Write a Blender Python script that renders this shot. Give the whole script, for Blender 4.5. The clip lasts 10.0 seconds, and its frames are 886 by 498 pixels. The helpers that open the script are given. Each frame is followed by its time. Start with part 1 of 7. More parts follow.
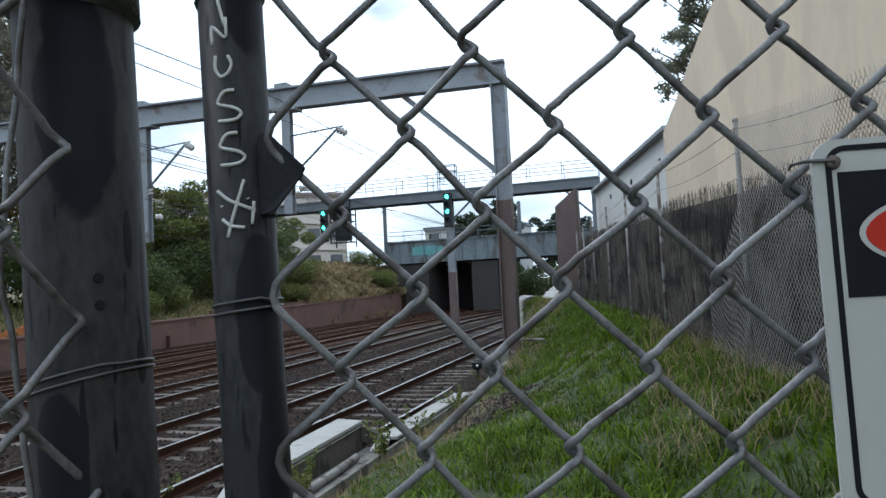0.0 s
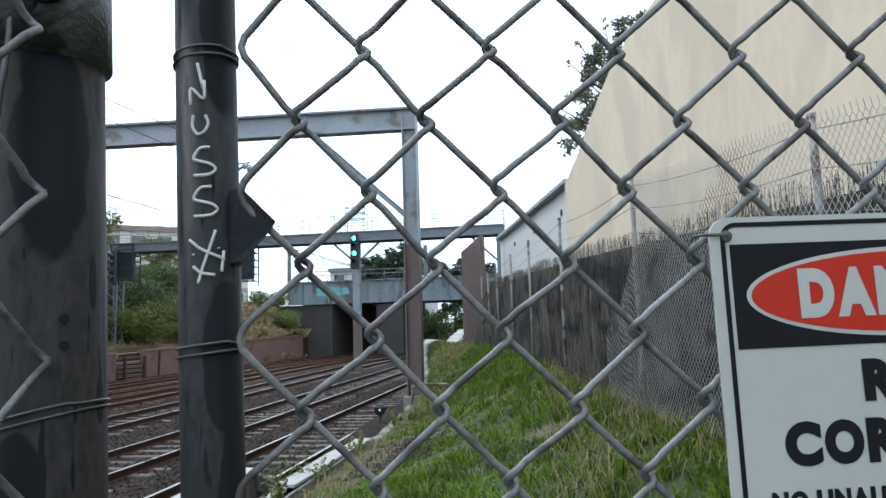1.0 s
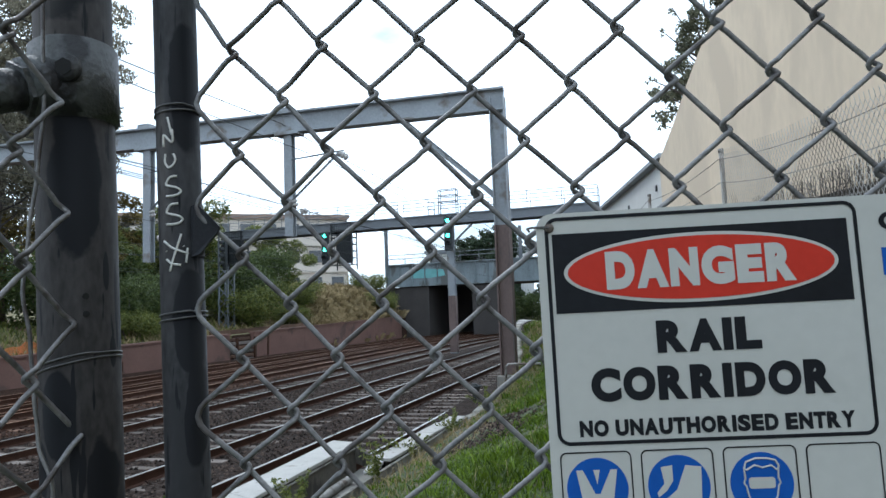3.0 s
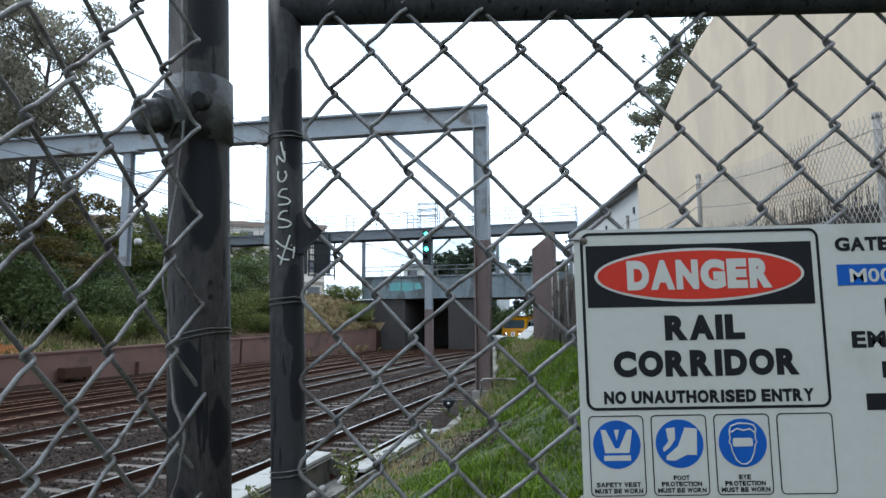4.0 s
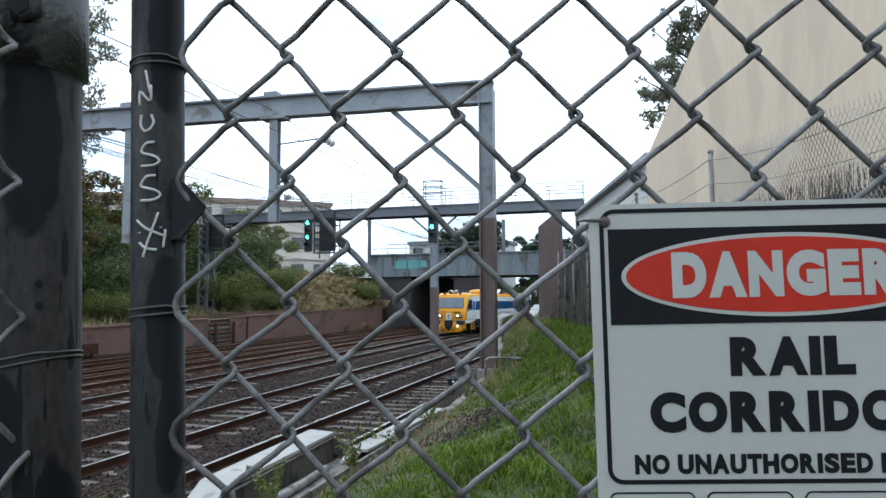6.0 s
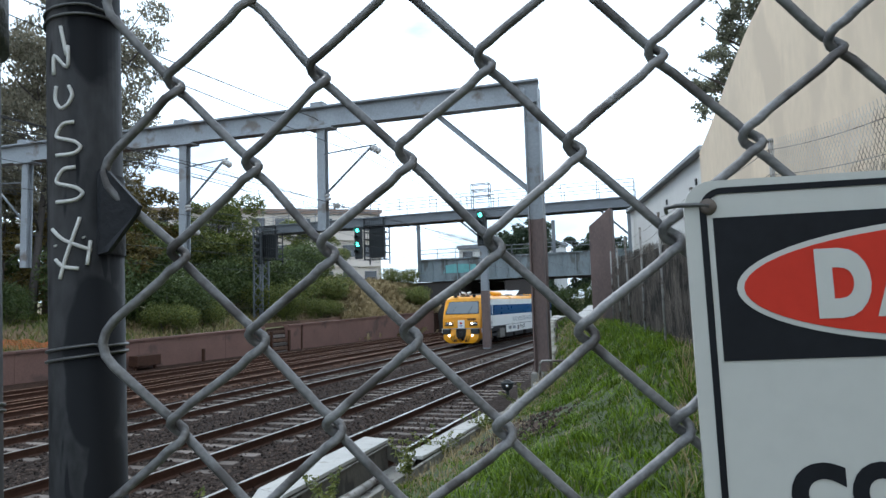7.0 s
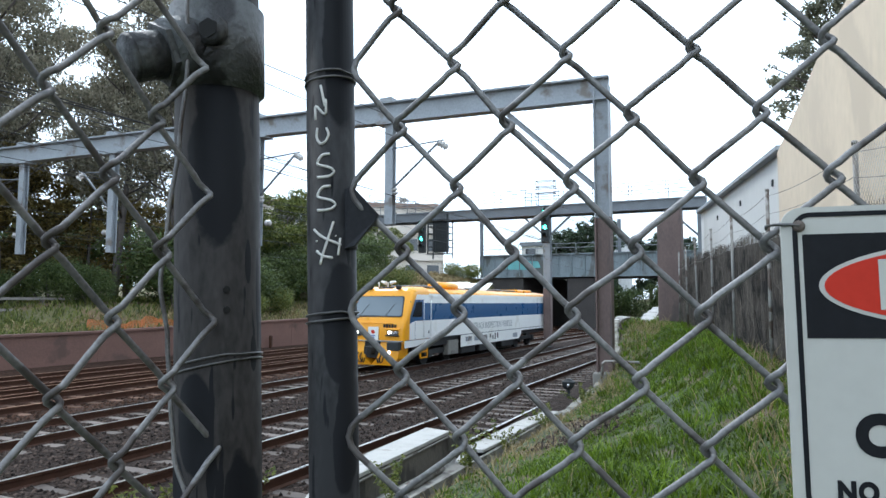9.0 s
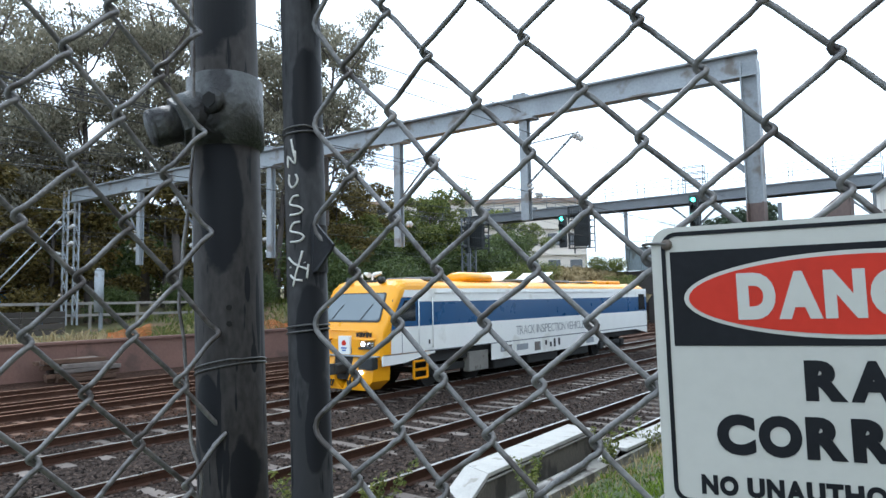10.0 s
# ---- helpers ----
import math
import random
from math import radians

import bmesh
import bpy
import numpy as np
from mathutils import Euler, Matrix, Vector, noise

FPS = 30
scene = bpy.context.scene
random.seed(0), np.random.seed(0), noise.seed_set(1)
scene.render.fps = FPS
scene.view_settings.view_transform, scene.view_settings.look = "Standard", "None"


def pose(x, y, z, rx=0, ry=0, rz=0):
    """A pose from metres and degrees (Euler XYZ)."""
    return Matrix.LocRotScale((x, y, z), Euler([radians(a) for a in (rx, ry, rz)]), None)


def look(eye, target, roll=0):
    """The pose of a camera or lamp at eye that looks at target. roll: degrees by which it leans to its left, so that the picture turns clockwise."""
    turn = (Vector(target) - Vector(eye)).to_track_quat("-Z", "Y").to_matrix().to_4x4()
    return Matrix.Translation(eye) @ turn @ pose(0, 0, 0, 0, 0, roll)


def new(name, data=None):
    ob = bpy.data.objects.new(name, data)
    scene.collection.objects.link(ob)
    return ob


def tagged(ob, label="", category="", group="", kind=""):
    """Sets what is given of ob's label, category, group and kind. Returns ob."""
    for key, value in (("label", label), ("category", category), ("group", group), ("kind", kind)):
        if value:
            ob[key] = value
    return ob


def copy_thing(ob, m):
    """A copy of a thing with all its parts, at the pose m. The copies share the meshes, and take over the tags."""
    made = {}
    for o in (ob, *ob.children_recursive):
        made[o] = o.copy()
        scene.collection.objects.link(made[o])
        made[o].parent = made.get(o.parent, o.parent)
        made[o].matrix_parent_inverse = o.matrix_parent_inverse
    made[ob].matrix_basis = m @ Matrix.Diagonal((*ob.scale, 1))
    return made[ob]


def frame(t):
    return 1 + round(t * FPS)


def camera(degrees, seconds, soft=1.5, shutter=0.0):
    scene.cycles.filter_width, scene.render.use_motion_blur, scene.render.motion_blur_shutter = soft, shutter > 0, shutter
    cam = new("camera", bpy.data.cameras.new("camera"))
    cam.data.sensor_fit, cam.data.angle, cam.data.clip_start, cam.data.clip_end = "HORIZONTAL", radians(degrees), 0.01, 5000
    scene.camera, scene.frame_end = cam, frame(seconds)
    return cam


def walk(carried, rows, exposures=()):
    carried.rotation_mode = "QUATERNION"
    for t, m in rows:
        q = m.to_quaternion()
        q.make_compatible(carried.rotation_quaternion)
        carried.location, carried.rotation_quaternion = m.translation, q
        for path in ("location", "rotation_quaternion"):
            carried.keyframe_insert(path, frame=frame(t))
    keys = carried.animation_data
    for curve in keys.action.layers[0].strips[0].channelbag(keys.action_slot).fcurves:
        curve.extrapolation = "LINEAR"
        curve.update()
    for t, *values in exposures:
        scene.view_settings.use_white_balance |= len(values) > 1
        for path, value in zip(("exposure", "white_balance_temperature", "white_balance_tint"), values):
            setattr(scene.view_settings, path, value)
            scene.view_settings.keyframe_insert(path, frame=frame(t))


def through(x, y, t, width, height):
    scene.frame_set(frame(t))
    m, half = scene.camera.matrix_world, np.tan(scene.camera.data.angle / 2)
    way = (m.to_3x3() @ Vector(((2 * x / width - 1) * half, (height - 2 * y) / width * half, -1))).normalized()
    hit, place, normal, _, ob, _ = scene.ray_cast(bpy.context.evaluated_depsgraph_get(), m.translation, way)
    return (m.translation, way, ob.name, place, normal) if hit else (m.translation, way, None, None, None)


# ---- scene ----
cam = camera(67.5, 10.0, soft=1.5)
PATH = [
    (0, (0.022, -0.28, 1.543), (-0.11, 1.712, 1.654), -2.8),
    (0.5, (0.0021, -0.302, 1.5452), (0.0781, 1.6890, 1.7252), -1.3),
    (1, (0.0, -0.314, 1.546), (0.155, 1.667, 1.775), -1.7),
    (1.5, (0.022, -0.315, 1.547), (0.218, 1.659, 1.804), -1.4),
    (2, (0.098, -0.323, 1.541), (0.144, 1.663, 1.776), -1.3),
    (2.5, (0.144, -0.356, 1.541), (-0.001, 1.631, 1.71), -2.5),
    (4, (0.065, -0.55, 1.519), (0.001, 1.437, 1.741), -0.4),
    (4.5, (0.066, -0.545, 1.518), (0.067, 1.443, 1.742), -0.3),
    (5, (0.062, -0.533, 1.52), (0.093, 1.458, 1.7), -0.8),
    (6.5, (0.102, -0.275, 1.552), (-0.063, 1.713, 1.707), -0.7),
    (7, (0.096, -0.249, 1.553), (-0.136, 1.73, 1.722), -1.8),
    (7.5, (0.079, -0.272, 1.557), (-0.224, 1.697, 1.735), -1.7),
    (8, (0.066, -0.286, 1.552), (-0.217, 1.685, 1.737), -0.7),
    (8.5, (0.0543, -0.315, 1.5525), (-0.2517, 1.654, 1.7235), -0.9),
    (9, (0.0596, -0.3589, 1.5475), (-0.3574, 1.5911, 1.7055), 0.2),
    (9.5, (0.1295, -0.3669, 1.547), (-0.4775, 1.5341, 1.675), -2.0),
    (9.7, (0.1775, -0.3658, 1.549), (-0.5625, 1.4872, 1.687), -1.1),
    (10, (0.2015, -0.3848, 1.558), (-0.6215, 1.4312, 1.707), -1.0),
]
EXPOSURE = [(t, e, 6120, 9) for t, e in ((0, -0.36), (0.5, 0.05), (1.5, 0.17), (2.5, -0.1), (4, -0.02), (5, -0.08), (6.5, -0.08), (8, 0.07), (9, 0.28), (10, 0.38))]
walk(cam, [(t, look(e, g, r)) for t, e, g, r in PATH], EXPOSURE)

# ---- sky and light ----
SUN_EL, SUN_AZ = 50.0, -48.0
world = bpy.data.worlds.new("sky")
scene.world = world
world.use_nodes = True
wn, wl = world.node_tree.nodes, world.node_tree.links
wn.clear()
w_out = wn.new("ShaderNodeOutputWorld")
w_bg = wn.new("ShaderNodeBackground")
w_sky = wn.new("ShaderNodeTexSky")
w_sky.sky_type = "NISHITA"
w_sky.sun_disc = False
w_sky.sun_elevation, w_sky.sun_rotation = radians(SUN_EL), radians(SUN_AZ)
w_scale = wn.new("ShaderNodeVectorMath")
w_scale.operation = "SCALE"
w_scale.inputs["Scale"].default_value = 0.15
w_co = wn.new("ShaderNodeTexCoord")
w_map = wn.new("ShaderNodeMapping")
w_map.inputs["Scale"].default_value = (1.0, 1.0, 2.4)
w_no = wn.new("ShaderNodeTexNoise")
w_no.inputs["Scale"].default_value, w_no.inputs["Detail"].default_value = 2.6, 7
w_ramp = wn.new("ShaderNodeValToRGB")
w_ramp.color_ramp.elements[0].position, w_ramp.color_ramp.elements[1].position = 0.32, 0.46
w_no2 = wn.new("ShaderNodeTexNoise")
w_no2.inputs["Scale"].default_value, w_no2.inputs["Detail"].default_value = 1.7, 5
w_ramp2 = wn.new("ShaderNodeValToRGB")
w_ramp2.color_ramp.elements[0].position, w_ramp2.color_ramp.elements[1].position = 0.35, 0.6
w_ramp2.color_ramp.elements[0].color = (0.92, 1.08, 1.24, 1)
w_ramp2.color_ramp.elements[1].color = (1.78, 2.04, 2.3, 1)
w_mix = wn.new("ShaderNodeMix")
w_mix.data_type = "RGBA"
wl.new(w_sky.outputs[0], w_scale.inputs[0])
wl.new(w_co.outputs["Generated"], w_map.inputs[0])
wl.new(w_map.outputs[0], w_no.inputs["Vector"])
wl.new(w_map.outputs[0], w_no2.inputs["Vector"])
wl.new(w_no.outputs[0], w_ramp.inputs[0])
wl.new(w_no2.outputs[0], w_ramp2.inputs[0])
wl.new(w_ramp.outputs[0], w_mix.inputs[0])
wl.new(w_scale.outputs[0], w_mix.inputs[6])
wl.new(w_ramp2.outputs[0], w_mix.inputs[7])
wl.new(w_mix.outputs[2], w_bg.inputs[0])
wl.new(w_bg.outputs[0], w_out.inputs[0])
w_bg.inputs[1].default_value = 1.0
sun_data = bpy.data.lights.new("sun", "SUN")
sun_data.energy, sun_data.angle, sun_data.color = 1.5, radians(14), (1.0, 0.995, 0.98)
sun = new("sun", sun_data)
sun.matrix_world = look((30 * math.sin(radians(SUN_AZ)), 30 * math.cos(radians(SUN_AZ)), 38), (0, 0, 0))
scene.view_settings.exposure = 0.0


# ---- materials ----
def shader(name, base, rough=0.6, metal=0.0, vary=0.25, scale=6.0, fine=60.0, bump=0.15, dark=None, dark_at=0.6,
           dark_scale=2.0, random_tint=0.0, spec=0.5, stretch=(1, 1, 1), island=0.0, sheen_noise=0.15):
    """A surface with grain at two scales, relief, and stains of a second colour."""
    m = bpy.data.materials.new(name)
    m.use_nodes = True
    n, l = m.node_tree.nodes, m.node_tree.links
    b = n["Principled BSDF"]
    b.inputs["Roughness"].default_value, b.inputs["Metallic"].default_value = rough, metal
    b.inputs["Specular IOR Level"].default_value = spec
    co = n.new("ShaderNodeTexCoord")
    mp = n.new("ShaderNodeMapping")
    mp.inputs["Scale"].default_value = stretch
    l.new(co.outputs["Object"], mp.inputs[0])
    big, small = n.new("ShaderNodeTexNoise"), n.new("ShaderNodeTexNoise")
    big.inputs["Scale"].default_value, big.inputs["Detail"].default_value = scale, 4
    small.inputs["Scale"].default_value, small.inputs["Detail"].default_value = fine, 3
    l.new(mp.outputs[0], big.inputs["Vector"])
    l.new(mp.outputs[0], small.inputs["Vector"])
    add = n.new("ShaderNodeMath")
    add.operation = "MULTIPLY_ADD"
    add.inputs[1].default_value = 0.6
    l.new(big.outputs[0], add.inputs[0])
    half = n.new("ShaderNodeMath")
    half.operation = "MULTIPLY"
    half.inputs[1].default_value = 0.4
    l.new(small.outputs[0], half.inputs[0])
    l.new(half.outputs[0], add.inputs[2])
    ramp = n.new("ShaderNodeValToRGB")
    ramp.color_ramp.elements[0].position, ramp.color_ramp.elements[1].position = 0.32, 0.68
    ramp.color_ramp.elements[0].color = (*[c * (1 - vary) for c in base], 1)
    ramp.color_ramp.elements[1].color = (*[min(1, c * (1 + vary)) for c in base], 1)
    l.new(add.outputs[0], ramp.inputs[0])
    colour = ramp.outputs[0]
    if dark:
        st = n.new("ShaderNodeTexNoise")
        st.inputs["Scale"].default_value, st.inputs["Detail"].default_value = dark_scale, 6
        l.new(mp.outputs[0], st.inputs["Vector"])
        sr = n.new("ShaderNodeValToRGB")
        sr.color_ramp.elements[0].position, sr.color_ramp.elements[1].position = dark_at, dark_at + 0.07
        l.new(st.outputs[0], sr.inputs[0])
        mx = n.new("ShaderNodeMix")
        mx.data_type = "RGBA"
        l.new(sr.outputs[0], mx.inputs[0])
        l.new(colour, mx.inputs[6])
        mx.inputs[7].default_value = (*dark, 1)
        colour = mx.outputs[2]
    if random_tint or island:
        src = n.new("ShaderNodeNewGeometry").outputs["Random Per Island"] if island else n.new("ShaderNodeObjectInfo").outputs["Random"]
        amount = island or random_tint
        mr = n.new("ShaderNodeMapRange")
        mr.inputs["To Min"].default_value, mr.inputs["To Max"].default_value = 1 - amount, 1 + amount
        l.new(src, mr.inputs[0])
        sc = n.new("ShaderNodeVectorMath")
        sc.operation = "SCALE"
        l.new(colour, sc.inputs[0])
        l.new(mr.outputs[0], sc.inputs["Scale"])
        colour = sc.outputs[0]
    l.new(colour, b.inputs["Base Color"])
    if bump:
        bp = n.new("ShaderNodeBump")
        bp.inputs["Strength"].default_value, bp.inputs["Distance"].default_value = min(1, bump * 2), 0.02 * bump / 0.15 * 6 / max(fine, 6)
        l.new(small.outputs[0], bp.inputs["Height"])
        l.new(bp.outputs[0], b.inputs["Normal"])
    if sheen_noise:
        rr = n.new("ShaderNodeMapRange")
        rr.inputs["To Min"].default_value, rr.inputs["To Max"].default_value = max(0.02, rough - sheen_noise), min(1, rough + sheen_noise)
        l.new(big.outputs[0], rr.inputs[0])
        l.new(rr.outputs[0], b.inputs["Roughness"])
    return m


def leaf_shader(name, base, tip, through=0.3, patch=0.0):
    m = bpy.data.materials.new(name)
    m.use_nodes = True
    n, l = m.node_tree.nodes, m.node_tree.links
    b = n["Principled BSDF"]
    b.inputs["Roughness"].default_value = 0.5
    b.inputs["Specular IOR Level"].default_value = 0.3
    g = n.new("ShaderNodeNewGeometry")
    mx = n.new("ShaderNodeMix")
    mx.data_type = "RGBA"
    mx.inputs[6].default_value, mx.inputs[7].default_value = (*base, 1), (*tip, 1)
    l.new(g.outputs["Random Per Island"], mx.inputs[0])
    if patch:
        co, no, rg = n.new("ShaderNodeTexCoord"), n.new("ShaderNodeTexNoise"), n.new("ShaderNodeMapRange")
        no.inputs["Scale"].default_value, no.inputs["Detail"].default_value = patch, 5
        rg.inputs["From Min"].default_value, rg.inputs["From Max"].default_value = 0.35, 0.65
        rg.inputs["To Min"].default_value, rg.inputs["To Max"].default_value = 0.45, 1.35
        l.new(co.outputs["Object"], no.inputs["Vector"])
        l.new(no.outputs[0], rg.inputs[0])
        sc = n.new("ShaderNodeVectorMath")
        sc.operation = "SCALE"
        l.new(mx.outputs[2], sc.inputs[0])
        l.new(rg.outputs[0], sc.inputs["Scale"])
        l.new(sc.outputs[0], b.inputs["Base Color"])
    else:
        l.new(mx.outputs[2], b.inputs["Base Color"])
    tr = n.new("ShaderNodeBsdfTranslucent")
    l.new(mx.outputs[2], tr.inputs[0])
    ms = n.new("ShaderNodeMixShader")
    ms.inputs[0].default_value = through
    out = n["Material Output"]
    l.new(b.outputs[0], ms.inputs[1])
    l.new(tr.outputs[0], ms.inputs[2])
    l.new(ms.outputs[0], out.inputs[0])
    return m


def glow(name, colour, strength):
    m = bpy.data.materials.new(name)
    m.use_nodes = True
    b = m.node_tree.nodes["Principled BSDF"]
    b.inputs["Base Color"].default_value = (*colour, 1)
    b.inputs["Emission Color"].default_value = (*colour, 1)
    b.inputs["Emission Strength"].default_value = strength
    return m


def glass(name, colour, rough=0.05):
    m = bpy.data.materials.new(name)
    m.use_nodes = True
    b = m.node_tree.nodes["Principled BSDF"]
    b.inputs["Base Color"].default_value = (*colour, 1)
    b.inputs["Roughness"].default_value = rough
    b.inputs["Specular IOR Level"].default_value = 0.9
    return m


M_WIRE = shader("galvanised_wire", (0.185, 0.183, 0.184), 0.52, 0.35, 0.45, 30, 400, 0.35, spec=0.35, dark=(0.09, 0.082, 0.08), dark_at=0.54, dark_scale=35)
M_TIE = shader("tie_wire", (0.12, 0.12, 0.118), 0.4, 0.5, 0.3, 60, 500, 0.1)
def wet_patches(m, patches, colour=(0.008, 0.0085, 0.01), drip_x=0.0):
    """Dark wet tongues on a pipe: patches (centre, radii) with ragged edges, and thin runs of dirt down its side."""
    n, l = m.node_tree.nodes, m.node_tree.links
    b = n["Principled BSDF"]
    src = b.inputs["Base Color"].links[0].from_socket
    co = n.new("ShaderNodeTexCoord")
    wob = n.new("ShaderNodeTexNoise")
    wob.inputs["Scale"].default_value, wob.inputs["Detail"].default_value = 45, 4
    l.new(co.outputs["Object"], wob.inputs["Vector"])
    total = None
    for c, r in patches:
        mp = n.new("ShaderNodeMapping")
        mp.inputs["Scale"].default_value = [1 / k for k in r]
        mp.inputs["Location"].default_value = [-a / k for a, k in zip(c, r)]
        l.new(co.outputs["Object"], mp.inputs[0])
        ln = n.new("ShaderNodeVectorMath")
        ln.operation = "LENGTH"
        l.new(mp.outputs[0], ln.inputs[0])
        ad = n.new("ShaderNodeMath")
        ad.operation = "MULTIPLY_ADD"
        ad.inputs[1].default_value = 0.7
        l.new(wob.outputs[0], ad.inputs[0])
        l.new(ln.outputs["Value"], ad.inputs[2])
        rm = n.new("ShaderNodeMapRange")
        rm.inputs["From Min"].default_value, rm.inputs["From Max"].default_value = 1.39, 1.29
        l.new(ad.outputs[0], rm.inputs[0])
        if total is None:
            total = rm.outputs[0]
        else:
            mx = n.new("ShaderNodeMath")
            mx.operation = "MAXIMUM"
            l.new(total, mx.inputs[0])
            l.new(rm.outputs[0], mx.inputs[1])
            total = mx.outputs[0]
    # runs
    mp = n.new("ShaderNodeMapping")
    mp.inputs["Scale"].default_value = (170, 170, 22)
    l.new(co.outputs["Object"], mp.inputs[0])
    run = n.new("ShaderNodeTexNoise")
    run.inputs["Scale"].default_value, run.inputs["Detail"].default_value = 1.0, 2
    l.new(mp.outputs[0], run.inputs["Vector"])
    rr = n.new("ShaderNodeMapRange")
    rr.inputs["From Min"].default_value, rr.inputs["From Max"].default_value = 0.63, 0.67
    l.new(run.outputs[0], rr.inputs[0])
    mx = n.new("ShaderNodeMath")
    mx.operation = "MAXIMUM"
    l.new(total, mx.inputs[0])
    l.new(rr.outputs[0], mx.inputs[1])
    mix = n.new("ShaderNodeMix")
    mix.data_type = "RGBA"
    l.new(mx.outputs[0], mix.inputs[0])
    l.new(src, mix.inputs[6])
    mix.inputs[7].default_value = (*colour, 1)
    l.new(mix.outputs[2], b.inputs["Base Color"])
    return m


M_PIPE = shader("weathered_gate_pipe", (0.035, 0.0355, 0.037), 0.55, 0.0, 0.6, 14, 240, 0.12, spec=0.09, dark=(0.022, 0.022, 0.023), dark_at=0.56, dark_scale=13, stretch=(1, 1, 0.4))
wet_patches(M_PIPE, [((-0.076, 0.0, 1.535), (0.011, 0.02, 0.036)), ((-0.073, 0.0, 1.475), (0.0065, 0.02, 0.036)), ((-0.078, -0.0, 1.70), (0.012, 0.02, 0.05))])
M_POST = shader("weathered_post_pipe", (0.031, 0.0285, 0.0272), 0.55, 0.0, 0.65, 14, 240, 0.12, spec=0.09, dark=(0.025, 0.023, 0.022), dark_at=0.54, dark_scale=13, stretch=(1, 1, 0.4))
wet_patches(M_POST, [((-0.152, -0.006, 1.635), (0.0165, 0.02, 0.056)), ((-0.166, -0.006, 1.475), (0.012, 0.03, 0.03)), ((-0.143, -0.004, 1.43), (0.007, 0.03, 0.03)), ((-0.17, 0.0, 1.36), (0.009, 0.03, 0.03)), ((-0.18, 0.0, 1.44), (0.008, 0.03, 0.02)), ((-0.16, 0, 1.80), (0.03, 0.03, 0.05)),
                     ((-0.1395, 0.012, 1.57), (0.006, 0.0022, 0.013)), ((-0.1400, 0.022, 1.548), (0.006, 0.0024, 0.03)), ((-0.1405, 0.027, 1.53), (0.006, 0.002, 0.035)), ((-0.1395, 0.0165, 1.515), (0.006, 0.003, 0.011))])
M_CLAMP = shader("painted_cast_clamp", (0.085, 0.09, 0.092), 0.55, 0.2, 0.35, 30, 260, 0.5, dark=(0.018, 0.018, 0.02), dark_at=0.53, dark_scale=22)
M_CHALK = shader("white_paint_marker", (0.62, 0.62, 0.6), 0.8, 0, 0.15, 80, 900, 0.2)
M_TAPE = shader("black_tape", (0.022, 0.023, 0.027), 0.55, 0, 0.3, 40, 300, 0.3, spec=0.2)
M_HOLE = shader("dark_hole", (0.006, 0.006, 0.006), 0.9, 0, 0.1, 40, 300, 0)
M_SIGN_W = shader("sign_white_sheet", (0.475, 0.475, 0.443), 0.5, 0, 0.05, 9, 120, 0.03, spec=0.25, dark=(0.41, 0.41, 0.378), dark_at=0.6, dark_scale=7)
M_SIGN_K = shader("sign_black_print", (0.012, 0.013, 0.016), 0.5, 0, 0.2, 20, 200, 0.02, spec=0.12)
M_SIGN_R = shader("sign_red_print", (0.5, 0.035, 0.02), 0.5, 0, 0.08, 20, 200, 0.02, spec=0.15)
M_SIGN_B = shader("sign_blue_print", (0.01, 0.085, 0.36), 0.5, 0, 0.08, 20, 200, 0.02, spec=0.15)
M_STEEL = shader("grey_gantry_steel", (0.28, 0.3, 0.32), 0.6, 0.15, 0.2, 1.2, 18, 0.08, dark=(0.17, 0.15, 0.135), dark_at=0.58, dark_scale=1.3)
M_STEEL_D = shader("dark_gantry_steel", (0.17, 0.185, 0.2), 0.6, 0.2, 0.2, 1.2, 18, 0.08)
M_RUSTCOL = shader("rust_stained_column_steel", (0.15, 0.106, 0.096), 0.7, 0.1, 0.25, 2, 20, 0.1, dark=(0.1, 0.08, 0.075), dark_at=0.55, dark_scale=1.5, stretch=(1, 1, 0.4))
M_RAIL = shader("rusty_rail_side", (0.06, 0.03, 0.02), 0.75, 0.1, 0.3, 5, 60, 0.1, spec=0.15)
M_RAILTOP = shader("worn_rail_head", (0.42, 0.41, 0.4), 0.3, 0.85, 0.15, 3, 60, 0.02)
M_RAILTOP_R = shader("rusty_rail_head", (0.34, 0.19, 0.125), 0.4, 0.55, 0.25, 3, 60, 0.05)
M_SLEEPER = shader("weathered_sleeper", (0.15, 0.128, 0.115), 0.85, 0, 0.25, 3, 40, 0.3, dark=(0.12, 0.1, 0.09), dark_at=0.58, dark_scale=4, random_tint=0.35, spec=0.12)
M_SLEEPER_R = shader("brown_sleeper", (0.13, 0.08, 0.058), 0.9, 0, 0.25, 3, 40, 0.3, random_tint=0.35, spec=0.12)
M_STONE = shader("ballast_stone", (0.056, 0.041, 0.034), 0.85, 0, 0.2, 8, 60, 0.2, island=0.92, spec=0.12)
M_STONE_R = shader("rust_dusted_ballast_stone", (0.062, 0.034, 0.023), 0.9, 0, 0.2, 8, 60, 0.2, island=0.75, spec=0.12)
M_BEIGE = shader("beige_render", (0.64, 0.53, 0.397), 0.9, 0, 0.09, 0.5, 7, 0.08, dark=(0.58, 0.48, 0.362), dark_at=0.52, dark_scale=0.9, stretch=(1, 1, 0.45))
M_WHITEWALL = shader("pale_painted_wall", (0.56, 0.56, 0.54), 0.8, 0, 0.07, 0.5, 9, 0.06, dark=(0.45, 0.45, 0.42), dark_at=0.6, dark_scale=0.8, stretch=(1, 1, 0.25))
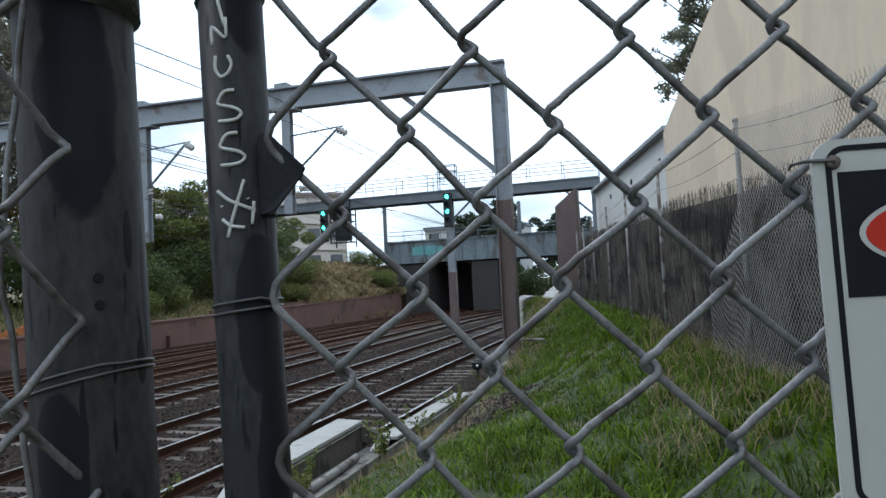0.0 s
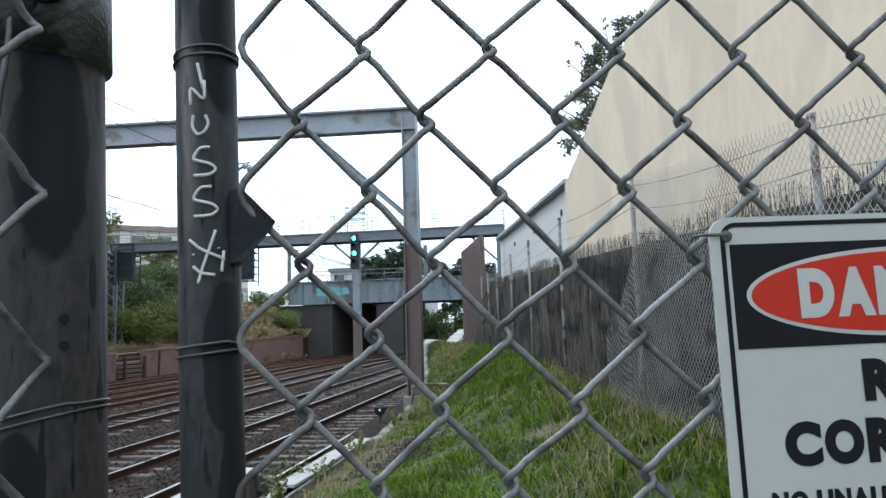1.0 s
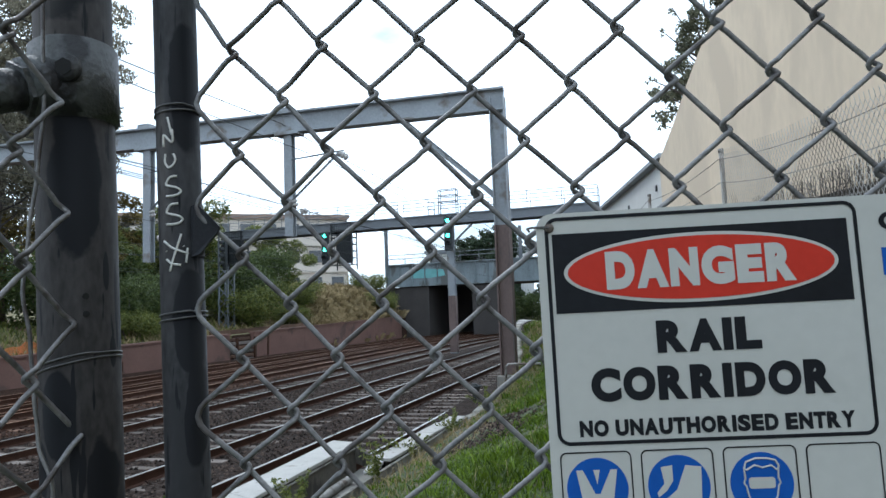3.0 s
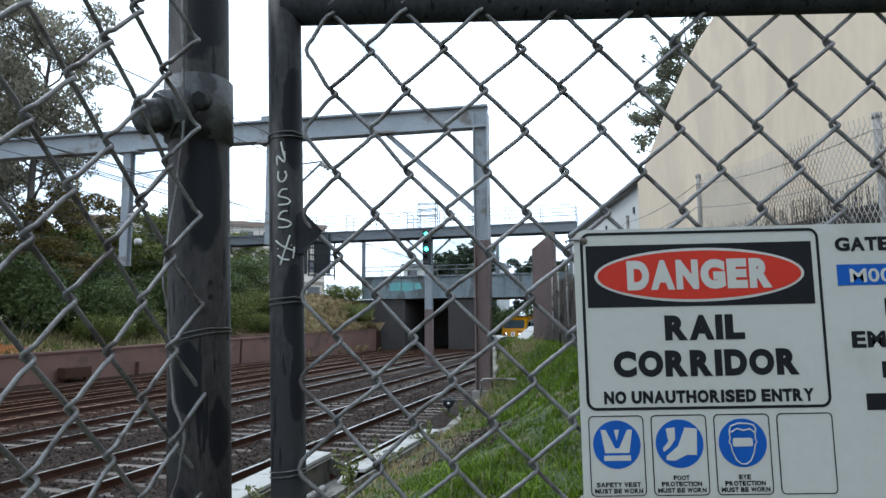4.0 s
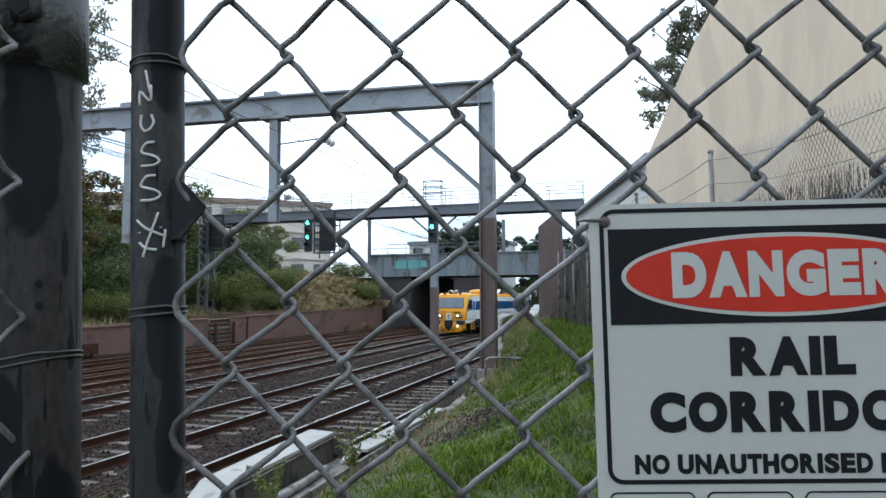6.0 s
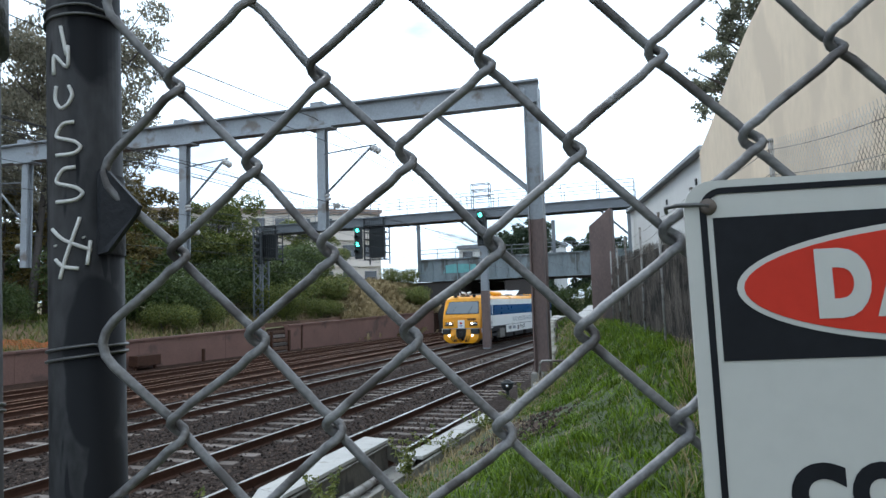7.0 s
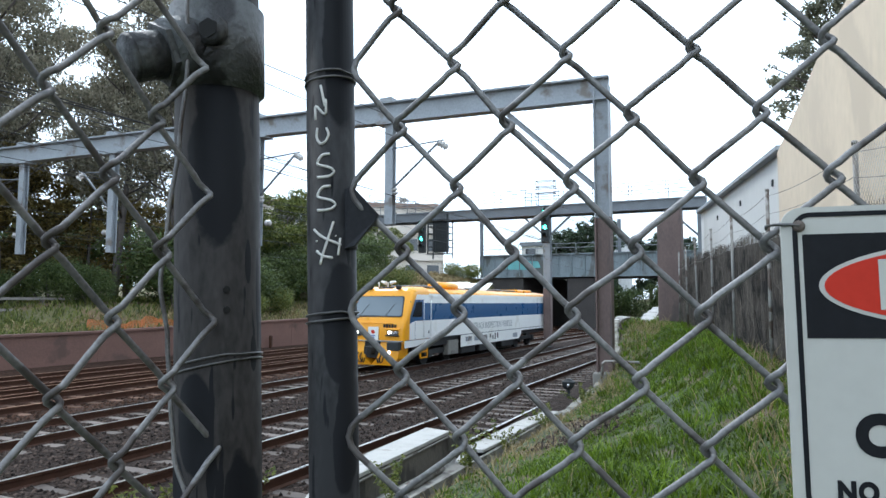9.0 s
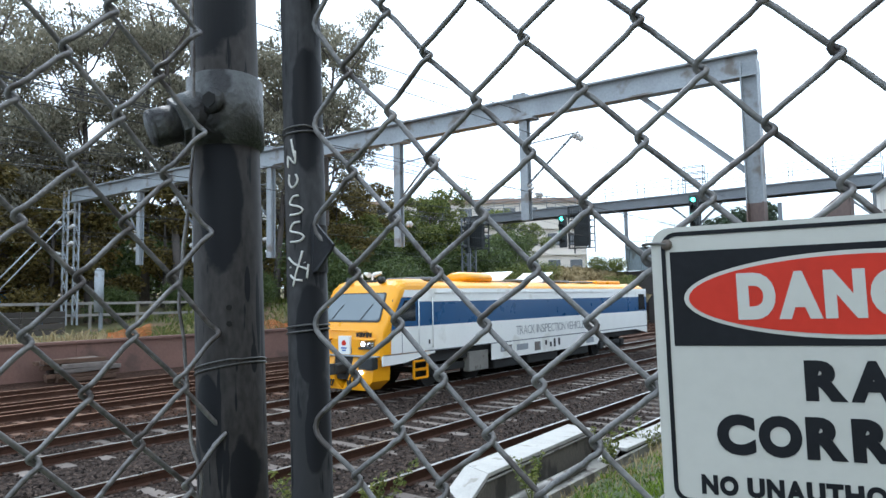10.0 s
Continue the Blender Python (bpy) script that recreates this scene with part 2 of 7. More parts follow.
M_BRICKW = shader("brown_rendered_wall", (0.16, 0.087, 0.068), 0.9, 0, 0.2, 0.8, 14, 0.2, dark=(0.1, 0.06, 0.048), dark_at=0.58, dark_scale=0.7)
M_CONC = shader("pale_concrete", (0.39, 0.38, 0.36), 0.85, 0, 0.15, 4, 40, 0.2, dark=(0.26, 0.25, 0.22), dark_at=0.6, dark_scale=5)
M_CONC_D = shader("dirty_concrete", (0.2, 0.19, 0.17), 0.9, 0, 0.2, 3, 40, 0.2, dark=(0.1, 0.09, 0.08), dark_at=0.55, dark_scale=3)
# pit sides and end: darker and browner than the pale lids, with blotches
M_PITWALL = shader("dark_pit_concrete", (0.125, 0.112, 0.092), 0.85, 0, 0.3, 3, 40, 0.3, dark=(0.05, 0.045, 0.038), dark_at=0.48, dark_scale=3, stretch=(1, 1, 0.4))
M_EDGING = shader("worn_path_concrete", (0.24, 0.23, 0.2), 0.9, 0, 0.25, 3, 40, 0.2, dark=(0.16, 0.15, 0.12), dark_at=0.52, dark_scale=4)
M_BRIDGE = shader("grey_bridge_girder_paint", (0.19, 0.225, 0.24), 0.7, 0, 0.25, 0.7, 9, 0.06, dark=(0.11, 0.115, 0.11), dark_at=0.52, dark_scale=0.9, stretch=(1, 1, 0.35))
M_ABUT = shader("dark_abutment_brick", (0.052, 0.046, 0.043), 0.9, 0, 0.25, 0.8, 8, 0.2)
M_BRUSH = shader("brushwood", (0.12, 0.102, 0.086), 0.95, 0, 0.35, 3, 30, 0.3, dark=(0.04, 0.036, 0.033), dark_at=0.52, dark_scale=1.6, island=0.45)
# darker than the twigs: the shade between them is put into this colour
M_BRUSHBACK = shader("brushwood_gap_shade", (0.045, 0.039, 0.034), 0.95, 0, 0.3, 5, 60, 0.5)
M_FPOST = shader("galvanised_fence_post", (0.26, 0.25, 0.235), 0.65, 0.15, 0.35, 4, 60, 0.1, dark=(0.1, 0.075, 0.06), dark_at=0.52, dark_scale=5)
M_FMESH = shader("weathered_fence_mesh", (0.44, 0.43, 0.41), 0.45, 0.3, 0.3, 2, 60, 0.1, dark=(0.12, 0.1, 0.09), dark_at=0.58, dark_scale=1.5)
M_BLADE = leaf_shader("grass_blades", (0.024, 0.056, 0.005), (0.175, 0.265, 0.018), 0.35, 1.6)
M_STRAW = leaf_shader("dry_grass_blades", (0.2, 0.15, 0.07), (0.42, 0.33, 0.185))
M_GUM = leaf_shader("gum_leaves", (0.118, 0.113, 0.082), (0.335, 0.305, 0.225), 0.5)
M_OLIVE = leaf_shader("olive_understorey_leaves", (0.05, 0.043, 0.015), (0.215, 0.16, 0.05), 0.4)
M_BUSH = leaf_shader("bush_leaves", (0.035, 0.06, 0.02), (0.13, 0.165, 0.055), 0.35)
M_BUSHY = leaf_shader("yellow_green_bush_leaves", (0.05, 0.075, 0.02), (0.22, 0.235, 0.06), 0.35)
M_DARKLEAF = leaf_shader("dark_conifer_leaves", (0.022, 0.04, 0.022), (0.06, 0.085, 0.045))
M_GREYLEAF = leaf_shader("grey_green_leaves", (0.08, 0.088, 0.06), (0.24, 0.245, 0.17), 0.4)
M_BARK = shader("gum_bark", (0.095, 0.08, 0.072), 0.9, 0, 0.35, 2, 20, 0.4, stretch=(1, 1, 0.3))
M_YEL = shader("yellow_vehicle_paint", (0.82, 0.35, 0.006), 0.32, 0, 0.05, 1.5, 30, 0.0)
M_TWHITE = shader("white_vehicle_paint", (0.8, 0.8, 0.77), 0.35, 0, 0.05, 1.2, 20, 0.0, dark=(0.7, 0.69, 0.64), dark_at=0.6, dark_scale=1.2)
M_TBLUE = shader("blue_vehicle_paint", (0.012, 0.075, 0.19), 0.3, 0, 0.08, 1.5, 30, 0.0)
M_UNDER = shader("sooty_underframe", (0.022, 0.022, 0.022), 0.8, 0, 0.3, 4, 30, 0.2)
M_WINDOW = glass("dark_window_glass", (0.02, 0.025, 0.03))
M_SCREEN = glass("windscreen_glass", (0.1, 0.13, 0.15))
M_LENS_W = glow("white_headlight", (1.0, 0.97, 0.88), 6.0)
M_LENS_OFF = shader("chrome_headlight", (0.6, 0.6, 0.6), 0.2, 0.9, 0.1, 20, 100, 0)
M_GREEN = glow("green_signal_light", (0.1, 1.0, 0.74), 7.0)
M_LENS_G = shader("dull_green_lens", (0.02, 0.2, 0.12), 0.25, 0, 0.1, 20, 60, 0)
M_BLACK = shader("black_signal_housing", (0.02, 0.024, 0.026), 0.6, 0, 0.3, 4, 40, 0.1)
M_CABLE = shader("dark_cable", (0.03, 0.03, 0.032), 0.6, 0, 0.2, 4, 40, 0)
M_PORC = shader("glazed_insulator", (0.5, 0.48, 0.46), 0.25, 0, 0.2, 20, 60, 0)
M_ORANGE = shader("orange_barrier_mesh", (0.6, 0.17, 0.05), 0.7, 0, 0.2, 3, 40, 0.1)
M_WOODRAIL = shader("grey_timber", (0.24, 0.22, 0.2), 0.85, 0, 0.25, 3, 40, 0.3)
M_BOARD = shader("old_dark_boards", (0.05, 0.041, 0.034), 0.9, 0, 0.35, 3, 40, 0.3, random_tint=0.4, stretch=(1, 0.2, 1))
M_ROOF = shader("brown_roof_sheet", (0.28, 0.2, 0.16), 0.8, 0, 0.15, 0.5, 6, 0.1)
M_TEAL = shader("teal_spray_paint", (0.16, 0.42, 0.42), 0.6, 0, 0.15, 1, 9, 0)
M_CREAM = shader("cream_wall", (0.6, 0.54, 0.48), 0.85, 0, 0.08, 0.4, 6, 0.05)
M_FAINT = shader("faded_grey_lettering", (0.33, 0.34, 0.345), 0.5, 0, 0.15, 3, 30, 0)
M_BLUEBIN = shader("blue_bin_paint", (0.03, 0.16, 0.4), 0.5, 0, 0.1, 2, 20, 0.05)


def stone_ground(name, base, joint, scale):
    """Loose stone bed: cells of differing grey with dark gaps and real relief in the shading."""
    m = bpy.data.materials.new(name)
    m.use_nodes = True
    n, l = m.node_tree.nodes, m.node_tree.links
    b = n["Principled BSDF"]
    b.inputs["Roughness"].default_value = 0.9
    b.inputs["Specular IOR Level"].default_value = 0.12
    co = n.new("ShaderNodeTexCoord")
    v = n.new("ShaderNodeTexVoronoi")
    v.inputs["Scale"].default_value = scale
    l.new(co.outputs["Object"], v.inputs["Vector"])
    big = n.new("ShaderNodeTexNoise")
    big.inputs["Scale"].default_value, big.inputs["Detail"].default_value = 0.5, 5
    l.new(co.outputs["Object"], big.inputs["Vector"])
    ramp = n.new("ShaderNodeValToRGB")
    ramp.color_ramp.elements[0].color = (*joint, 1)
    ramp.color_ramp.elements[1].color = (*base, 1)
    sep = n.new("ShaderNodeSeparateColor")
    l.new(v.outputs["Color"], sep.inputs[0])
    l.new(sep.outputs[0], ramp.inputs[0])
    mx = n.new("ShaderNodeMix")
    mx.data_type, mx.blend_type = "RGBA", "MULTIPLY"
    mx.inputs[0].default_value = 0.6
    r2 = n.new("ShaderNodeValToRGB")
    r2.color_ramp.elements[0].position, r2.color_ramp.elements[1].position = 0.35, 0.65
    r2.color_ramp.elements[0].color = (0.55, 0.5, 0.47, 1)
    l.new(big.outputs[0], r2.inputs[0])
    l.new(ramp.outputs[0], mx.inputs[6])
    l.new(r2.outputs[0], mx.inputs[7])
    l.new(mx.outputs[2], b.inputs["Base Color"])
    bp = n.new("ShaderNodeBump")
    bp.inputs["Strength"].default_value, bp.inputs["Distance"].default_value = 1.0, 0.03
    bp.invert = True
    l.new(v.outputs["Distance"], bp.inputs["Height"])
    l.new(bp.outputs[0], b.inputs["Normal"])
    return m


M_BALLAST = stone_ground("grey_ballast_bed", (0.054, 0.039, 0.032), (0.013, 0.009, 0.0075), 17)
M_BALLAST_R = stone_ground("brown_ballast_bed", (0.074, 0.041, 0.028), (0.022, 0.012, 0.0085), 17)
M_SOIL = shader("grassy_soil", (0.035, 0.05, 0.014), 0.95, 0, 0.4, 1.4, 25, 0.5, dark=(0.1, 0.075, 0.045), dark_at=0.56, dark_scale=1.1)
M_LEFTSOIL = shader("dry_grass_soil", (0.13, 0.12, 0.05), 0.95, 0, 0.4, 0.5, 8, 0.5, dark=(0.19, 0.12, 0.07), dark_at=0.52, dark_scale=0.4)


# ---- building blocks ----
def thing(name, m, label, category="", group="", kind=""):
    ob = new(name)
    ob.matrix_world = m
    return tagged(ob, label, category, group, kind)


def finish(bm, name, material, parent=None, label="", smooth=False, m=None):
    mesh = bpy.data.meshes.new(name)
    bm.normal_update()
    bm.to_mesh(mesh)
    bm.free()
    for x in (material if isinstance(material, (list, tuple)) else [material]):
        mesh.materials.append(x)
    if smooth:
        mesh.shade_smooth()
    ob = new(name, mesh)
    if parent:
        ob.parent = parent
    if m is not None:
        ob.matrix_basis = m
    if label:
        ob["label"] = label
    return ob


def part(name, bm, material, parent, label="", smooth=False, m=None):
    return finish(bm, name, material, parent, label, smooth, m)


def raw(name, verts, faces, material, parent=None, label="", smooth=False, m=None):
    mesh = bpy.data.meshes.new(name)
    mesh.from_pydata(verts, [], faces)
    for x in (material if isinstance(material, (list, tuple)) else [material]):
        mesh.materials.append(x)
    if smooth:
        mesh.shade_smooth()
    mesh.update()
    ob = new(name, mesh)
    if parent:
        ob.parent = parent
    if m is not None:
        ob.matrix_basis = m
    if label:
        ob["label"] = label
    return ob


def box(bm, c, s, m=None, bevel=0.0):
    r = bmesh.ops.create_cube(bm, size=1.0, matrix=(m or Matrix()) @ Matrix.Translation(c) @ Matrix.Diagonal((*s, 1)))
    if bevel:
        es = list({e for v in r["verts"] for e in v.link_edges})
        bmesh.ops.bevel(bm, geom=es, offset=bevel, segments=1, affect="EDGES", clamp_overlap=True)
    return bm


def beam(bm, a, b, w, h, roll=0.0):
    """A square bar from a to b."""
    a, b = Vector(a), Vector(b)
    q = (b - a).to_track_quat("Y", "Z").to_matrix().to_4x4()
    m = Matrix.Translation((a + b) / 2) @ q @ pose(0, 0, 0, 0, roll, 0)
    bmesh.ops.create_cube(bm, size=1.0, matrix=m @ Matrix.Diagonal((w, (b - a).length, h, 1)))
    return bm


def ibeam(bm, a, b, w, h, t=0.03, web=0.02):
    """A rolled I-section from a to b."""
    a, b = Vector(a), Vector(b)
    q = (b - a).to_track_quat("Y", "Z").to_matrix().to_4x4()
    m = Matrix.Translation((a + b) / 2) @ q
    ln = (b - a).length
    x, z, k = w / 2, h / 2, web / 2
    prof = [(-x, -z), (x, -z), (x, -z + t), (k, -z + t), (k, z - t), (x, z - t), (x, z), (-x, z), (-x, z - t), (-k, z - t), (-k, -z + t), (-x, -z + t)]
    lo = [bm.verts.new(m @ Vector((px, -ln / 2, pz))) for px, pz in prof]
    hi = [bm.verts.new(m @ Vector((px, ln / 2, pz))) for px, pz in prof]
    for i in range(12):
        bm.faces.new((lo[i], lo[(i + 1) % 12], hi[(i + 1) % 12], hi[i]))
    bm.faces.new(lo[::-1])
    bm.faces.new(hi)
    return bm


def rod(bm, a, b, r, seg=10, r2=None):
    a, b = Vector(a), Vector(b)
    q = (b - a).to_track_quat("Z", "Y").to_matrix().to_4x4()
    bmesh.ops.create_cone(bm, cap_ends=True, segments=seg, radius1=r, radius2=r if r2 is None else r2, depth=(b - a).length,
                          matrix=Matrix.Translation((a + b) / 2) @ q)
    return bm


def tube_data(points, r, seg=6, closed=False):
    """Verts and faces of a round wire along points; r may be a list."""
    p = [Vector(x) for x in points]
    verts, faces = [], []
    n = len(p)
    up = Vector((0.13, 0.97, 0.21))
    for i in range(n):
        d = (p[min(i + 1, n - 1)] - p[max(i - 1, 0)]).normalized()
        s = d.cross(up)
        if s.length < 0.05:
            s = d.cross(Vector((1, 0, 0)))
        s.normalize()
        u = s.cross(d)
        rr = r[i] if isinstance(r, (list, tuple)) else r
        for k in range(seg):
            a = 2 * math.pi * k / seg
            verts.append(p[i] + s * (rr * math.cos(a)) + u * (rr * math.sin(a)))
    for i in range(n - 1):
        for k in range(seg):
            a, b = i * seg + k, i * seg + (k + 1) % seg
            faces.append((a, b, b + seg, a + seg))
    faces.append(tuple(range(seg - 1, -1, -1)))
    faces.append(tuple((n - 1) * seg + k for k in range(seg)))
    return verts, faces


def tube(name, points, r, material, parent=None, seg=6, label="", m=None):
    v, f = tube_data(points, r, seg)
    return raw(name, v, f, material, parent, label, True, m)


def sag(a, b, drop, n=14):
    a, b = Vector(a), Vector(b)
    return [a.lerp(b, i / n) - Vector((0, 0, drop * 4 * (i / n) * (1 - i / n))) for i in range(n + 1)]


# ---- the rail corridor's own axes: x across (to the right), y along (ahead), z up ----
TF = pose(-10.0, 13.0, 0, 0, 0, -13)
RAIL_Z = -0.95
BED_Z = RAIL_Z - 0.17
TRACKS = [("A", 7.3, False), ("B", 4.03, False), ("C", 0.0, False), ("D", -3.75, True), ("E", -7.4, True)]
GATE_OFF, GATE_S = 12.67, -10.4


def smooth01(a, b, x):
    t = max(0.0, min(1.0, (x - a) / (b - a)))
    return t * t * (3 - 2 * t)


def wall_off(s):
    return -11.7 + 1.5 * max(0.0, min(1.0, (s - 8) / 44))


def wall_top(s):
    return 0.17 + 0.85 * max(0.0, min(1.0, (s - 8) / 48))


def ground_z(o, s):
    """Height of the ground in corridor axes."""
    w = wall_off(s)
    if o < w:
        d = w - o
        mound = 2.0 * smooth01(0.1, 2.6, d) * smooth01(34, 39, s) * (1 - smooth01(51, 54, s)) * (1 - smooth01(8, 14, d))
        return wall_top(s) + (0.05 + 1.15 * smooth01(5, 14, s)) * smooth01(0.6, 8, d) + 1.6 * smooth01(24, 60, d) + mound
    if o < 8.45:
        return BED_Z + 0.16 * smooth01(-9.2, -11.4, o)
    steep = smooth01(-1, 6, s)
    near = -0.88 + 0.2 * smooth01(9.34, 9.42, o) + 0.22 * smooth01(9.4, 9.85, o) + 0.46 * smooth01(9.7, 11.7, o)
    o2 = o + 0.7 * smooth01(6.8, 11, s)
    far = -0.68 + 0.33 * smooth01(9.34, 9.75, o2)
    bank = near + (far - near) * steep + 0.1 * smooth01(11, 12.5, o) + 0.42 * smooth01(12.8, 14.2, o)
    ridge = 1.95 * smooth01(3.5, 15, s)
    plain = 0.9 * max(0.0, min(1.3, (s - 4 + 8 * smooth01(10.4, 13, o)) / 31))
    rise = (ridge + (plain - ridge) * smooth01(9.95, 11.4, o2)) * smooth01(9.3, 9.5, o2)
    z = bank + rise
    # the bank levels out towards the boundary fence and climbs slowly along it
    x, y = -10 + 0.97437 * o + 0.22495 * s, 13 - 0.22495 * o + 0.97437 * s
    d = max(0.0, y - 6.3)
    level = 0.57 + 0.03 * min(d, 6.5)
    z += (level - z) * smooth01(0.7, 2.35, x) * smooth01(2, 5.5, y) * (1 - smooth01(27, 36, y))
    return z + (0.05 * noise.noise((o * 0.9, s * 0.9, 3)) if 9.6 < o < 30 else 0)


def build_ground():
    offs = [-900, -300, -120, -60, -40, -30, -24, -20, -18, -16, -14.5, -13.2, -12.6, -12.2] + [-12 + 0.12 * i for i in range(17)] + [-9.6, -9, -8.6, -5.6, -1.9, 2, 5.6, 8.3, 8.44, 8.46, 8.75, 8.9, 9.0, 9.1, 9.2, 9.3, 9.34, 9.38, 9.42, 9.5, 9.6, 9.75]
    offs += [9.75 + 0.35 * i for i in range(1, 22)] + [18, 20, 24, 30, 60, 150, 400, 900]
    ss = [-900, -300, -100, -50, -30, -22] + [-18 + 0.7 * i for i in range(80)] + [40, 46, 54, 64, 80, 110, 160, 300, 600, 1200]
    verts = [(o, s, ground_z(o, s)) for s in ss for o in offs]
    faces, idx = [], []
    w = len(offs)
    for j in range(len(ss) - 1):
        for i in range(w - 1):
            a = j * w + i
            faces.append((a, a + 1, a + w + 1, a + w))
            o = (offs[i] + offs[i + 1]) / 2
            idx.append(3 if o < wall_off(ss[j]) else 1 if o < -2 else 0 if o < 9.3 else 2)
    ob = raw("ground", verts, faces, [M_BALLAST, M_BALLAST_R, M_SOIL, M_LEFTSOIL], None, "", False, TF)
    ob.data.polygons.foreach_set("material_index", idx)
    return tagged(ob, "stony rail bed between grassy banks", "ground", kind="structure")


build_ground()


def track_bend(s):
    """How far the tracks have swung to the right at s."""
    return 0.0048 * max(0.0, s - 31) ** 2


def rail_mesh(length):
    """A flat-bottom rail, its head worn bright: side steel and running surface as two meshes."""
    prof = [(-0.07, 0), (0.07, 0), (0.07, 0.012), (0.01, 0.03), (0.01, 0.12), (0.036, 0.13), (0.036, 0.166), (-0.036, 0.166), (-0.036, 0.13), (-0.01, 0.12), (-0.01, 0.03), (-0.07, 0.012)]
    ys = [0, 30, 55] + [55 + 2.5 * i for i in range(1, 15)] + [length]
    v = [(x + track_bend(y - 24.0), y, z) for y in ys for x, z in prof]
    k, n = len(prof), len(ys)
    f = [(b * k + i, b * k + (i + 1) % k, b * k + k + (i + 1) % k, b * k + k + i) for b in range(n - 1) for i in range(k)]
    f += [tuple(range(k)), tuple(range(n * k - 1, (n - 1) * k - 1, -1))]
    cap = [(-0.033, 0.16), (-0.03, 0.169), (0.03, 0.169), (0.033, 0.16)]
    top = [(x + track_bend(y - 24.0), y, z) for y in ys for x, z in cap]
    tf = [(4 * b + i, 4 * b + i + 1, 4 * b + i + 5, 4 * b + i + 4) for b in range(n - 1) for i in range(3)]
    return v, f, top, tf


def build_tracks():
    s0, s1 = -24.0, 74.0
    v, f, tv, tfc = rail_mesh(s1 - s0)
    rail = bpy.data.meshes.new("rail")
    rail.from_pydata(v, [], f)
    rail.materials.append(M_RAIL)
    heads = {}
    for rusty in (False, True):
        hm = bpy.data.meshes.new("rail_head")
        hm.from_pydata(tv, [], tfc)
        hm.materials.append(M_RAILTOP_R if rusty else M_RAILTOP)
        heads[rusty] = hm
    for code, off, rusty in TRACKS:
        tr = thing("railway_track", TF @ pose(off, 0, RAIL_Z - 0.169), "rusty disused-looking railway track on brown ballast" if rusty else "railway track with bright-worn rails on grey ballast", "railway track", "railway tracks")
        for side in (-0.7525, 0.7525):
            r = new("rail", rail)
            r.parent, r.matrix_basis = tr, pose(side, s0, 0)
            h = new("rail_head", heads[rusty])
            h.parent = r


build_tracks()


def build_spare_rails():
    rail, head = bpy.data.meshes["rail"], bpy.data.meshes["rail_head.001"]
    for off, s in ((-5.05, -25), (-6.05, -25.4), (-9.35, -24)):
        sp = thing("spare_rail", TF @ pose(off, s, RAIL_Z - 0.169), "rusty spare rail lying along the disused tracks", "rail", "spare rails")
        r = new("rail_web", rail)
        r.parent = sp
        h = new("rail_top", head)
        h.parent = sp


build_spare_rails()


def build_retaining_wall():
    w = thing("wall_retaining", TF, "low brown rendered retaining wall beside the tracks", "wall", kind="structure")
    stations = [-45, -20, 0, 8, 14, 20, 23.5, 25.9, 32, 38, 44, 50]
    for s0, s1 in zip(stations[:-1], stations[1:]):
        if s0 == 23.5:
            # broken out here, with timbers in the gap
            continue
        for name, dx0, dx1, lo, hi in (("wall_face", -0.14, 0.22, None, 0.0), ("coping", -0.2, 0.3, 0.002, 0.09)):
            bm = bmesh.new()
            vs = []
            for s in (s0 + 0.006, s1 - 0.006):
                o, t = wall_off(s), wall_top(s) + 0.04
                z0 = -1.6 if lo is None else t + lo
                vs.append([bm.verts.new(p) for p in ((o + dx0, s, z0), (o + dx1, s, z0), (o + dx1, s, t + hi), (o + dx0, s, t + hi))])
            for i in range(4):
                bm.faces.new((vs[0][i], vs[0][(i + 1) % 4], vs[1][(i + 1) % 4], vs[1][i]))
            bm.faces.new(vs[0][::-1])
            bm.faces.new(vs[1])
            bmesh.ops.recalc_face_normals(bm, faces=bm.faces)
            part(name, bm, M_BRICKW, w)
    bm = bmesh.new()
    beam(bm, (wall_off(27.4) + 0.235, 27.36, -1.2), (wall_off(27.4) + 0.235, 27.44, wall_top(27.4) + 0.1), 0.05, 0.16)
    part("joint_strip", bm, M_RAIL, w, "dark open joint strip in the wall")
    steps = thing("timber_steps", TF, "weathered sleepers stepped into a broken gap of the wall", "timber steps")
    rnd = random.Random(91)
    for k in range(6):
        bm = bmesh.new()
        o = wall_off(24.7) + 0.3 - 0.07 * k
        box(bm, (0, 0, 0), (0.22, 2.2 + rnd.uniform(-0.25, 0.1), 0.17), bevel=0.015)
        part("sleeper", bm, M_SLEEPER_R if k % 2 else M_SLEEPER, steps, m=pose(o, 24.7 + rnd.uniform(-0.06, 0.06), -1.04 + 0.25 * k, rnd.uniform(-1, 1), rnd.uniform(-6, 6), rnd.uniform(-2, 2)))
    for s in (23.9, 25.7):
        bm = bmesh.new()
        box(bm, (wall_off(s) + 0.42, s, -0.45), (0.13, 0.16, 1.5), bevel=0.015)
        part("stake", bm, M_RAIL, steps)
    kerb = thing("timber_kerb", TF, "low brown timber kerb on the bank behind the wall", "kerb")
    for k in range(9):
        s0, s1 = 23.2 + 1.9 * k, 25.08 + 1.9 * k
        o0, o1 = wall_off(s0) - 0.95, wall_off(s1) - 0.95
        bm = bmesh.new()
        beam(bm, (o0, s0, ground_z(o0, s0) + 0.12), (o1, s1, ground_z(o1, s1) + 0.12), 0.14, 0.34)
        part("sleeper", bm, M_SLEEPER_R, kerb)


build_retaining_wall()


# ---- gate, gate post and signs, close to the camera ----
MESH_STEP = 0.0365


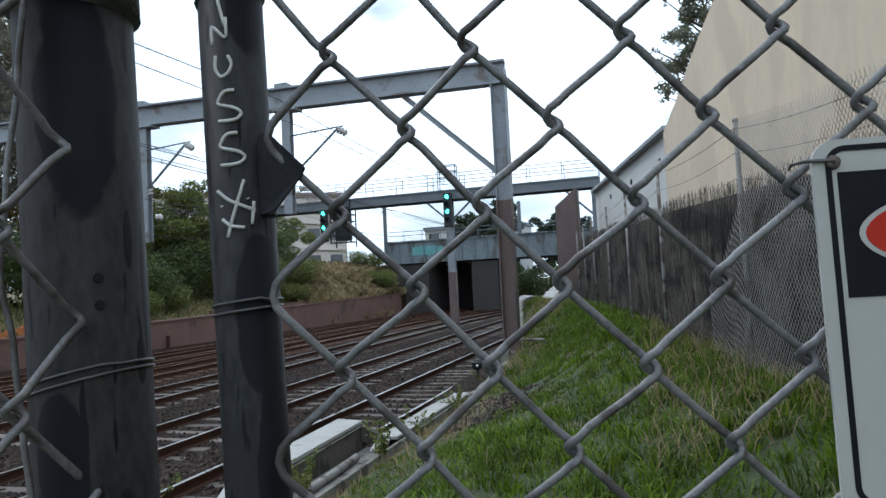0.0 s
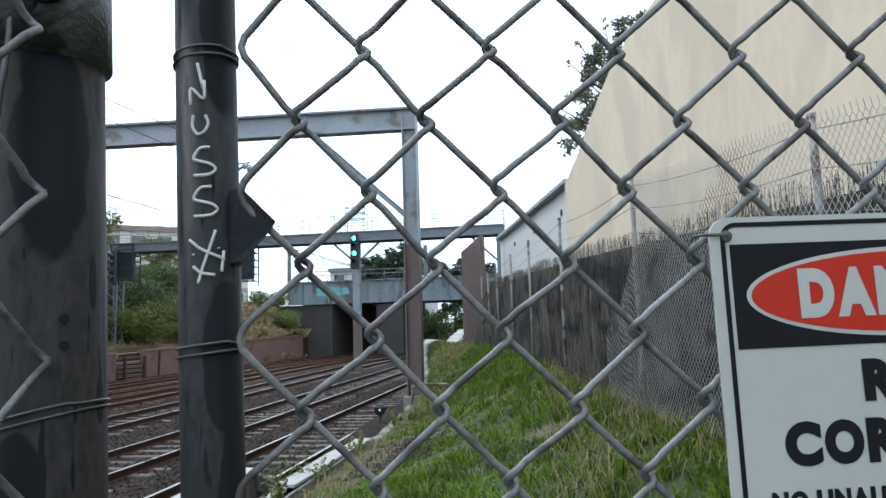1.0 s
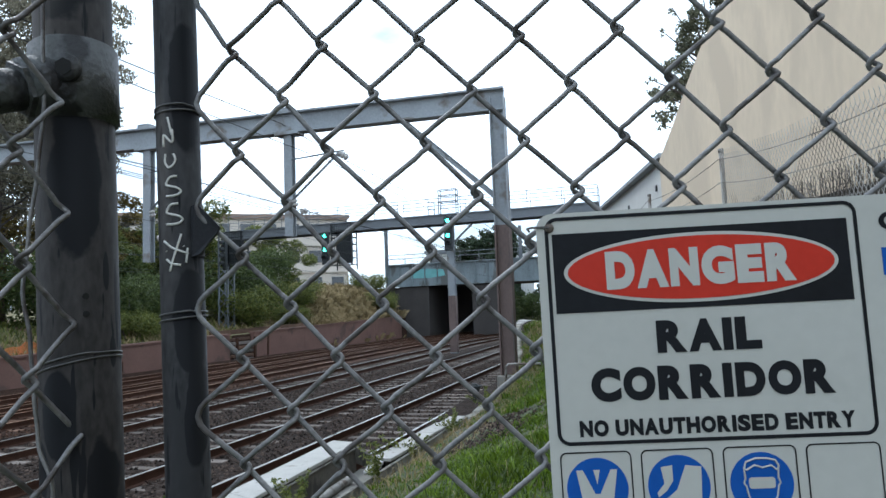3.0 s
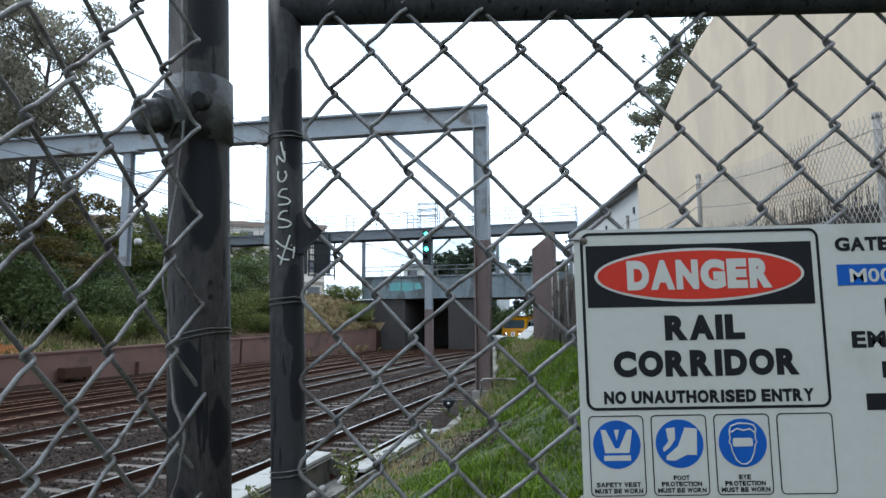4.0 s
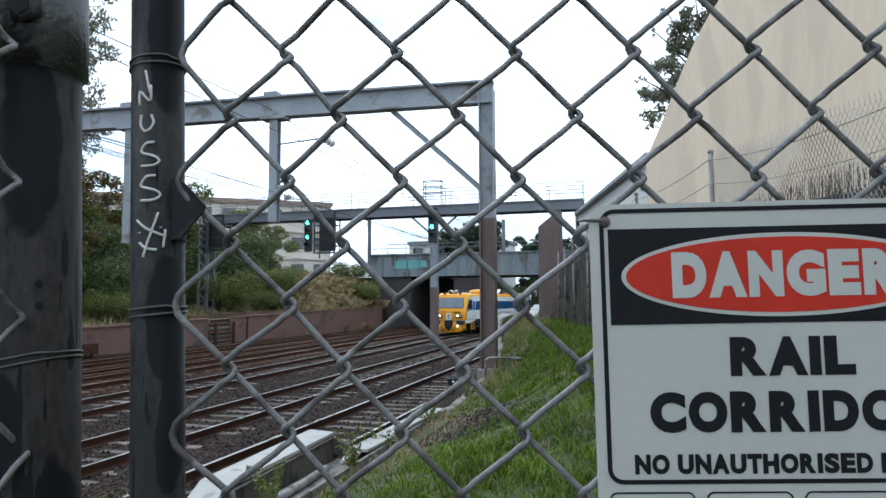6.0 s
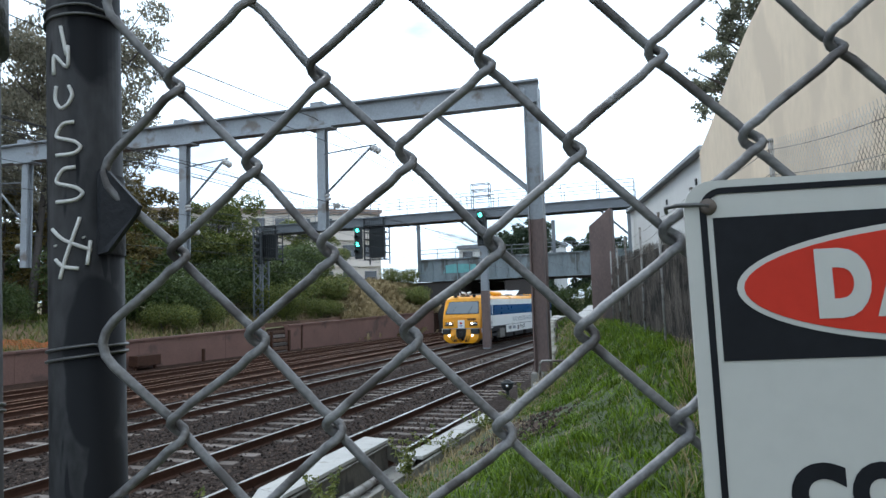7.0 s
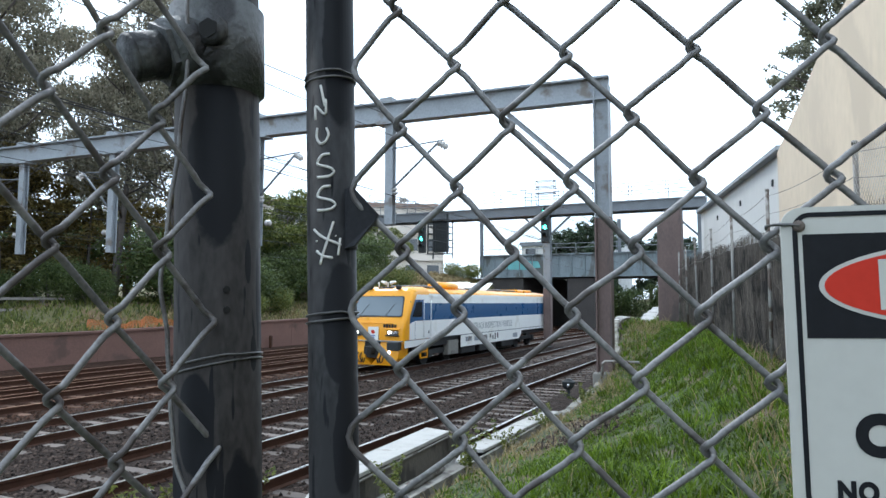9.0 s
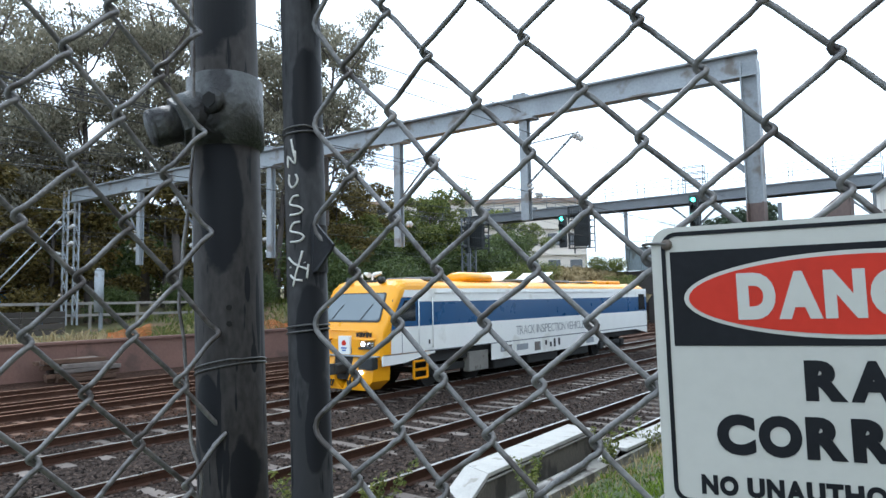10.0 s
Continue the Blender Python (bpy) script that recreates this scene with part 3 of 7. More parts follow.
def gate_knot(n, k):
    """Where the gate's mesh is knotted: knot n along a row, row k up from the middle; the mesh has slumped a little."""
    j, r = n + 5, 4 - k
    jc, rc = max(-1, min(15, j)), max(-1, min(12, r))
    x = -0.052 + 0.03434 * jc + 0.0324 * (j - jc) + 0.00185 * rc - 0.00021 * jc * rc - 0.00005 * rc * rc - 0.000074 * jc * jc
    z = 1.7633 - 0.00135 * jc - 0.03807 * rc - 0.0355 * (r - rc) + 0.000145 * jc * rc + 0.00014 * rc * rc + 0.000075 * jc * jc
    x += 0.002 if n < -3 else -0.0012
    z += 0.001 * (max(-1, min(9, r)) - 4)
    # the weave is drawn up towards the top rail
    a, b = max(-6, min(10, n)), max(-4, min(5, k))
    x += 0.000625 + 0.000392 * a + 0.0000967 * a * a - 0.0000953 * a * b - 0.0000248 * b * b
    z += 0.000315 + 0.000262 * a + 0.000425 * b - 0.000039 * a * a + 0.0001885 * a * b + 0.0000545 * b * b
    return x, z


def gate_bow(n):
    """How far the gate's mesh bows away from the street at knot n."""
    a = max(0, min(12, n + 1))
    return 0.002 * a - 0.0000375 * a * a


def street_knot(n, k):
    z = 1.5392 + k * 0.03665 + 0.0002 * n
    return n * 0.03175 - 0.0824 * max(-0.3, min(0.3, z - 1.54)), z


def mesh_wire(j, rows, knot, depth=0.0032, far=False):
    """One zigzag wire of chain-link: bends at knots j and j + 1, hooked round its neighbours."""
    pts = []
    over = 0.0026
    rnd = random.Random(j * 7 + (119 if knot is gate_knot else 0))
    step = MESH_STEP
    for k in rows:
        left = (k + j) % 2 == 0
        x, z = knot(j + (0 if left else 1), k)
        x += 0.0008 * rnd.uniform(-1, 1)
        z += 0.0008 * rnd.uniform(-1, 1)
        dy = 0.0015 * math.sin(j * 0.9 + k * 0.4)
        if knot is gate_knot:
            # the mesh bows away from the street towards the sign
            dy += gate_bow(j + (0 if left else 1))
        if knot is street_knot and not left and j == -1:
            # the end bends lie against the post
            x, dy = x - 0.006, -0.008
        tied = knot is gate_knot and left and j == -6
        e = -over if left else over
        y_in = depth if left else -depth
        if tied:
            # a slack round bend where the wire is hooked over the frame
            x, dy = -0.0702, -0.0035
            for u, w in ((0.005, -0.25), (0.0016, -0.14), (0.0, 0.0), (0.0016, 0.14), (0.005, 0.25)):
                pts.append((x + u, dy - depth * 0.5, z + step * w))
            continue
        if far or k < -14:
            pts += [(x - e * 1.0, dy + y_in * 0.95, z - step * 0.19), (x + e, dy, z), (x - e * 1.0, dy - y_in * 0.95, z + step * 0.19)]
            continue
        # the bend: hooked round its neighbour, from the back of the weave to the front; left bends sit a little higher
        x -= 0.0012 if left else 0.0004
        z += 0.0014 if left else -0.0014
        for u, d, w in ((-2.6, 0.75, -0.24), (-1.0, 1.0, -0.135), (0.4, 0.85, -0.07), (0.9, 0.35, -0.022)):
            pts.append((x + e * u, dy + y_in * d, z + step * w))
        for u, d, w in ((0.9, 0.35, 0.022), (0.4, 0.85, 0.07), (-1.0, 1.0, 0.135), (-2.6, 0.75, 0.24)):
            pts.append((x + e * u, dy - y_in * d, z + step * w))
    return pts


def chain_panel(name, m, columns, rows, knot, label, r=0.00185):
    p = thing(name, m, label, "chain-link mesh")
    for j in columns:
        far = j > 24 or j < -24
        v, f = tube_data(mesh_wire(j, rows, knot, far=far), r, 4 if far else 7)
        raw("wire", v, f, M_WIRE, p, "", True)
    return p


def wraps(name, parent, cx, cy, r, z, turns, tilt=0.004, wire=0.00065):
    pts = []
    n = int(20 * turns)
    for i in range(n + 1):
        a = 2 * math.pi * i / 20 + 2.6
        pts.append((cx + (r + wire) * math.cos(a), cy + (r + wire) * math.sin(a), z + tilt * math.cos(a + 0.4) + 0.0042 * i / 20 * (1 if i % 40 < 30 else 0.8)))
    return tube(name, pts, wire, M_TIE, parent, 6)


STILE = (-0.0867, 0.0132, 0.0145)
POST = (-0.1652, 0.0195, 0.0259)


def pipe(bm, x, y, r, z0, z1, seg=40):
    bmesh.ops.create_cone(bm, cap_ends=True, segments=seg, radius1=r, radius2=r, depth=z1 - z0, matrix=Matrix.Translation((x, y, (z0 + z1) / 2)))


def stile_x(z):
    """The gate's upright leans a little."""
    return STILE[0] - 0.028 * (z - 1.54)


def on_stile(u, z, lift=0.0006):
    """A point on the stile's surface: u metres round from the side that faces the gate's front."""
    a = u / STILE[2]
    return (stile_x(z) + (STILE[2] + lift) * math.sin(a), STILE[1] - (STILE[2] + lift) * math.cos(a), z)


def build_gate():
    g = thing("gate", Matrix(), "dark weathered pipe-framed chain-link gate, closed", "gate")
    bm = bmesh.new()
    rod(bm, (stile_x(0.12), STILE[1], 0.12), (stile_x(1.815), STILE[1], 1.815), STILE[2], 40)
    part("stile", bm, M_PIPE, g, "dark grey stained upright gate pipe", True)
    bm = bmesh.new()
    rod(bm, (stile_x(1.8), STILE[1], 1.801), (1.55, STILE[1], 1.804), 0.0155, 32)
    part("rail", bm, M_PIPE, g, "dark top rail", True)
    bm = bmesh.new()
    rod(bm, (STILE[0], STILE[1], 0.15), (1.55, STILE[1], 0.15), 0.0165, 24)
    part("rail", bm, M_PIPE, g, "", True)
    bm = bmesh.new()
    pipe(bm, 1.55, STILE[1], STILE[2], 0.12, 1.815)
    part("stile", bm, M_PIPE, g, "", True)
    for z, turns in ((1.5345, 2), (1.677, 2), (1.394, 2), (1.24, 2)):
        wraps("tie_wire", g, stile_x(z), STILE[1], STILE[2], z, turns, 0.0012)
    # hand-painted strokes down the stile
    glyphs = {
        "I": [[(-0.6, 1), (0.5, 0)]],
        "N": [[(-0.8, 0), (-0.9, 0.95), (0.8, 0.1), (0.75, 1.15)]],
        "U": [[(-0.75, 1.05), (-0.95, 0.45), (-0.3, 0.0), (0.5, 0.2), (0.95, 0.65), (0.55, 1.05)]],
        "S": [[(0.45, 1.0), (-0.4, 0.97), (-0.95, 0.62), (-0.75, 0.52), (0.5, 0.42), (0.95, 0.25), (0.5, 0.05), (-0.2, 0.0), (-0.9, 0.0)]],
        "X": [[(0.42, 1.0), (0.2, 0.75), (-0.25, 0.3), (-0.5, 0.0)], [(-0.95, 0.82), (-0.3, 0.62), (0.9, 0.46)], [(-0.75, 0.32), (-0.35, 0.19), (0.35, 0.16)], [(0.85, 0.62), (0.7, 0.22)], [(0.55, 0.68), (0.58, 0.66)], [(-0.75, 0.55), (-0.72, 0.53)]],
    }
    for ch, z, h, w, u0 in (("I", 1.6615, 0.0125, 0.0022, 0.001), ("N", 1.6535, 0.0105, 0.0042, -0.0005), ("U", 1.6385, 0.0095, 0.0042, 0.0005),
                            ("S", 1.6193, 0.0137, 0.0056, 0.0022), ("S", 1.5999, 0.0142, 0.006, 0.0024), ("X", 1.5684, 0.0250, 0.0088, 0.0028)):
        v, f = [], []
        for stroke in glyphs[ch]:
            fine = []
            for a, b in zip(stroke[:-1], stroke[1:]):
                fine += [(a[0] + (b[0] - a[0]) * k / 4, a[1] + (b[1] - a[1]) * k / 4) for k in range(4)]
            fine.append(stroke[-1])
            for _ in range(2 if len(stroke) > 2 else 0):
                fine = [fine[0]] + [((p[0] + 2 * q[0] + r[0]) / 4, (p[1] + 2 * q[1] + r[1]) / 4) for p, q, r in zip(fine[:-2], fine[1:-1], fine[2:])] + [fine[-1]]
            pv, pf = tube_data([on_stile(u0 + x * w, z + y * h, 0.0001) for x, y in fine], 0.0008, 6)
            f += [tuple(i + len(v) for i in q) for q in pf]
            v += pv
        raw("painted_letter" if ch != "X" else "painted_cross", v, f, M_CHALK, g, "hand-painted white mark", True)
    # flap of black tape round the stile
    tape_bm, flap = bmesh.new(), bmesh.new()
    cols = [[tape_bm.verts.new(on_stile(STILE[2] * a, z, 0.0007)) for z in (1.5785, 1.6125)] for a in [0.95 + 0.16 * i for i in range(12)]]
    for c0, c1 in zip(cols[:-1], cols[1:]):
        tape_bm.faces.new((c0[0], c1[0], c1[1], c0[1]))
    tape = part("tape", tape_bm, M_TAPE, g, "black tape with a loose flap", True)
    x0 = STILE[0] + STILE[2] * 0.8
    front = [(x0 - 0.001, 0.002, 1.6125), (x0 + 0.0055, -0.003, 1.6130), (x0 + 0.0215, -0.0045, 1.5965), (x0 + 0.0195, -0.003, 1.5935), (x0 + 0.0065, -0.001, 1.579), (x0 - 0.001, 0.003, 1.578)]
    fv = [flap.verts.new(p) for p in front]
    bv = [flap.verts.new((p[0] - 0.0005, p[1] + 0.0035, p[2])) for p in front]
    flap.faces.new(fv)
    flap.faces.new(bv[::-1])
    for i in range(6):
        flap.faces.new((fv[i], bv[i], bv[(i + 1) % 6], fv[(i + 1) % 6]))
    part("flap", flap, M_TAPE, tape)


build_gate()
chain_panel("chain_mesh", pose(0, 0.0035, 0), range(-6, 42), range(-39, 6), gate_knot, "galvanised chain-link mesh tied to the gate frame")


def arc_pts(cx, cz, r, a0, a1, n):
    return [(cx + r * math.cos(radians(a0 + (a1 - a0) * i / n)), cz + r * math.sin(radians(a0 + (a1 - a0) * i / n))) for i in range(n + 1)]


def round_rect(x0, x1, z0, z1, r, n=8):
    return arc_pts(x1 - r, z1 - r, r, 0, 90, n) + arc_pts(x0 + r, z1 - r, r, 90, 180, n) + arc_pts(x0 + r, z0 + r, r, 180, 270, n) + arc_pts(x1 - r, z0 + r, r, 270, 360, n)


def plate(bm, outline, y0, y1):
    """A flat plate with that outline (x, z), its face at y0 and its back at y1."""
    f = [bm.verts.new((x, y0, z)) for x, z in outline]
    b = [bm.verts.new((x, y1, z)) for x, z in outline]
    bm.faces.new(f)
    bm.faces.new(b[::-1])
    n = len(f)
    for i in range(n):
        bm.faces.new((f[i], b[i], b[(i + 1) % n], f[(i + 1) % n]))
    return bm


def frame_line(bm, x0, x1, z0, z1, r, w, y0, y1):
    """A printed line round a rounded box."""
    o, i = round_rect(x0, x1, z0, z1, r), round_rect(x0 + w, x1 - w, z0 + w, z1 - w, max(0.0005, r - w))
    n = len(o)
    vo = [bm.verts.new((x, y0, z)) for x, z in o]
    vi = [bm.verts.new((x, y0, z)) for x, z in i]
    wo = [bm.verts.new((x, y1, z)) for x, z in o]
    for k in range(n):
        j = (k + 1) % n
        bm.faces.new((vo[k], vo[j], vi[j], vi[k]))
        bm.faces.new((vo[k], wo[k], wo[j], vo[j]))
    return bm


GLYPH_WIDTH = {"I": 0.278, "M": 0.833, "E": 0.64, "F": 0.611, "L": 0.611, "T": 0.611, "J": 0.556, "G": 0.778, "O": 0.778, "Q": 0.778, "S": 0.667,
               "P": 0.667, "V": 0.667, "Y": 0.667, "W": 0.944, "X": 0.667, "Z": 0.611, " ": 0.278, ".": 0.278}
GLYPHS = {}


def glyph(ch, bold):
    """Flat outline of one letter, one unit wide and one high: corners and faces."""
    if (ch, bold) not in GLYPHS:
        cu = bpy.data.curves.new("words", "FONT")
        cu.body, cu.size, cu.offset, cu.extrude, cu.resolution_u = ch, 1.0, bold, 0.0, 5
        tmp = bpy.data.objects.new("words", cu)
        scene.collection.objects.link(tmp)
        bpy.context.view_layer.update()
        mesh = bpy.data.meshes.new_from_object(tmp.evaluated_get(bpy.context.evaluated_depsgraph_get()))
        bpy.data.objects.remove(tmp)
        co = np.array([v.co for v in mesh.vertices])
        faces = [tuple(q.vertices) for q in mesh.polygons]
        bpy.data.meshes.remove(mesh)
        lo, hi = co.min(0), co.max(0)
        co = (co - lo) / np.maximum(hi - lo, 1e-6)
        GLYPHS[(ch, bold)] = (co[:, :2], faces)
    return GLYPHS[(ch, bold)]


def lettering(text, cx, z, h, w, y, material, parent, name="lettering", bold=0.02, m=None):
    """Printed words: centre cx, foot z, height h, width w, on the plane y; set like a bold grotesque."""
    adv = [GLYPH_WIDTH.get(c, 0.556 if c.isdigit() else 0.722) for c in text]
    k = w / sum(adv)
    x, verts, faces = cx - w / 2, [], []
    for c, a in zip(text, adv):
        if c != " ":
            gap = 0.004 if c in "AVYTWX" else 0.026 if c in "CGOQSEFL0" else 0.034
            co, fs = glyph(c, bold)
            tall = h * 0.2 if c == "." else h
            base = len(verts)
            verts += [(x + (gap + q[0] * (a - 2 * gap)) * k, y, z + q[1] * tall) for q in co]
            faces += [tuple(i + base for i in f) for f in fs]
        x += a * k
    return raw(name, verts, faces, material, parent, m=m)


def bar(x0, x1, z0, z1, y, material, parent, name="bar"):
    bm = bmesh.new()
    plate(bm, [(x1, z1), (x0, z1), (x0, z0), (x1, z0)], y, y + 0.0004)
    return part(name, bm, material, parent)


def ellipse(cx, cz, a, b, n=56):
    return [(cx + a * math.cos(2 * math.pi * i / n), cz + b * math.sin(2 * math.pi * i / n)) for i in range(n)]


def build_sign():
    tilt = Matrix.Translation((0.1593, -0.0015, 1.53)) @ pose(0, 0, 0, 0, -0.75, 0) @ Matrix.Translation((-0.16, 0, -1.53))
    s = thing("warning_sign", tilt, "white metal rail corridor danger sign wired to the gate mesh", "sign")
    bm = bmesh.new()
    plate(bm, round_rect(0.1566, 0.530, 1.285, 1.5945, 0.010), -0.0016, 0.0)
    part("sign_plate", bm, M_SIGN_W, s)
    y = -0.0020
    bm = bmesh.new()
    frame_line(bm, 0.1618, 0.3552, 1.4480, 1.5918, 0.008, 0.0023, y, y + 0.0004)
    part("border_line", bm, M_SIGN_K, s)
    bar(0.1662, 0.3488, 1.5302, 1.5810, y, M_SIGN_K, s, "black_panel")
    bm = bmesh.new()
    plate(bm, ellipse(0.2570, 1.5555, 0.0846, 0.0220), y - 0.0003, y)
    part("oval_rim", bm, M_SIGN_W, s)
    bm = bmesh.new()
    plate(bm, ellipse(0.2570, 1.5555, 0.0822, 0.0198), y - 0.0006, y - 0.0003)
    part("red_oval", bm, M_SIGN_R, s)
    lettering("DANGER", 0.2570, 1.5438, 0.0242, 0.1185, y - 0.0009, M_SIGN_W, s, bold=0.07)
    lettering("RAIL", 0.2590, 1.5028, 0.0202, 0.0655, y, M_SIGN_K, s, bold=0.065)
    lettering("CORRIDOR", 0.2585, 1.4740, 0.0210, 0.1490, y, M_SIGN_K, s, bold=0.065)
    lettering("NO UNAUTHORISED ENTRY", 0.2586, 1.4530, 0.0101, 0.1665, y, M_SIGN_K, s, bold=0.06)
    # the four boxes of pictograms
    for k, words in enumerate((("SAFETY VEST", "MUST BE WORN"), ("FOOT", "PROTECTION", "MUST BE WORN"), ("EYE", "PROTECTION", "MUST BE WORN"), ())):
        x0 = 0.1623 + k * 0.0495
        bm = bmesh.new()
        frame_line(bm, x0, x0 + 0.0438, 1.3815, 1.4440, 0.004, 0.0008, y, y + 0.0004)
        part("box_line", bm, M_SIGN_K, s)
        if not words:
            continue
        cx, cz = x0 + 0.0219, 1.4215
        bm = bmesh.new()
        plate(bm, ellipse(cx, cz, 0.0188, 0.0188, 40), y, y + 0.0004)
        part("blue_disc", bm, M_SIGN_B, s)
        pic = bmesh.new()
        yy = y - 0.0004
        if k == 0:
            for pts in ([(-0.0125, 0.0115), (-0.0085, 0.0115), (-0.0015, -0.003), (0.0015, -0.003), (0.0085, 0.0115), (0.0125, 0.0115), (0.0095, -0.0065), (-0.0095, -0.0065)],
                        [(-0.0105, -0.0085), (0.0105, -0.0085), (0.0105, -0.0125), (-0.0105, -0.0125)], [(-0.002, 0.0115), (0.002, 0.0115), (0, 0.003)]):
                plate(pic, [(cx + a, cz + b) for a, b in pts][::-1], yy, yy + 0.0003)
        elif k == 1:
            plate(pic, [(cx + a, cz + b) for a, b in [(-0.0105, 0.0118), (-0.0035, 0.0128), (-0.0035, 0.0035), (-0.0078, -0.0025), (-0.0128, -0.0062), (-0.0135, -0.0035), (-0.0088, 0.002)]][::-1], yy, yy + 0.0003)
            part("pictogram", pic, M_SIGN_W, s)
            pic = bmesh.new()
            plate(pic, [(cx + a + 0.0015, cz + b) for a, b in [(0.003, 0.0125), (0.0125, 0.0115), (0.0115, -0.009), (0.004, -0.0085), (-0.006, -0.013), (-0.0125, -0.0125), (-0.0125, -0.0095), (-0.003, -0.002)]], yy, yy + 0.0003)
        else:
            # the outline of a head in goggles
            jaw = [(-0.0102, 0.0092), (-0.0098, 0.0035), (-0.0108, 0.0005), (-0.0095, -0.0015), (-0.0085, -0.007), (-0.0055, -0.0135), (-0.002, -0.0162), (0.002, -0.0162), (0.0055, -0.0135), (0.0085, -0.007), (0.0095, -0.0015), (0.0108, 0.0005), (0.0098, 0.0035), (0.0102, 0.0092)]
            hair = [(-0.0102, 0.0092), (-0.0088, 0.0132), (-0.003, 0.0152), (0.004, 0.0150), (0.0088, 0.0138), (0.0105, 0.0105), (0.0102, 0.0092), (0.0092, 0.0082), (0.006, 0.0108), (0.001, 0.0096), (-0.004, 0.0112), (-0.0085, 0.0085), (-0.0102, 0.0092)]
            for line, rr in ((jaw, 0.00055), (hair, 0.00065)):
                pv, pf = tube_data([(cx + a, yy, cz + b) for a, b in line], rr, 4)
                raw("pictogram", pv, pf, M_SIGN_W, s)
            plate(pic, round_rect(cx - 0.0078, cx + 0.0078, cz - 0.0028, cz + 0.0038, 0.0016, 4), yy, yy + 0.0003)
        part("pictogram", pic, M_SIGN_W, s)
        for i, wd in enumerate(words):
            lettering(wd, cx, 1.3838 + 0.0048 * (len(words) - 1 - i), 0.0037, 0.00318 * len(wd), y, M_SIGN_K, s, bold=0.05)
    bm = bmesh.new()
    frame_line(bm, 0.1647, 0.3590, 1.300, 1.3755, 0.006, 0.0016, y, y + 0.0004)
    part("border_line", bm, M_SIGN_K, s)
    lettering("GATE TO BE CLOSED AND LOCKED", 0.2618, 1.3600, 0.0095, 0.186, y, M_SIGN_K, s, bold=0.045)
    # the panel beside it
    cx = 0.4350
    lettering("GATE LOCATION", cx, 1.5720, 0.0114, 0.1350, y, M_SIGN_K, s, bold=0.05)
    bar(0.3680, 0.5095, 1.5442, 1.5612, y, M_SIGN_B, s, "blue_panel")
    lettering("M00 2.8", 0.4090, 1.5466, 0.0110, 0.0640, y - 0.0003, M_SIGN_W, s, bold=0.02)
    lettering("IN AN", cx, 1.5192, 0.0140, 0.0650, y, M_SIGN_K, s, bold=0.042)
    lettering("EMERGENCY", cx, 1.4942, 0.0132, 0.1210, y, M_SIGN_K, s, bold=0.042)
    lettering("PHONE", cx, 1.4702, 0.0130, 0.0780, y, M_SIGN_K, s, bold=0.042)
    for bars, z in ((((0.3825, 0.4285), (0.4345, 0.4875)), 1.4452), (((0.4112, 0.4585),), 1.4207), (((0.4068, 0.463),), 1.3966)):
        for x0, x1 in bars:
            bar(x0, x1, z, z + 0.0130, y, M_SIGN_K, s)
    lettering("NO S", 0.4005, 1.3585, 0.0125, 0.0390, y, M_SIGN_R, s, bold=0.055)
    bar(0.4215, 0.480, 1.3585, 1.3710, y, M_SIGN_R, s)
    # wired bolts at the corners
    for bx, bz in ((0.1648, 1.5852), (0.5205, 1.5852), (0.1648, 1.297), (0.5205, 1.297)):
        bm = bmesh.new()
        bmesh.ops.create_cone(bm, cap_ends=True, segments=16, radius1=0.0032, radius2=0.0024, depth=0.0022, matrix=Matrix.Translation((bx, -0.0026, bz)) @ pose(0, 0, 0, 90))
        bolt = part("bolt", bm, M_FPOST, s, "small galvanised fixing bolt", True)
        v, f = tube_data([(bx, -0.0035, bz), (bx - 0.004, -0.0028, bz + 0.0008), (bx - 0.011, -0.002, bz + 0.001), (bx - 0.0135, 0.004, bz + 0.001), (bx - 0.012, 0.010, bz)], 0.0008, 6)
        raw("tie_wire", v, f, M_TIE, bolt, "", True)


build_sign()


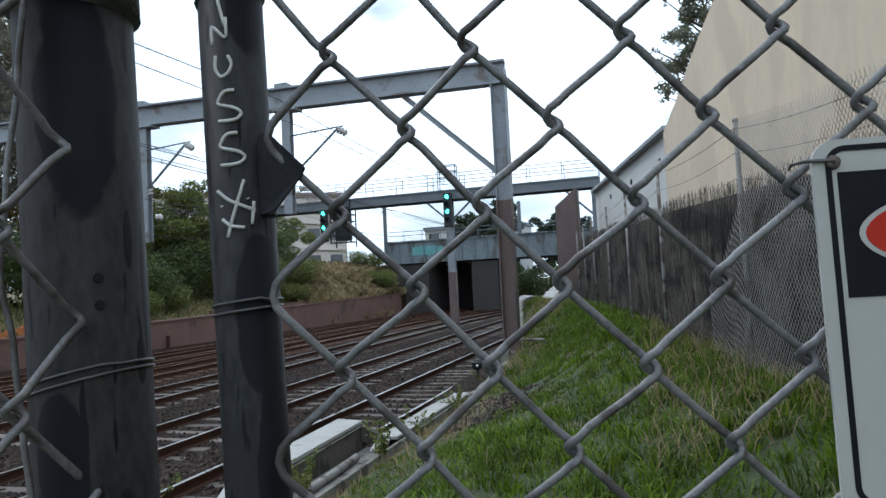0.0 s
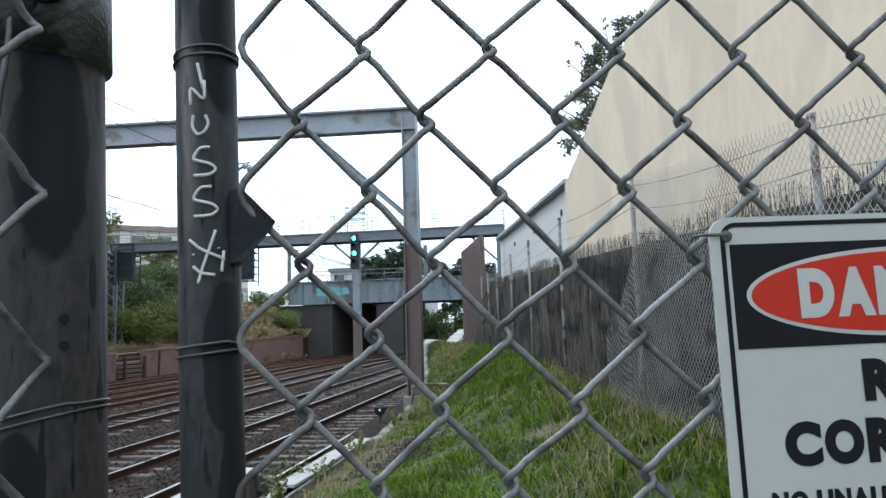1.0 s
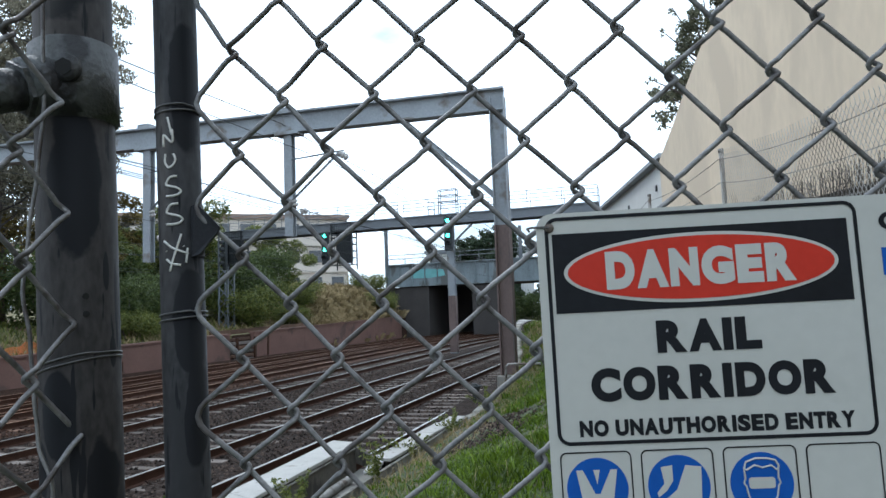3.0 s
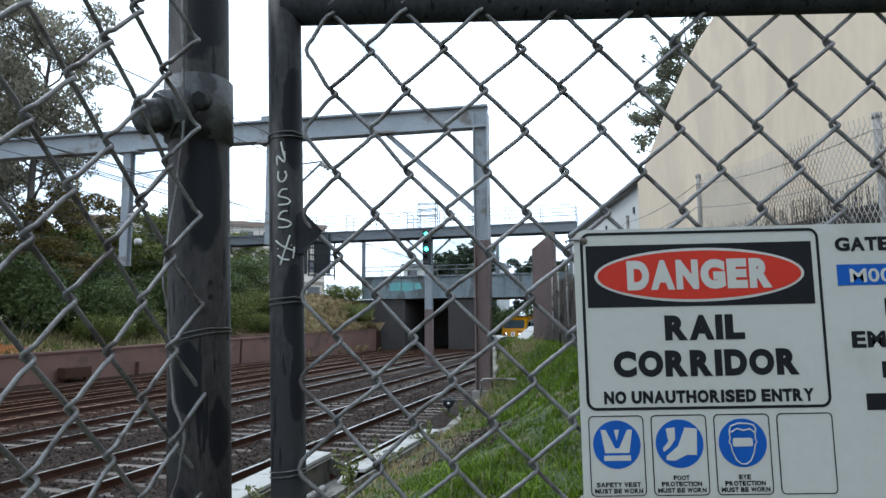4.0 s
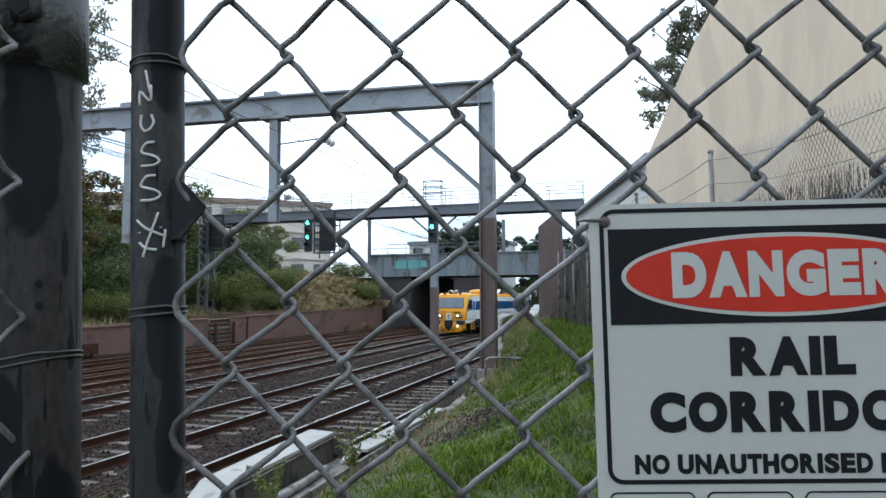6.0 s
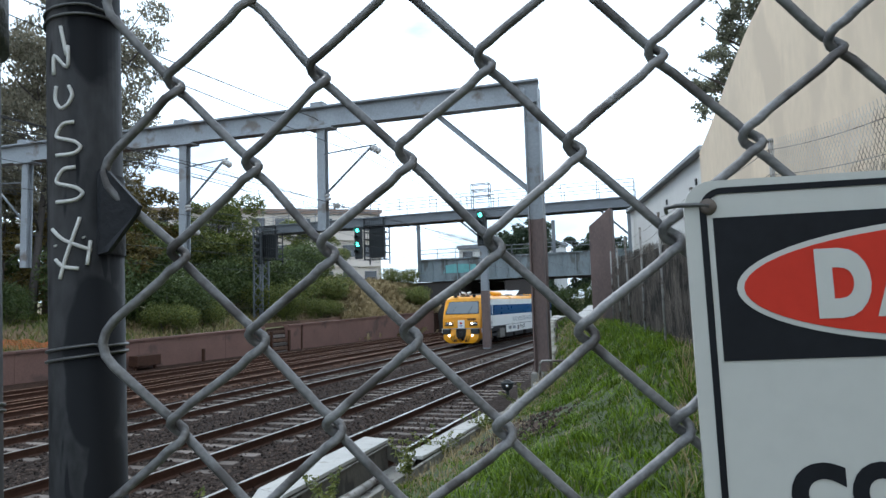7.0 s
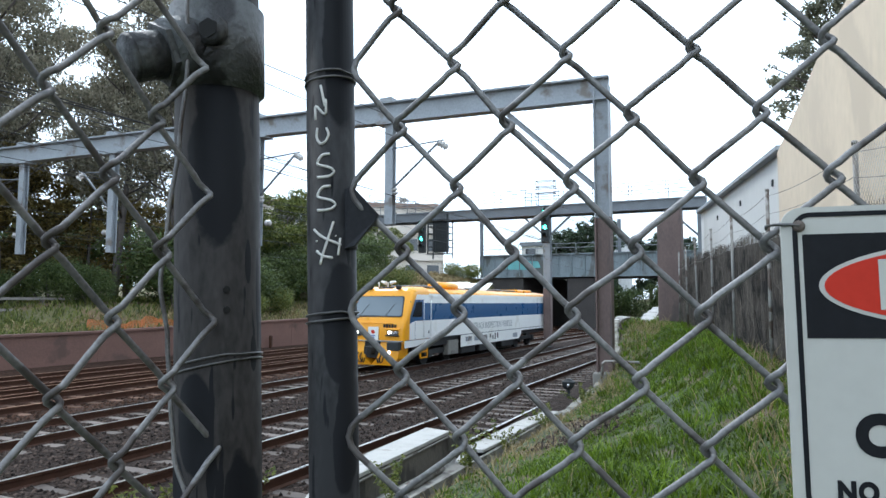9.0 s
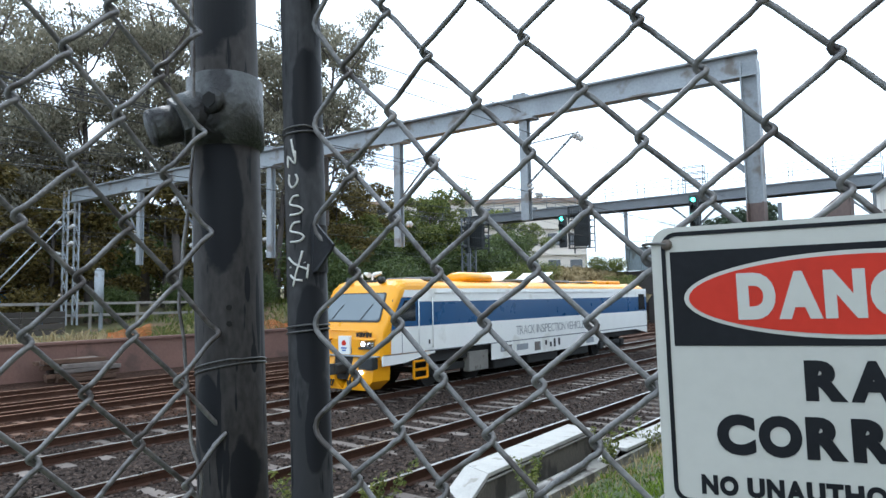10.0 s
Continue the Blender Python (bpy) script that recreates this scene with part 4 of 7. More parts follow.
def build_post():
    p = thing("gate_post", Matrix.Translation((POST[0], POST[1], 1.54)) @ pose(0, 0, 0, 0, -2.0, 0) @ Matrix.Translation((-POST[0], -POST[1], -1.54)), "dark stained round steel gate post with a hinge clamp", "gate post")
    x, y, r = POST
    bm = bmesh.new()
    pipe(bm, x, y, r, 0.0, 2.15, 48)
    part("post_pipe", bm, M_POST, p, "", True)
    # hinge clamp: a strap round the post, its lug and a thick pin that points out
    bm = bmesh.new()
    bmesh.ops.create_cone(bm, cap_ends=True, segments=48, radius1=r + 0.0035, radius2=r + 0.0035, depth=0.058, matrix=Matrix.Translation((x, y, 1.707)))
    es = [e for e in bm.edges if len({round(v.co.z, 4) for v in e.verts}) == 1 and len(e.link_faces) == 2]
    bmesh.ops.bevel(bm, geom=es, offset=0.0025, segments=2, affect="EDGES")
    clamp = part("hinge_clamp", bm, M_CLAMP, p, "cast steel hinge clamp with flaking paint", True)
    bm = bmesh.new()
    q = Vector((-0.52, -0.78, -0.34)).normalized()
    base = Vector((x - 0.006, y - 0.012, 1.7055))
    rod(bm, base, base + q * 0.022, 0.0225, 28, 0.0205)
    part("hinge_lug", bm, M_CLAMP, clamp, "", True)
    bm = bmesh.new()
    rod(bm, base + q * 0.0222, base + q * 0.026, 0.0195, 6)
    part("washer", bm, M_CLAMP, clamp)
    bm = bmesh.new()
    for k0, k1, r0, r1 in ((0.0262, 0.044, 0.0145, 0.0145), (0.0441, 0.0462, 0.0145, 0.0125)):
        rod(bm, base + q * k0, base + q * k1, r0, 28, r1)
    part("hinge_pin", bm, M_CLAMP, clamp, "worn steel hinge pin", True)
    bm = bmesh.new()
    q2 = Vector((0.12, -0.99, 0)).normalized()
    b2 = Vector((x + 0.008, y, 1.7105)) + q2 * r
    rod(bm, b2, b2 + q2 * 0.0045, 0.0105, 24, 0.0095)
    part("clamp_bolt", bm, M_CLAMP, clamp, "", True)
    bm = bmesh.new()
    rod(bm, b2 + q2 * 0.0046, b2 + q2 * 0.0052, 0.0062, 6)
    part("bolt_socket", bm, M_HOLE, clamp)
    for z in (1.5535, 1.5415):
        bm = bmesh.new()
        q3 = Vector((0.66, -0.75, 0)).normalized()
        b3 = Vector((x, y, z)) + q3 * (r - 0.0006)
        rod(bm, b3, b3 + q3 * 0.0012, 0.0021, 16)
        part("hole", bm, M_HOLE, p)
    for z, turns in ((1.505, 2), (1.36, 2), (1.20, 2), (1.86, 2)):
        wraps("tie_wire", p, x, y, r, z, turns, 0.005)


build_post()
# the next panel of mesh runs from the post towards the street
chain_panel("chain_mesh", pose(-0.1597, -0.0001, 0, 0, 0, 75.4), range(-34, 0), range(-40, 16), street_knot, "galvanised chain-link mesh of the street fence", 0.0018)


def build_loose_wire():
    knots = ((2.1, -0.180), (1.79, -0.1757), (1.735, -0.1725), (1.682, -0.170), (1.64, -0.1727), (1.594, -0.1780), (1.558, -0.1812), (1.524, -0.1755),
             (1.492, -0.1727), (1.462, -0.1700), (1.43, -0.160), (1.405, -0.163), (1.37, -0.172), (1.3, -0.168), (1.1, -0.172), (0.9, -0.175))
    pts = []
    for (z0, x0), (z1, x1) in zip(knots[:-1], knots[1:]):
        for i in range(6):
            t = i / 6
            e = t * t * (3 - 2 * t)
            z = z0 + (z1 - z0) * t
            pts.append((x0 + (x1 - x0) * e, -0.0145 - 0.002 * math.sin(z * 13), z))
    w = tube("loose_wire", pts, 0.0013, M_WIRE, None, 8)
    tagged(w, "slack galvanised line wire hanging down the gate post", "wire")


build_loose_wire()


# ---- railway structures ----
def insulator(parent, p, axis, n=3):
    bm = bmesh.new()
    a = Vector(axis).normalized()
    for i in range(n):
        c = Vector(p) + a * (0.11 * i)
        rod(bm, c - a * 0.025, c + a * 0.025, 0.10, 14, 0.06)
    part("insulator", bm, M_PORC, parent, "ribbed insulator", True)


def build_portal():
    g = thing("catenary_portal", TF, "grey steel portal that spans the tracks and carries overhead wires", "gantry")
    a, b = Vector((9.57, 6.3, 7.08)), Vector((-20.5, 3.6, 6.77))
    bm = bmesh.new()
    for x in (9.20, 9.56):
        box(bm, (x, 6.28, 3.48), (0.03, 0.36, 7.36))
    box(bm, (9.38, 6.28, 3.48), (0.33, 0.05, 7.36))
    col = part("column", bm, [M_STEEL, M_RUSTCOL], g, "grey column, brown with rust stain below")
    for poly in col.data.polygons:
        poly.material_index = 0
    bm = bmesh.new()
    for x in (9.20, 9.56):
        box(bm, (x, 6.28, 1.75), (0.036, 0.366, 3.9))
    box(bm, (9.38, 6.28, 1.75), (0.335, 0.056, 3.9))
    part("column_casing", bm, M_RUSTCOL, g, "rust-brown lower casing")
    bm = bmesh.new()
    box(bm, (9.38, 6.28, -0.46), (0.56, 0.56, 0.5), bevel=0.03)
    part("footing", bm, M_CONC_D, g)
    bm = bmesh.new()
    ibeam(bm, a, b, 0.34, 0.62, 0.05, 0.03)
    part("crossbeam", bm, M_STEEL, g)
    bm = bmesh.new()
    ibeam(bm, (6.74, 6.05, 6.78), (9.19, 6.28, 4.5), 0.12, 0.14, 0.02, 0.02)
    part("brace", bm, M_STEEL, g)
    for off, z0, arm in ((3.4, 3.75, 1.6), (-1.1, 3.25, 1.5), (-6.95, 3.17, -1.4), (-11.2, 3.2, -1.3), (-15.0, 3.25, -1.2)):
        t = (a.x - off) / (a.x - b.x)
        c = a.lerp(b, t)
        bm = bmesh.new()
        ibeam(bm, (c.x, c.y, z0), (c.x, c.y, c.z - 0.28), 0.25, 0.22, 0.03, 0.03)
        box(bm, (c.x, c.y, c.z - 0.34), (0.75, 0.4, 0.06))
        box(bm, (c.x - 0.1, c.y, c.z + 0.37), (0.4, 0.3, 0.12))
        d = part("drop_post", bm, M_STEEL, g)
        bm = bmesh.new()
        e = 1 if arm > 0 else -1
        rod(bm, (c.x + 0.12 * e, c.y - 0.1, 4.75), (c.x + arm, c.y - 0.1, 5.98), 0.035, 8)
        rod(bm, (c.x + 0.12 * e, c.y - 0.1, 5.92), (c.x + arm + 0.15 * e, c.y - 0.1, 6.02), 0.022, 8)
        part("cantilever_arm", bm, M_STEEL_D, d, "", True)
        insulator(d, (c.x + arm + 0.05 * e, c.y - 0.1, 5.93), (0.8 * e, -0.1, -0.5), 3)
        insulator(d, (c.x + 0.2 * e, c.y - 0.1, 4.72), (0.3 * e, 0, -1), 2)
        insulator(d, (c.x + 0.35 * e, c.y + 0.05, z0 + 0.7), (e, 0, 0), 2)
    # the lattice leg at its far end
    for sx in (-0.25, 0.25):
        for sy in (-0.25, 0.25):
            bm = bmesh.new()
            beam(bm, (b.x + sx, b.y + sy, 0.6), (b.x + sx, b.y + sy, 7.05), 0.07, 0.07)
            part("leg", bm, M_STEEL, g)
    for k in range(9):
        z = 0.8 + 0.68 * k
        for sy in (-0.25, 0.25):
            for e in (-0.25, 0.25):
                bm = bmesh.new()
                beam(bm, (b.x - e, b.y + sy, z), (b.x + e, b.y + sy, z + 0.68), 0.035, 0.035)
                part("lacing_bar", bm, M_STEEL, g)
    for z0, s1 in ((5.98, -1.45), (5.48, -1.0)):
        bm = bmesh.new()
        rod(bm, (b.x, b.y - 0.27, z0), (b.x, s1, 0.3), 0.032, 8)
        part("stay", bm, M_STEEL, g, "sloping stay rod", True)
    for k, (dx, z) in enumerate(((0.5, 5.9), (0.6, 5.2), (-0.5, 5.5), (0.55, 4.4), (-0.5, 4.0), (0.5, 3.2))):
        insulator(g, (b.x + dx, b.y - 0.3, z), (1 if dx > 0 else -1, 0, 0.2), 4)


build_portal()


def build_signal(off, s, z, label, turn=0):
    h = thing("railway_signal", TF @ pose(off, s, z, 0, 0, -turn), label, "railway signal", "colour-light signals")
    bm = bmesh.new()
    box(bm, (0, 0.1, -0.4), (0.52, 0.22, 2.1), bevel=0.05)
    part("housing", bm, M_BLACK, h, "black lamp housing")
    for k, zz in enumerate((0.38, -0.52, -0.08, -1.0)):
        bm = bmesh.new()
        rod(bm, (0, -0.015, zz), (0, -0.03, zz), 0.125, 20)
        lens = part("lens", bm, M_GREEN if k < 2 and not turn else M_LENS_G if k == 0 else M_BLACK, h, "lit green lens" if k < 2 and not turn else "unlit lens", True)
        hood, ring = bmesh.new(), []
        for a in range(11):
            w = radians(-20 + 22 * a)
            ring.append(((0.16 * math.cos(w), 0.02, zz + 0.16 * math.sin(w)), (0.16 * math.cos(w), -0.26, zz + 0.16 * math.sin(w) - 0.02)))
        vs = [[hood.verts.new(q) for q in pr] for pr in ring]
        for u, w in zip(vs[:-1], vs[1:]):
            hood.faces.new((u[0], w[0], w[1], u[1]))
        part("hood", hood, M_BLACK, h)
    return h


def build_signal_gantry():
    s = 28.1
    g = thing("signal_gantry", TF @ pose(0, s, 0), "grey steel signal gantry with a railed walkway over the tracks", "gantry")
    for y in (-0.55, 0.55):
        bm = bmesh.new()
        ibeam(bm, (-13.8, y, 7.0), (10.6, y, 7.0), 0.2, 0.56, 0.04, 0.03)
        part("girder", bm, M_STEEL_D, g)
    bm = bmesh.new()
    box(bm, (-1.6, 0, 7.3), (24.4, 1.2, 0.05))
    part("walkway", bm, M_STEEL_D, g)
    for y in (-0.6, 0.6):
        for z in (7.85, 8.3):
            bm = bmesh.new()
            rod(bm, (-13.8, y, z), (10.6, y, z), 0.02, 6)
            part("handrail", bm, M_STEEL_D, g)
    for k in range(13):
        x = -13.8 + 24.4 * k / 12
        for y in (-0.6, 0.6):
            bm = bmesh.new()
            rod(bm, (x, y, 7.3), (x, y, 8.3), 0.022, 6)
            part("stanchion", bm, M_STEEL_D, g)
    cage = [((x, y, 7.3), (x, y, 8.75)) for x in (1.2, 2.3) for y in (-0.95, -0.5)]
    cage += [((1.2, y, z), (2.3, y, z)) for z in (8.0, 8.4, 8.75) for y in (-0.95, -0.5)]
    cage += [((x, -0.95, z), (x, -0.5, z)) for z in (8.0, 8.4, 8.75) for x in (1.2, 2.3)]
    for p, q in cage:
        bm = bmesh.new()
        rod(bm, p, q, 0.027, 6)
        part("cage_bar", bm, M_STEEL_D, g)
    for x, z0 in ((1.6, -1.15),):
        bm = bmesh.new()
        ibeam(bm, (x, 0, z0), (x, 0, 6.75), 0.42, 0.42, 0.04, 0.04)
        part("column", bm, M_STEEL, g)
        bm = bmesh.new()
        box(bm, (x, 0, 0.65), (0.44, 0.44, 3.4))
        part("column_casing", bm, M_RUSTCOL, g, "rust-brown lower casing")
        for e in (-1, 1):
            bm = bmesh.new()
            beam(bm, (x + 0.2 * e, 0, 5.6), (x + 1.5 * e, 0, 6.75), 0.1, 0.1)
            part("brace", bm, M_STEEL_D, g)
    bm = bmesh.new()
    box(bm, (10.35, 0, 4.0), (0.45, 0.5, 6.0))
    part("column", bm, M_STEEL_D, g)
    bm = bmesh.new()
    beam(bm, (8.6, 0, 6.75), (10.2, 0, 5.2), 0.12, 0.12)
    part("brace", bm, M_STEEL_D, g)
    # lattice leg
    for sx in (-0.35, 0.35):
        for sy in (-0.35, 0.35):
            bm = bmesh.new()
            beam(bm, (-14.4 + sx, sy, 0.6), (-14.4 + sx, sy, 7.3), 0.1, 0.1)
            part("leg", bm, M_STEEL_D, g)
    for k in range(9):
        z = 0.7 + 0.72 * k
        for sy in (-0.35, 0.35):
            for e in (-0.35, 0.35):
                bm = bmesh.new()
                beam(bm, (-14.4 - e, sy, z), (-14.4 + e, sy, z + 0.72), 0.05, 0.05)
                part("lacing_bar", bm, M_STEEL_D, g)
    # caged ladders hung below the walkway, with relay boxes inside
    for x, w, z0, z1 in ((-5.4, 1.4, 4.3, 7.2), (-13.45, 1.5, 4.7, 7.25)):
        bm = bmesh.new()
        for dx in (-w / 2, w / 2):
            for dy in (-0.75, 0.05):
                beam(bm, (x + dx, dy, z0 + (0.25 if dy < 0 else 0)), (x + dx, dy, z1), 0.07, 0.07)
        for k in range(7):
            z = z0 + 0.3 + (z1 - z0 - 0.3) * k / 6
            for dy in (-0.75, 0.05):
                beam(bm, (x - w / 2, dy, z), (x + w / 2, dy, z), 0.05, 0.05)
            for dx in (-w / 2, w / 2):
                beam(bm, (x + dx, -0.75, z), (x + dx, 0.05, z), 0.05, 0.05)
        part("ladder_cage", bm, M_BLACK, g, "dark ladder cage")
        for k in range(9):
            bm = bmesh.new()
            rod(bm, (x - w / 2 + w * (k + 0.5) / 9, -0.74, z0 + 0.3), (x - w / 2 + w * (k + 0.5) / 9, -0.74, z1 - 0.1), 0.018, 5)
            part("cage_bar", bm, M_BLACK, g)
        bm = bmesh.new()
        box(bm, (x + 0.05, -0.35, z0 + 1.35), (w * 0.72, 0.35, 1.9), bevel=0.04)
        part("relay_box", bm, M_BLACK, g, "dark relay box in the cage")
    build_signal(1.75, s - 1.0, 6.47, "black railway signal with two green lights lit on the gantry")
    build_signal(-6.42, s - 1.0, 6.1, "black railway signal with two green lights lit on the gantry")
    build_signal(-13.9, s - 1.0, 6.15, "black railway signal turned away beside the lattice leg", 38)


build_signal_gantry()


def build_pillar():
    p = thing("brown_pillar", TF @ pose(9.98, 15.8, 0.6), "tall brown weathered pillar with a sloping top beside the fence", "pillar")
    bm = bmesh.new()
    o = [(-0.43, -0.5), (0.43, -0.5), (0.43, 0.6), (-0.43, 0.6)]
    lo = [bm.verts.new((x, y, -0.2)) for x, y in o]
    hi = [bm.verts.new((x, y, 3.82 if x < 0 else 4.52)) for x, y in o]
    bm.faces.new(lo[::-1])
    bm.faces.new(hi)
    for i in range(4):
        bm.faces.new((lo[i], lo[(i + 1) % 4], hi[(i + 1) % 4], hi[i]))
    bmesh.ops.bevel(bm, geom=list(bm.edges), offset=0.03, segments=1, affect="EDGES")
    part("shaft", bm, M_RUSTCOL, p)


build_pillar()


def build_bridge():
    b = thing("railway_bridge", TF @ pose(0, 52, 0), "grey plate-girder bridge on dark brick abutments across the tracks", "bridge")
    bm = bmesh.new()
    box(bm, (1.6, 0, 5.05), (27.8, 0.08, 2.1))
    part("girder_web", bm, M_BRIDGE, b)
    for z in (4.0, 6.15):
        bm = bmesh.new()
        box(bm, (1.6, 0, z), (27.8, 0.5, 0.12))
        part("flange", bm, M_BRIDGE, b)
    st = bpy.data.meshes.new("stiffener")
    bm = bmesh.new()
    box(bm, (0, -0.12, 5.05), (0.07, 0.2, 2.0))
    bm.to_mesh(st)
    bm.free()
    st.materials.append(M_BRIDGE)
    for k in range(22):
        ob = new("stiffener", st)
        ob.parent, ob.matrix_basis = b, pose(-12.0 + 1.3 * k, 0, 0)
    bm = bmesh.new()
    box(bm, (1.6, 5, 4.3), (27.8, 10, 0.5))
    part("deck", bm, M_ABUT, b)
    bm = bmesh.new()
    box(bm, (-11.0, 5, 1.4), (6.4, 10, 5.0))
    part("abutment", bm, M_ABUT, b, "dark brick abutment")
    bm = bmesh.new()
    box(bm, (13.0, 5, 1.9), (6, 10, 4.2))
    part("abutment", bm, M_ABUT, b, "dark brick abutment")
    bm = bmesh.new()
    box(bm, (-2.05, 4.0, 1.3), (2.6, 8, 5.0))
    part("pier", bm, M_ABUT, b, "stained brick pier")
    # added dark sheet across the opening, in place of deep shade under the deck
    bm = bmesh.new()
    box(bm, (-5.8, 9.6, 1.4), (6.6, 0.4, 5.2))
    part("back_wall", bm, M_ABUT, b, "dark sheet standing in for the deep shade under the bridge")
    for x, h in ((-12.55, 3.9), (1.45, 3.2)):
        bm = bmesh.new()
        ibeam(bm, (x, 0.9, 4.5), (x, 0.9, 6.2 + h), 0.3, 0.3, 0.04, 0.04)
        part("mast", bm, M_STEEL_D, b, "slim steel mast on the deck")
    bm = bmesh.new()
    v = [(-9.6, -0.06, 4.75), (-9.4, -0.06, 5.5), (-8.2, -0.06, 5.65), (-6.2, -0.06, 5.5), (-6.0, -0.06, 4.9), (-7.6, -0.06, 4.7)]
    f = [bm.verts.new(q) for q in v]
    g = [bm.verts.new((q[0], -0.045, q[2])) for q in v]
    bm.faces.new(f)
    for i in range(6):
        bm.faces.new((f[i], g[i], g[(i + 1) % 6], f[(i + 1) % 6]))
    part("graffiti_patch", bm, M_TEAL, b, "faded teal spray paint")
    bm = bmesh.new()
    for z in (6.8, 7.2):
        rod(bm, (-12.2, 0.2, z), (15, 0.2, z), 0.03, 6)
    for k in range(15):
        rod(bm, (-12.2 + 1.93 * k, 0.2, 6.2), (-12.2 + 1.93 * k, 0.2, 7.2), 0.03, 6)
    part("parapet_rail", bm, M_STEEL_D, b)


build_bridge()


def build_wires():
    runs = [(4.7, 5.75, 0.25, 0.009), (4.5, 4.25, 0.02, 0.008), (0.2, 5.75, 0.25, 0.009), (0.1, 4.25, 0.02, 0.008), 
            (3.3, 6.95, 0.5, 0.011), (-1.4, 6.25, 0.3, 0.009), (-1.7, 5.95, 0.3, 0.009), (-3.4, 5.75, 0.25, 0.009), (-7.6, 5.75, 0.25, 0.009),
            (-9.4, 6.9, 0.4, 0.011), (-12.0, 6.6, 0.4, 0.011), (-15.0, 7.3, 0.5, 0.011), (-16.0, 8.2, 0.5, 0.011), (-16.4, 7.8, 0.5, 0.011),
            (-11.9, 5.6, 0.2, 0.011), (-12.2, 5.0, 0.1, 0.01), (-12.4, 4.1, 0.02, 0.01), (-16.2, 5.6, 0.2, 0.011), (-16.3, 4.7, 0.1, 0.01), (-16.5, 4.1, 0.02, 0.01)]
    for off, z, drop, r in runs:
        pts = sag((off, -28, z), (off, 5.4, z), drop) + sag((off, 5.4, z), (off, 28, z), drop * 0.6)[1:] + sag((off, 28, z), (off, 75, z), drop)[1:]
        w = tube("overhead_wire", pts, r, M_CABLE, None, 5, m=TF)
        tagged(w, "thin dark overhead railway wire", "overhead wire", "overhead wires")
    # the heavier pair that crosses in front of the gum trees
    pair = thing("feeder_cable", TF, "pair of thick black feeder cables tied together with spacers", "cable")
    lines = [sag((-10.6, -40, z), (-10.6, 80, z), 0.9, 48) for z in (9.62, 9.44)]
    for pts in lines:
        tube("cable", pts, 0.019, M_CABLE, pair, 6)
    for i in range(3, 46, 2):
        bm = bmesh.new()
        rod(bm, Vector(lines[1][i]) - Vector((0, 0, 0.03)), Vector(lines[0][i]) + Vector((0, 0, 0.03)), 0.02, 6)
        part("spacer", bm, M_CABLE, pair)


build_wires()


# ---- the side with the boundary fence and the big building ----
def build_buildings_right():
    w = thing("warehouse", Matrix(), "tall beige rendered building with a curving parapet", "building")
    bm = bmesh.new()
    top = [(-14, 7.05), (8, 7.04), (10.0, 7.02), (11.0, 6.97), (11.9, 6.87), (12.6, 6.72), (13.3, 6.48), (14.0, 6.2), (14.7, 5.88), (15.4, 5.58), (16.0, 5.35), (16.4, 5.2), (16.6, 5.12)]
    pts = [(-14, 0.0)] + top + [(16.6, 0.0)]
    f = [bm.verts.new((4.6, y, z)) for y, z in pts]
    b = [bm.verts.new((4.95, y, z)) for y, z in pts]
    bm.faces.new(f)
    bm.faces.new(b[::-1])
    n = len(pts)
    for i in range(n):
        bm.faces.new((f[i], b[i], b[(i + 1) % n], f[(i + 1) % n]))
    part("wall", bm, M_BEIGE, w)
    bm = bmesh.new()
    box(bm, (14, 1, 2.4), (18, 30, 4.8))
    part("body", bm, M_BEIGE, w)
    l = thing("shed", Matrix(), "long pale painted shed with a thin eave along its wall", "building")
    bm = bmesh.new()
    box(bm, (4.95, 22.6, 2.6), (0.3, 11.8, 5.2))
    part("wall", bm, M_WHITEWALL, l)
    bm = bmesh.new()
    box(bm, (4.9, 22.6, 5.27), (0.6, 11.8, 0.14), bevel=0.02)
    part("eave", bm, M_STEEL, l)
    bm = bmesh.new()
    v = [(5.1, 16.7, 5.2), (20, 16.7, 5.9), (20, 28.5, 5.9), (5.1, 28.5, 5.2)]
    vv = [bm.verts.new(q) for q in v] + [bm.verts.new((q[0], q[1], q[2] - 0.15)) for q in v]
    bm.faces.new(vv[:4])
    bm.faces.new(vv[:3:-1])
    for i in range(4):
        bm.faces.new((vv[i], vv[4 + i], vv[4 + (i + 1) % 4], vv[(i + 1) % 4]))
    part("roof", bm, M_ROOF, l)
    for y in (17.8, 21.4, 25.0):
        bm = bmesh.new()
        box(bm, (4.79, y, 4.6), (0.05, 0.12, 0.16))
        part("vent", bm, M_BLACK, l)


build_buildings_right()


def fence_line(y):
    """x and ground height of the boundary fence at y."""
    x = 2.52 - 0.01 * (y - 6.3) + 0.065 * max(0.0, y - 9.5)
    p = TF.inverted() @ Vector((x, y, 0))
    return x, ground_z(p.x, p.y)


def fence_top(y):
    return 3.02 - 0.1 * max(0.0, 6.3 - y) + 0.015 * max(0.0, y - 6.3)


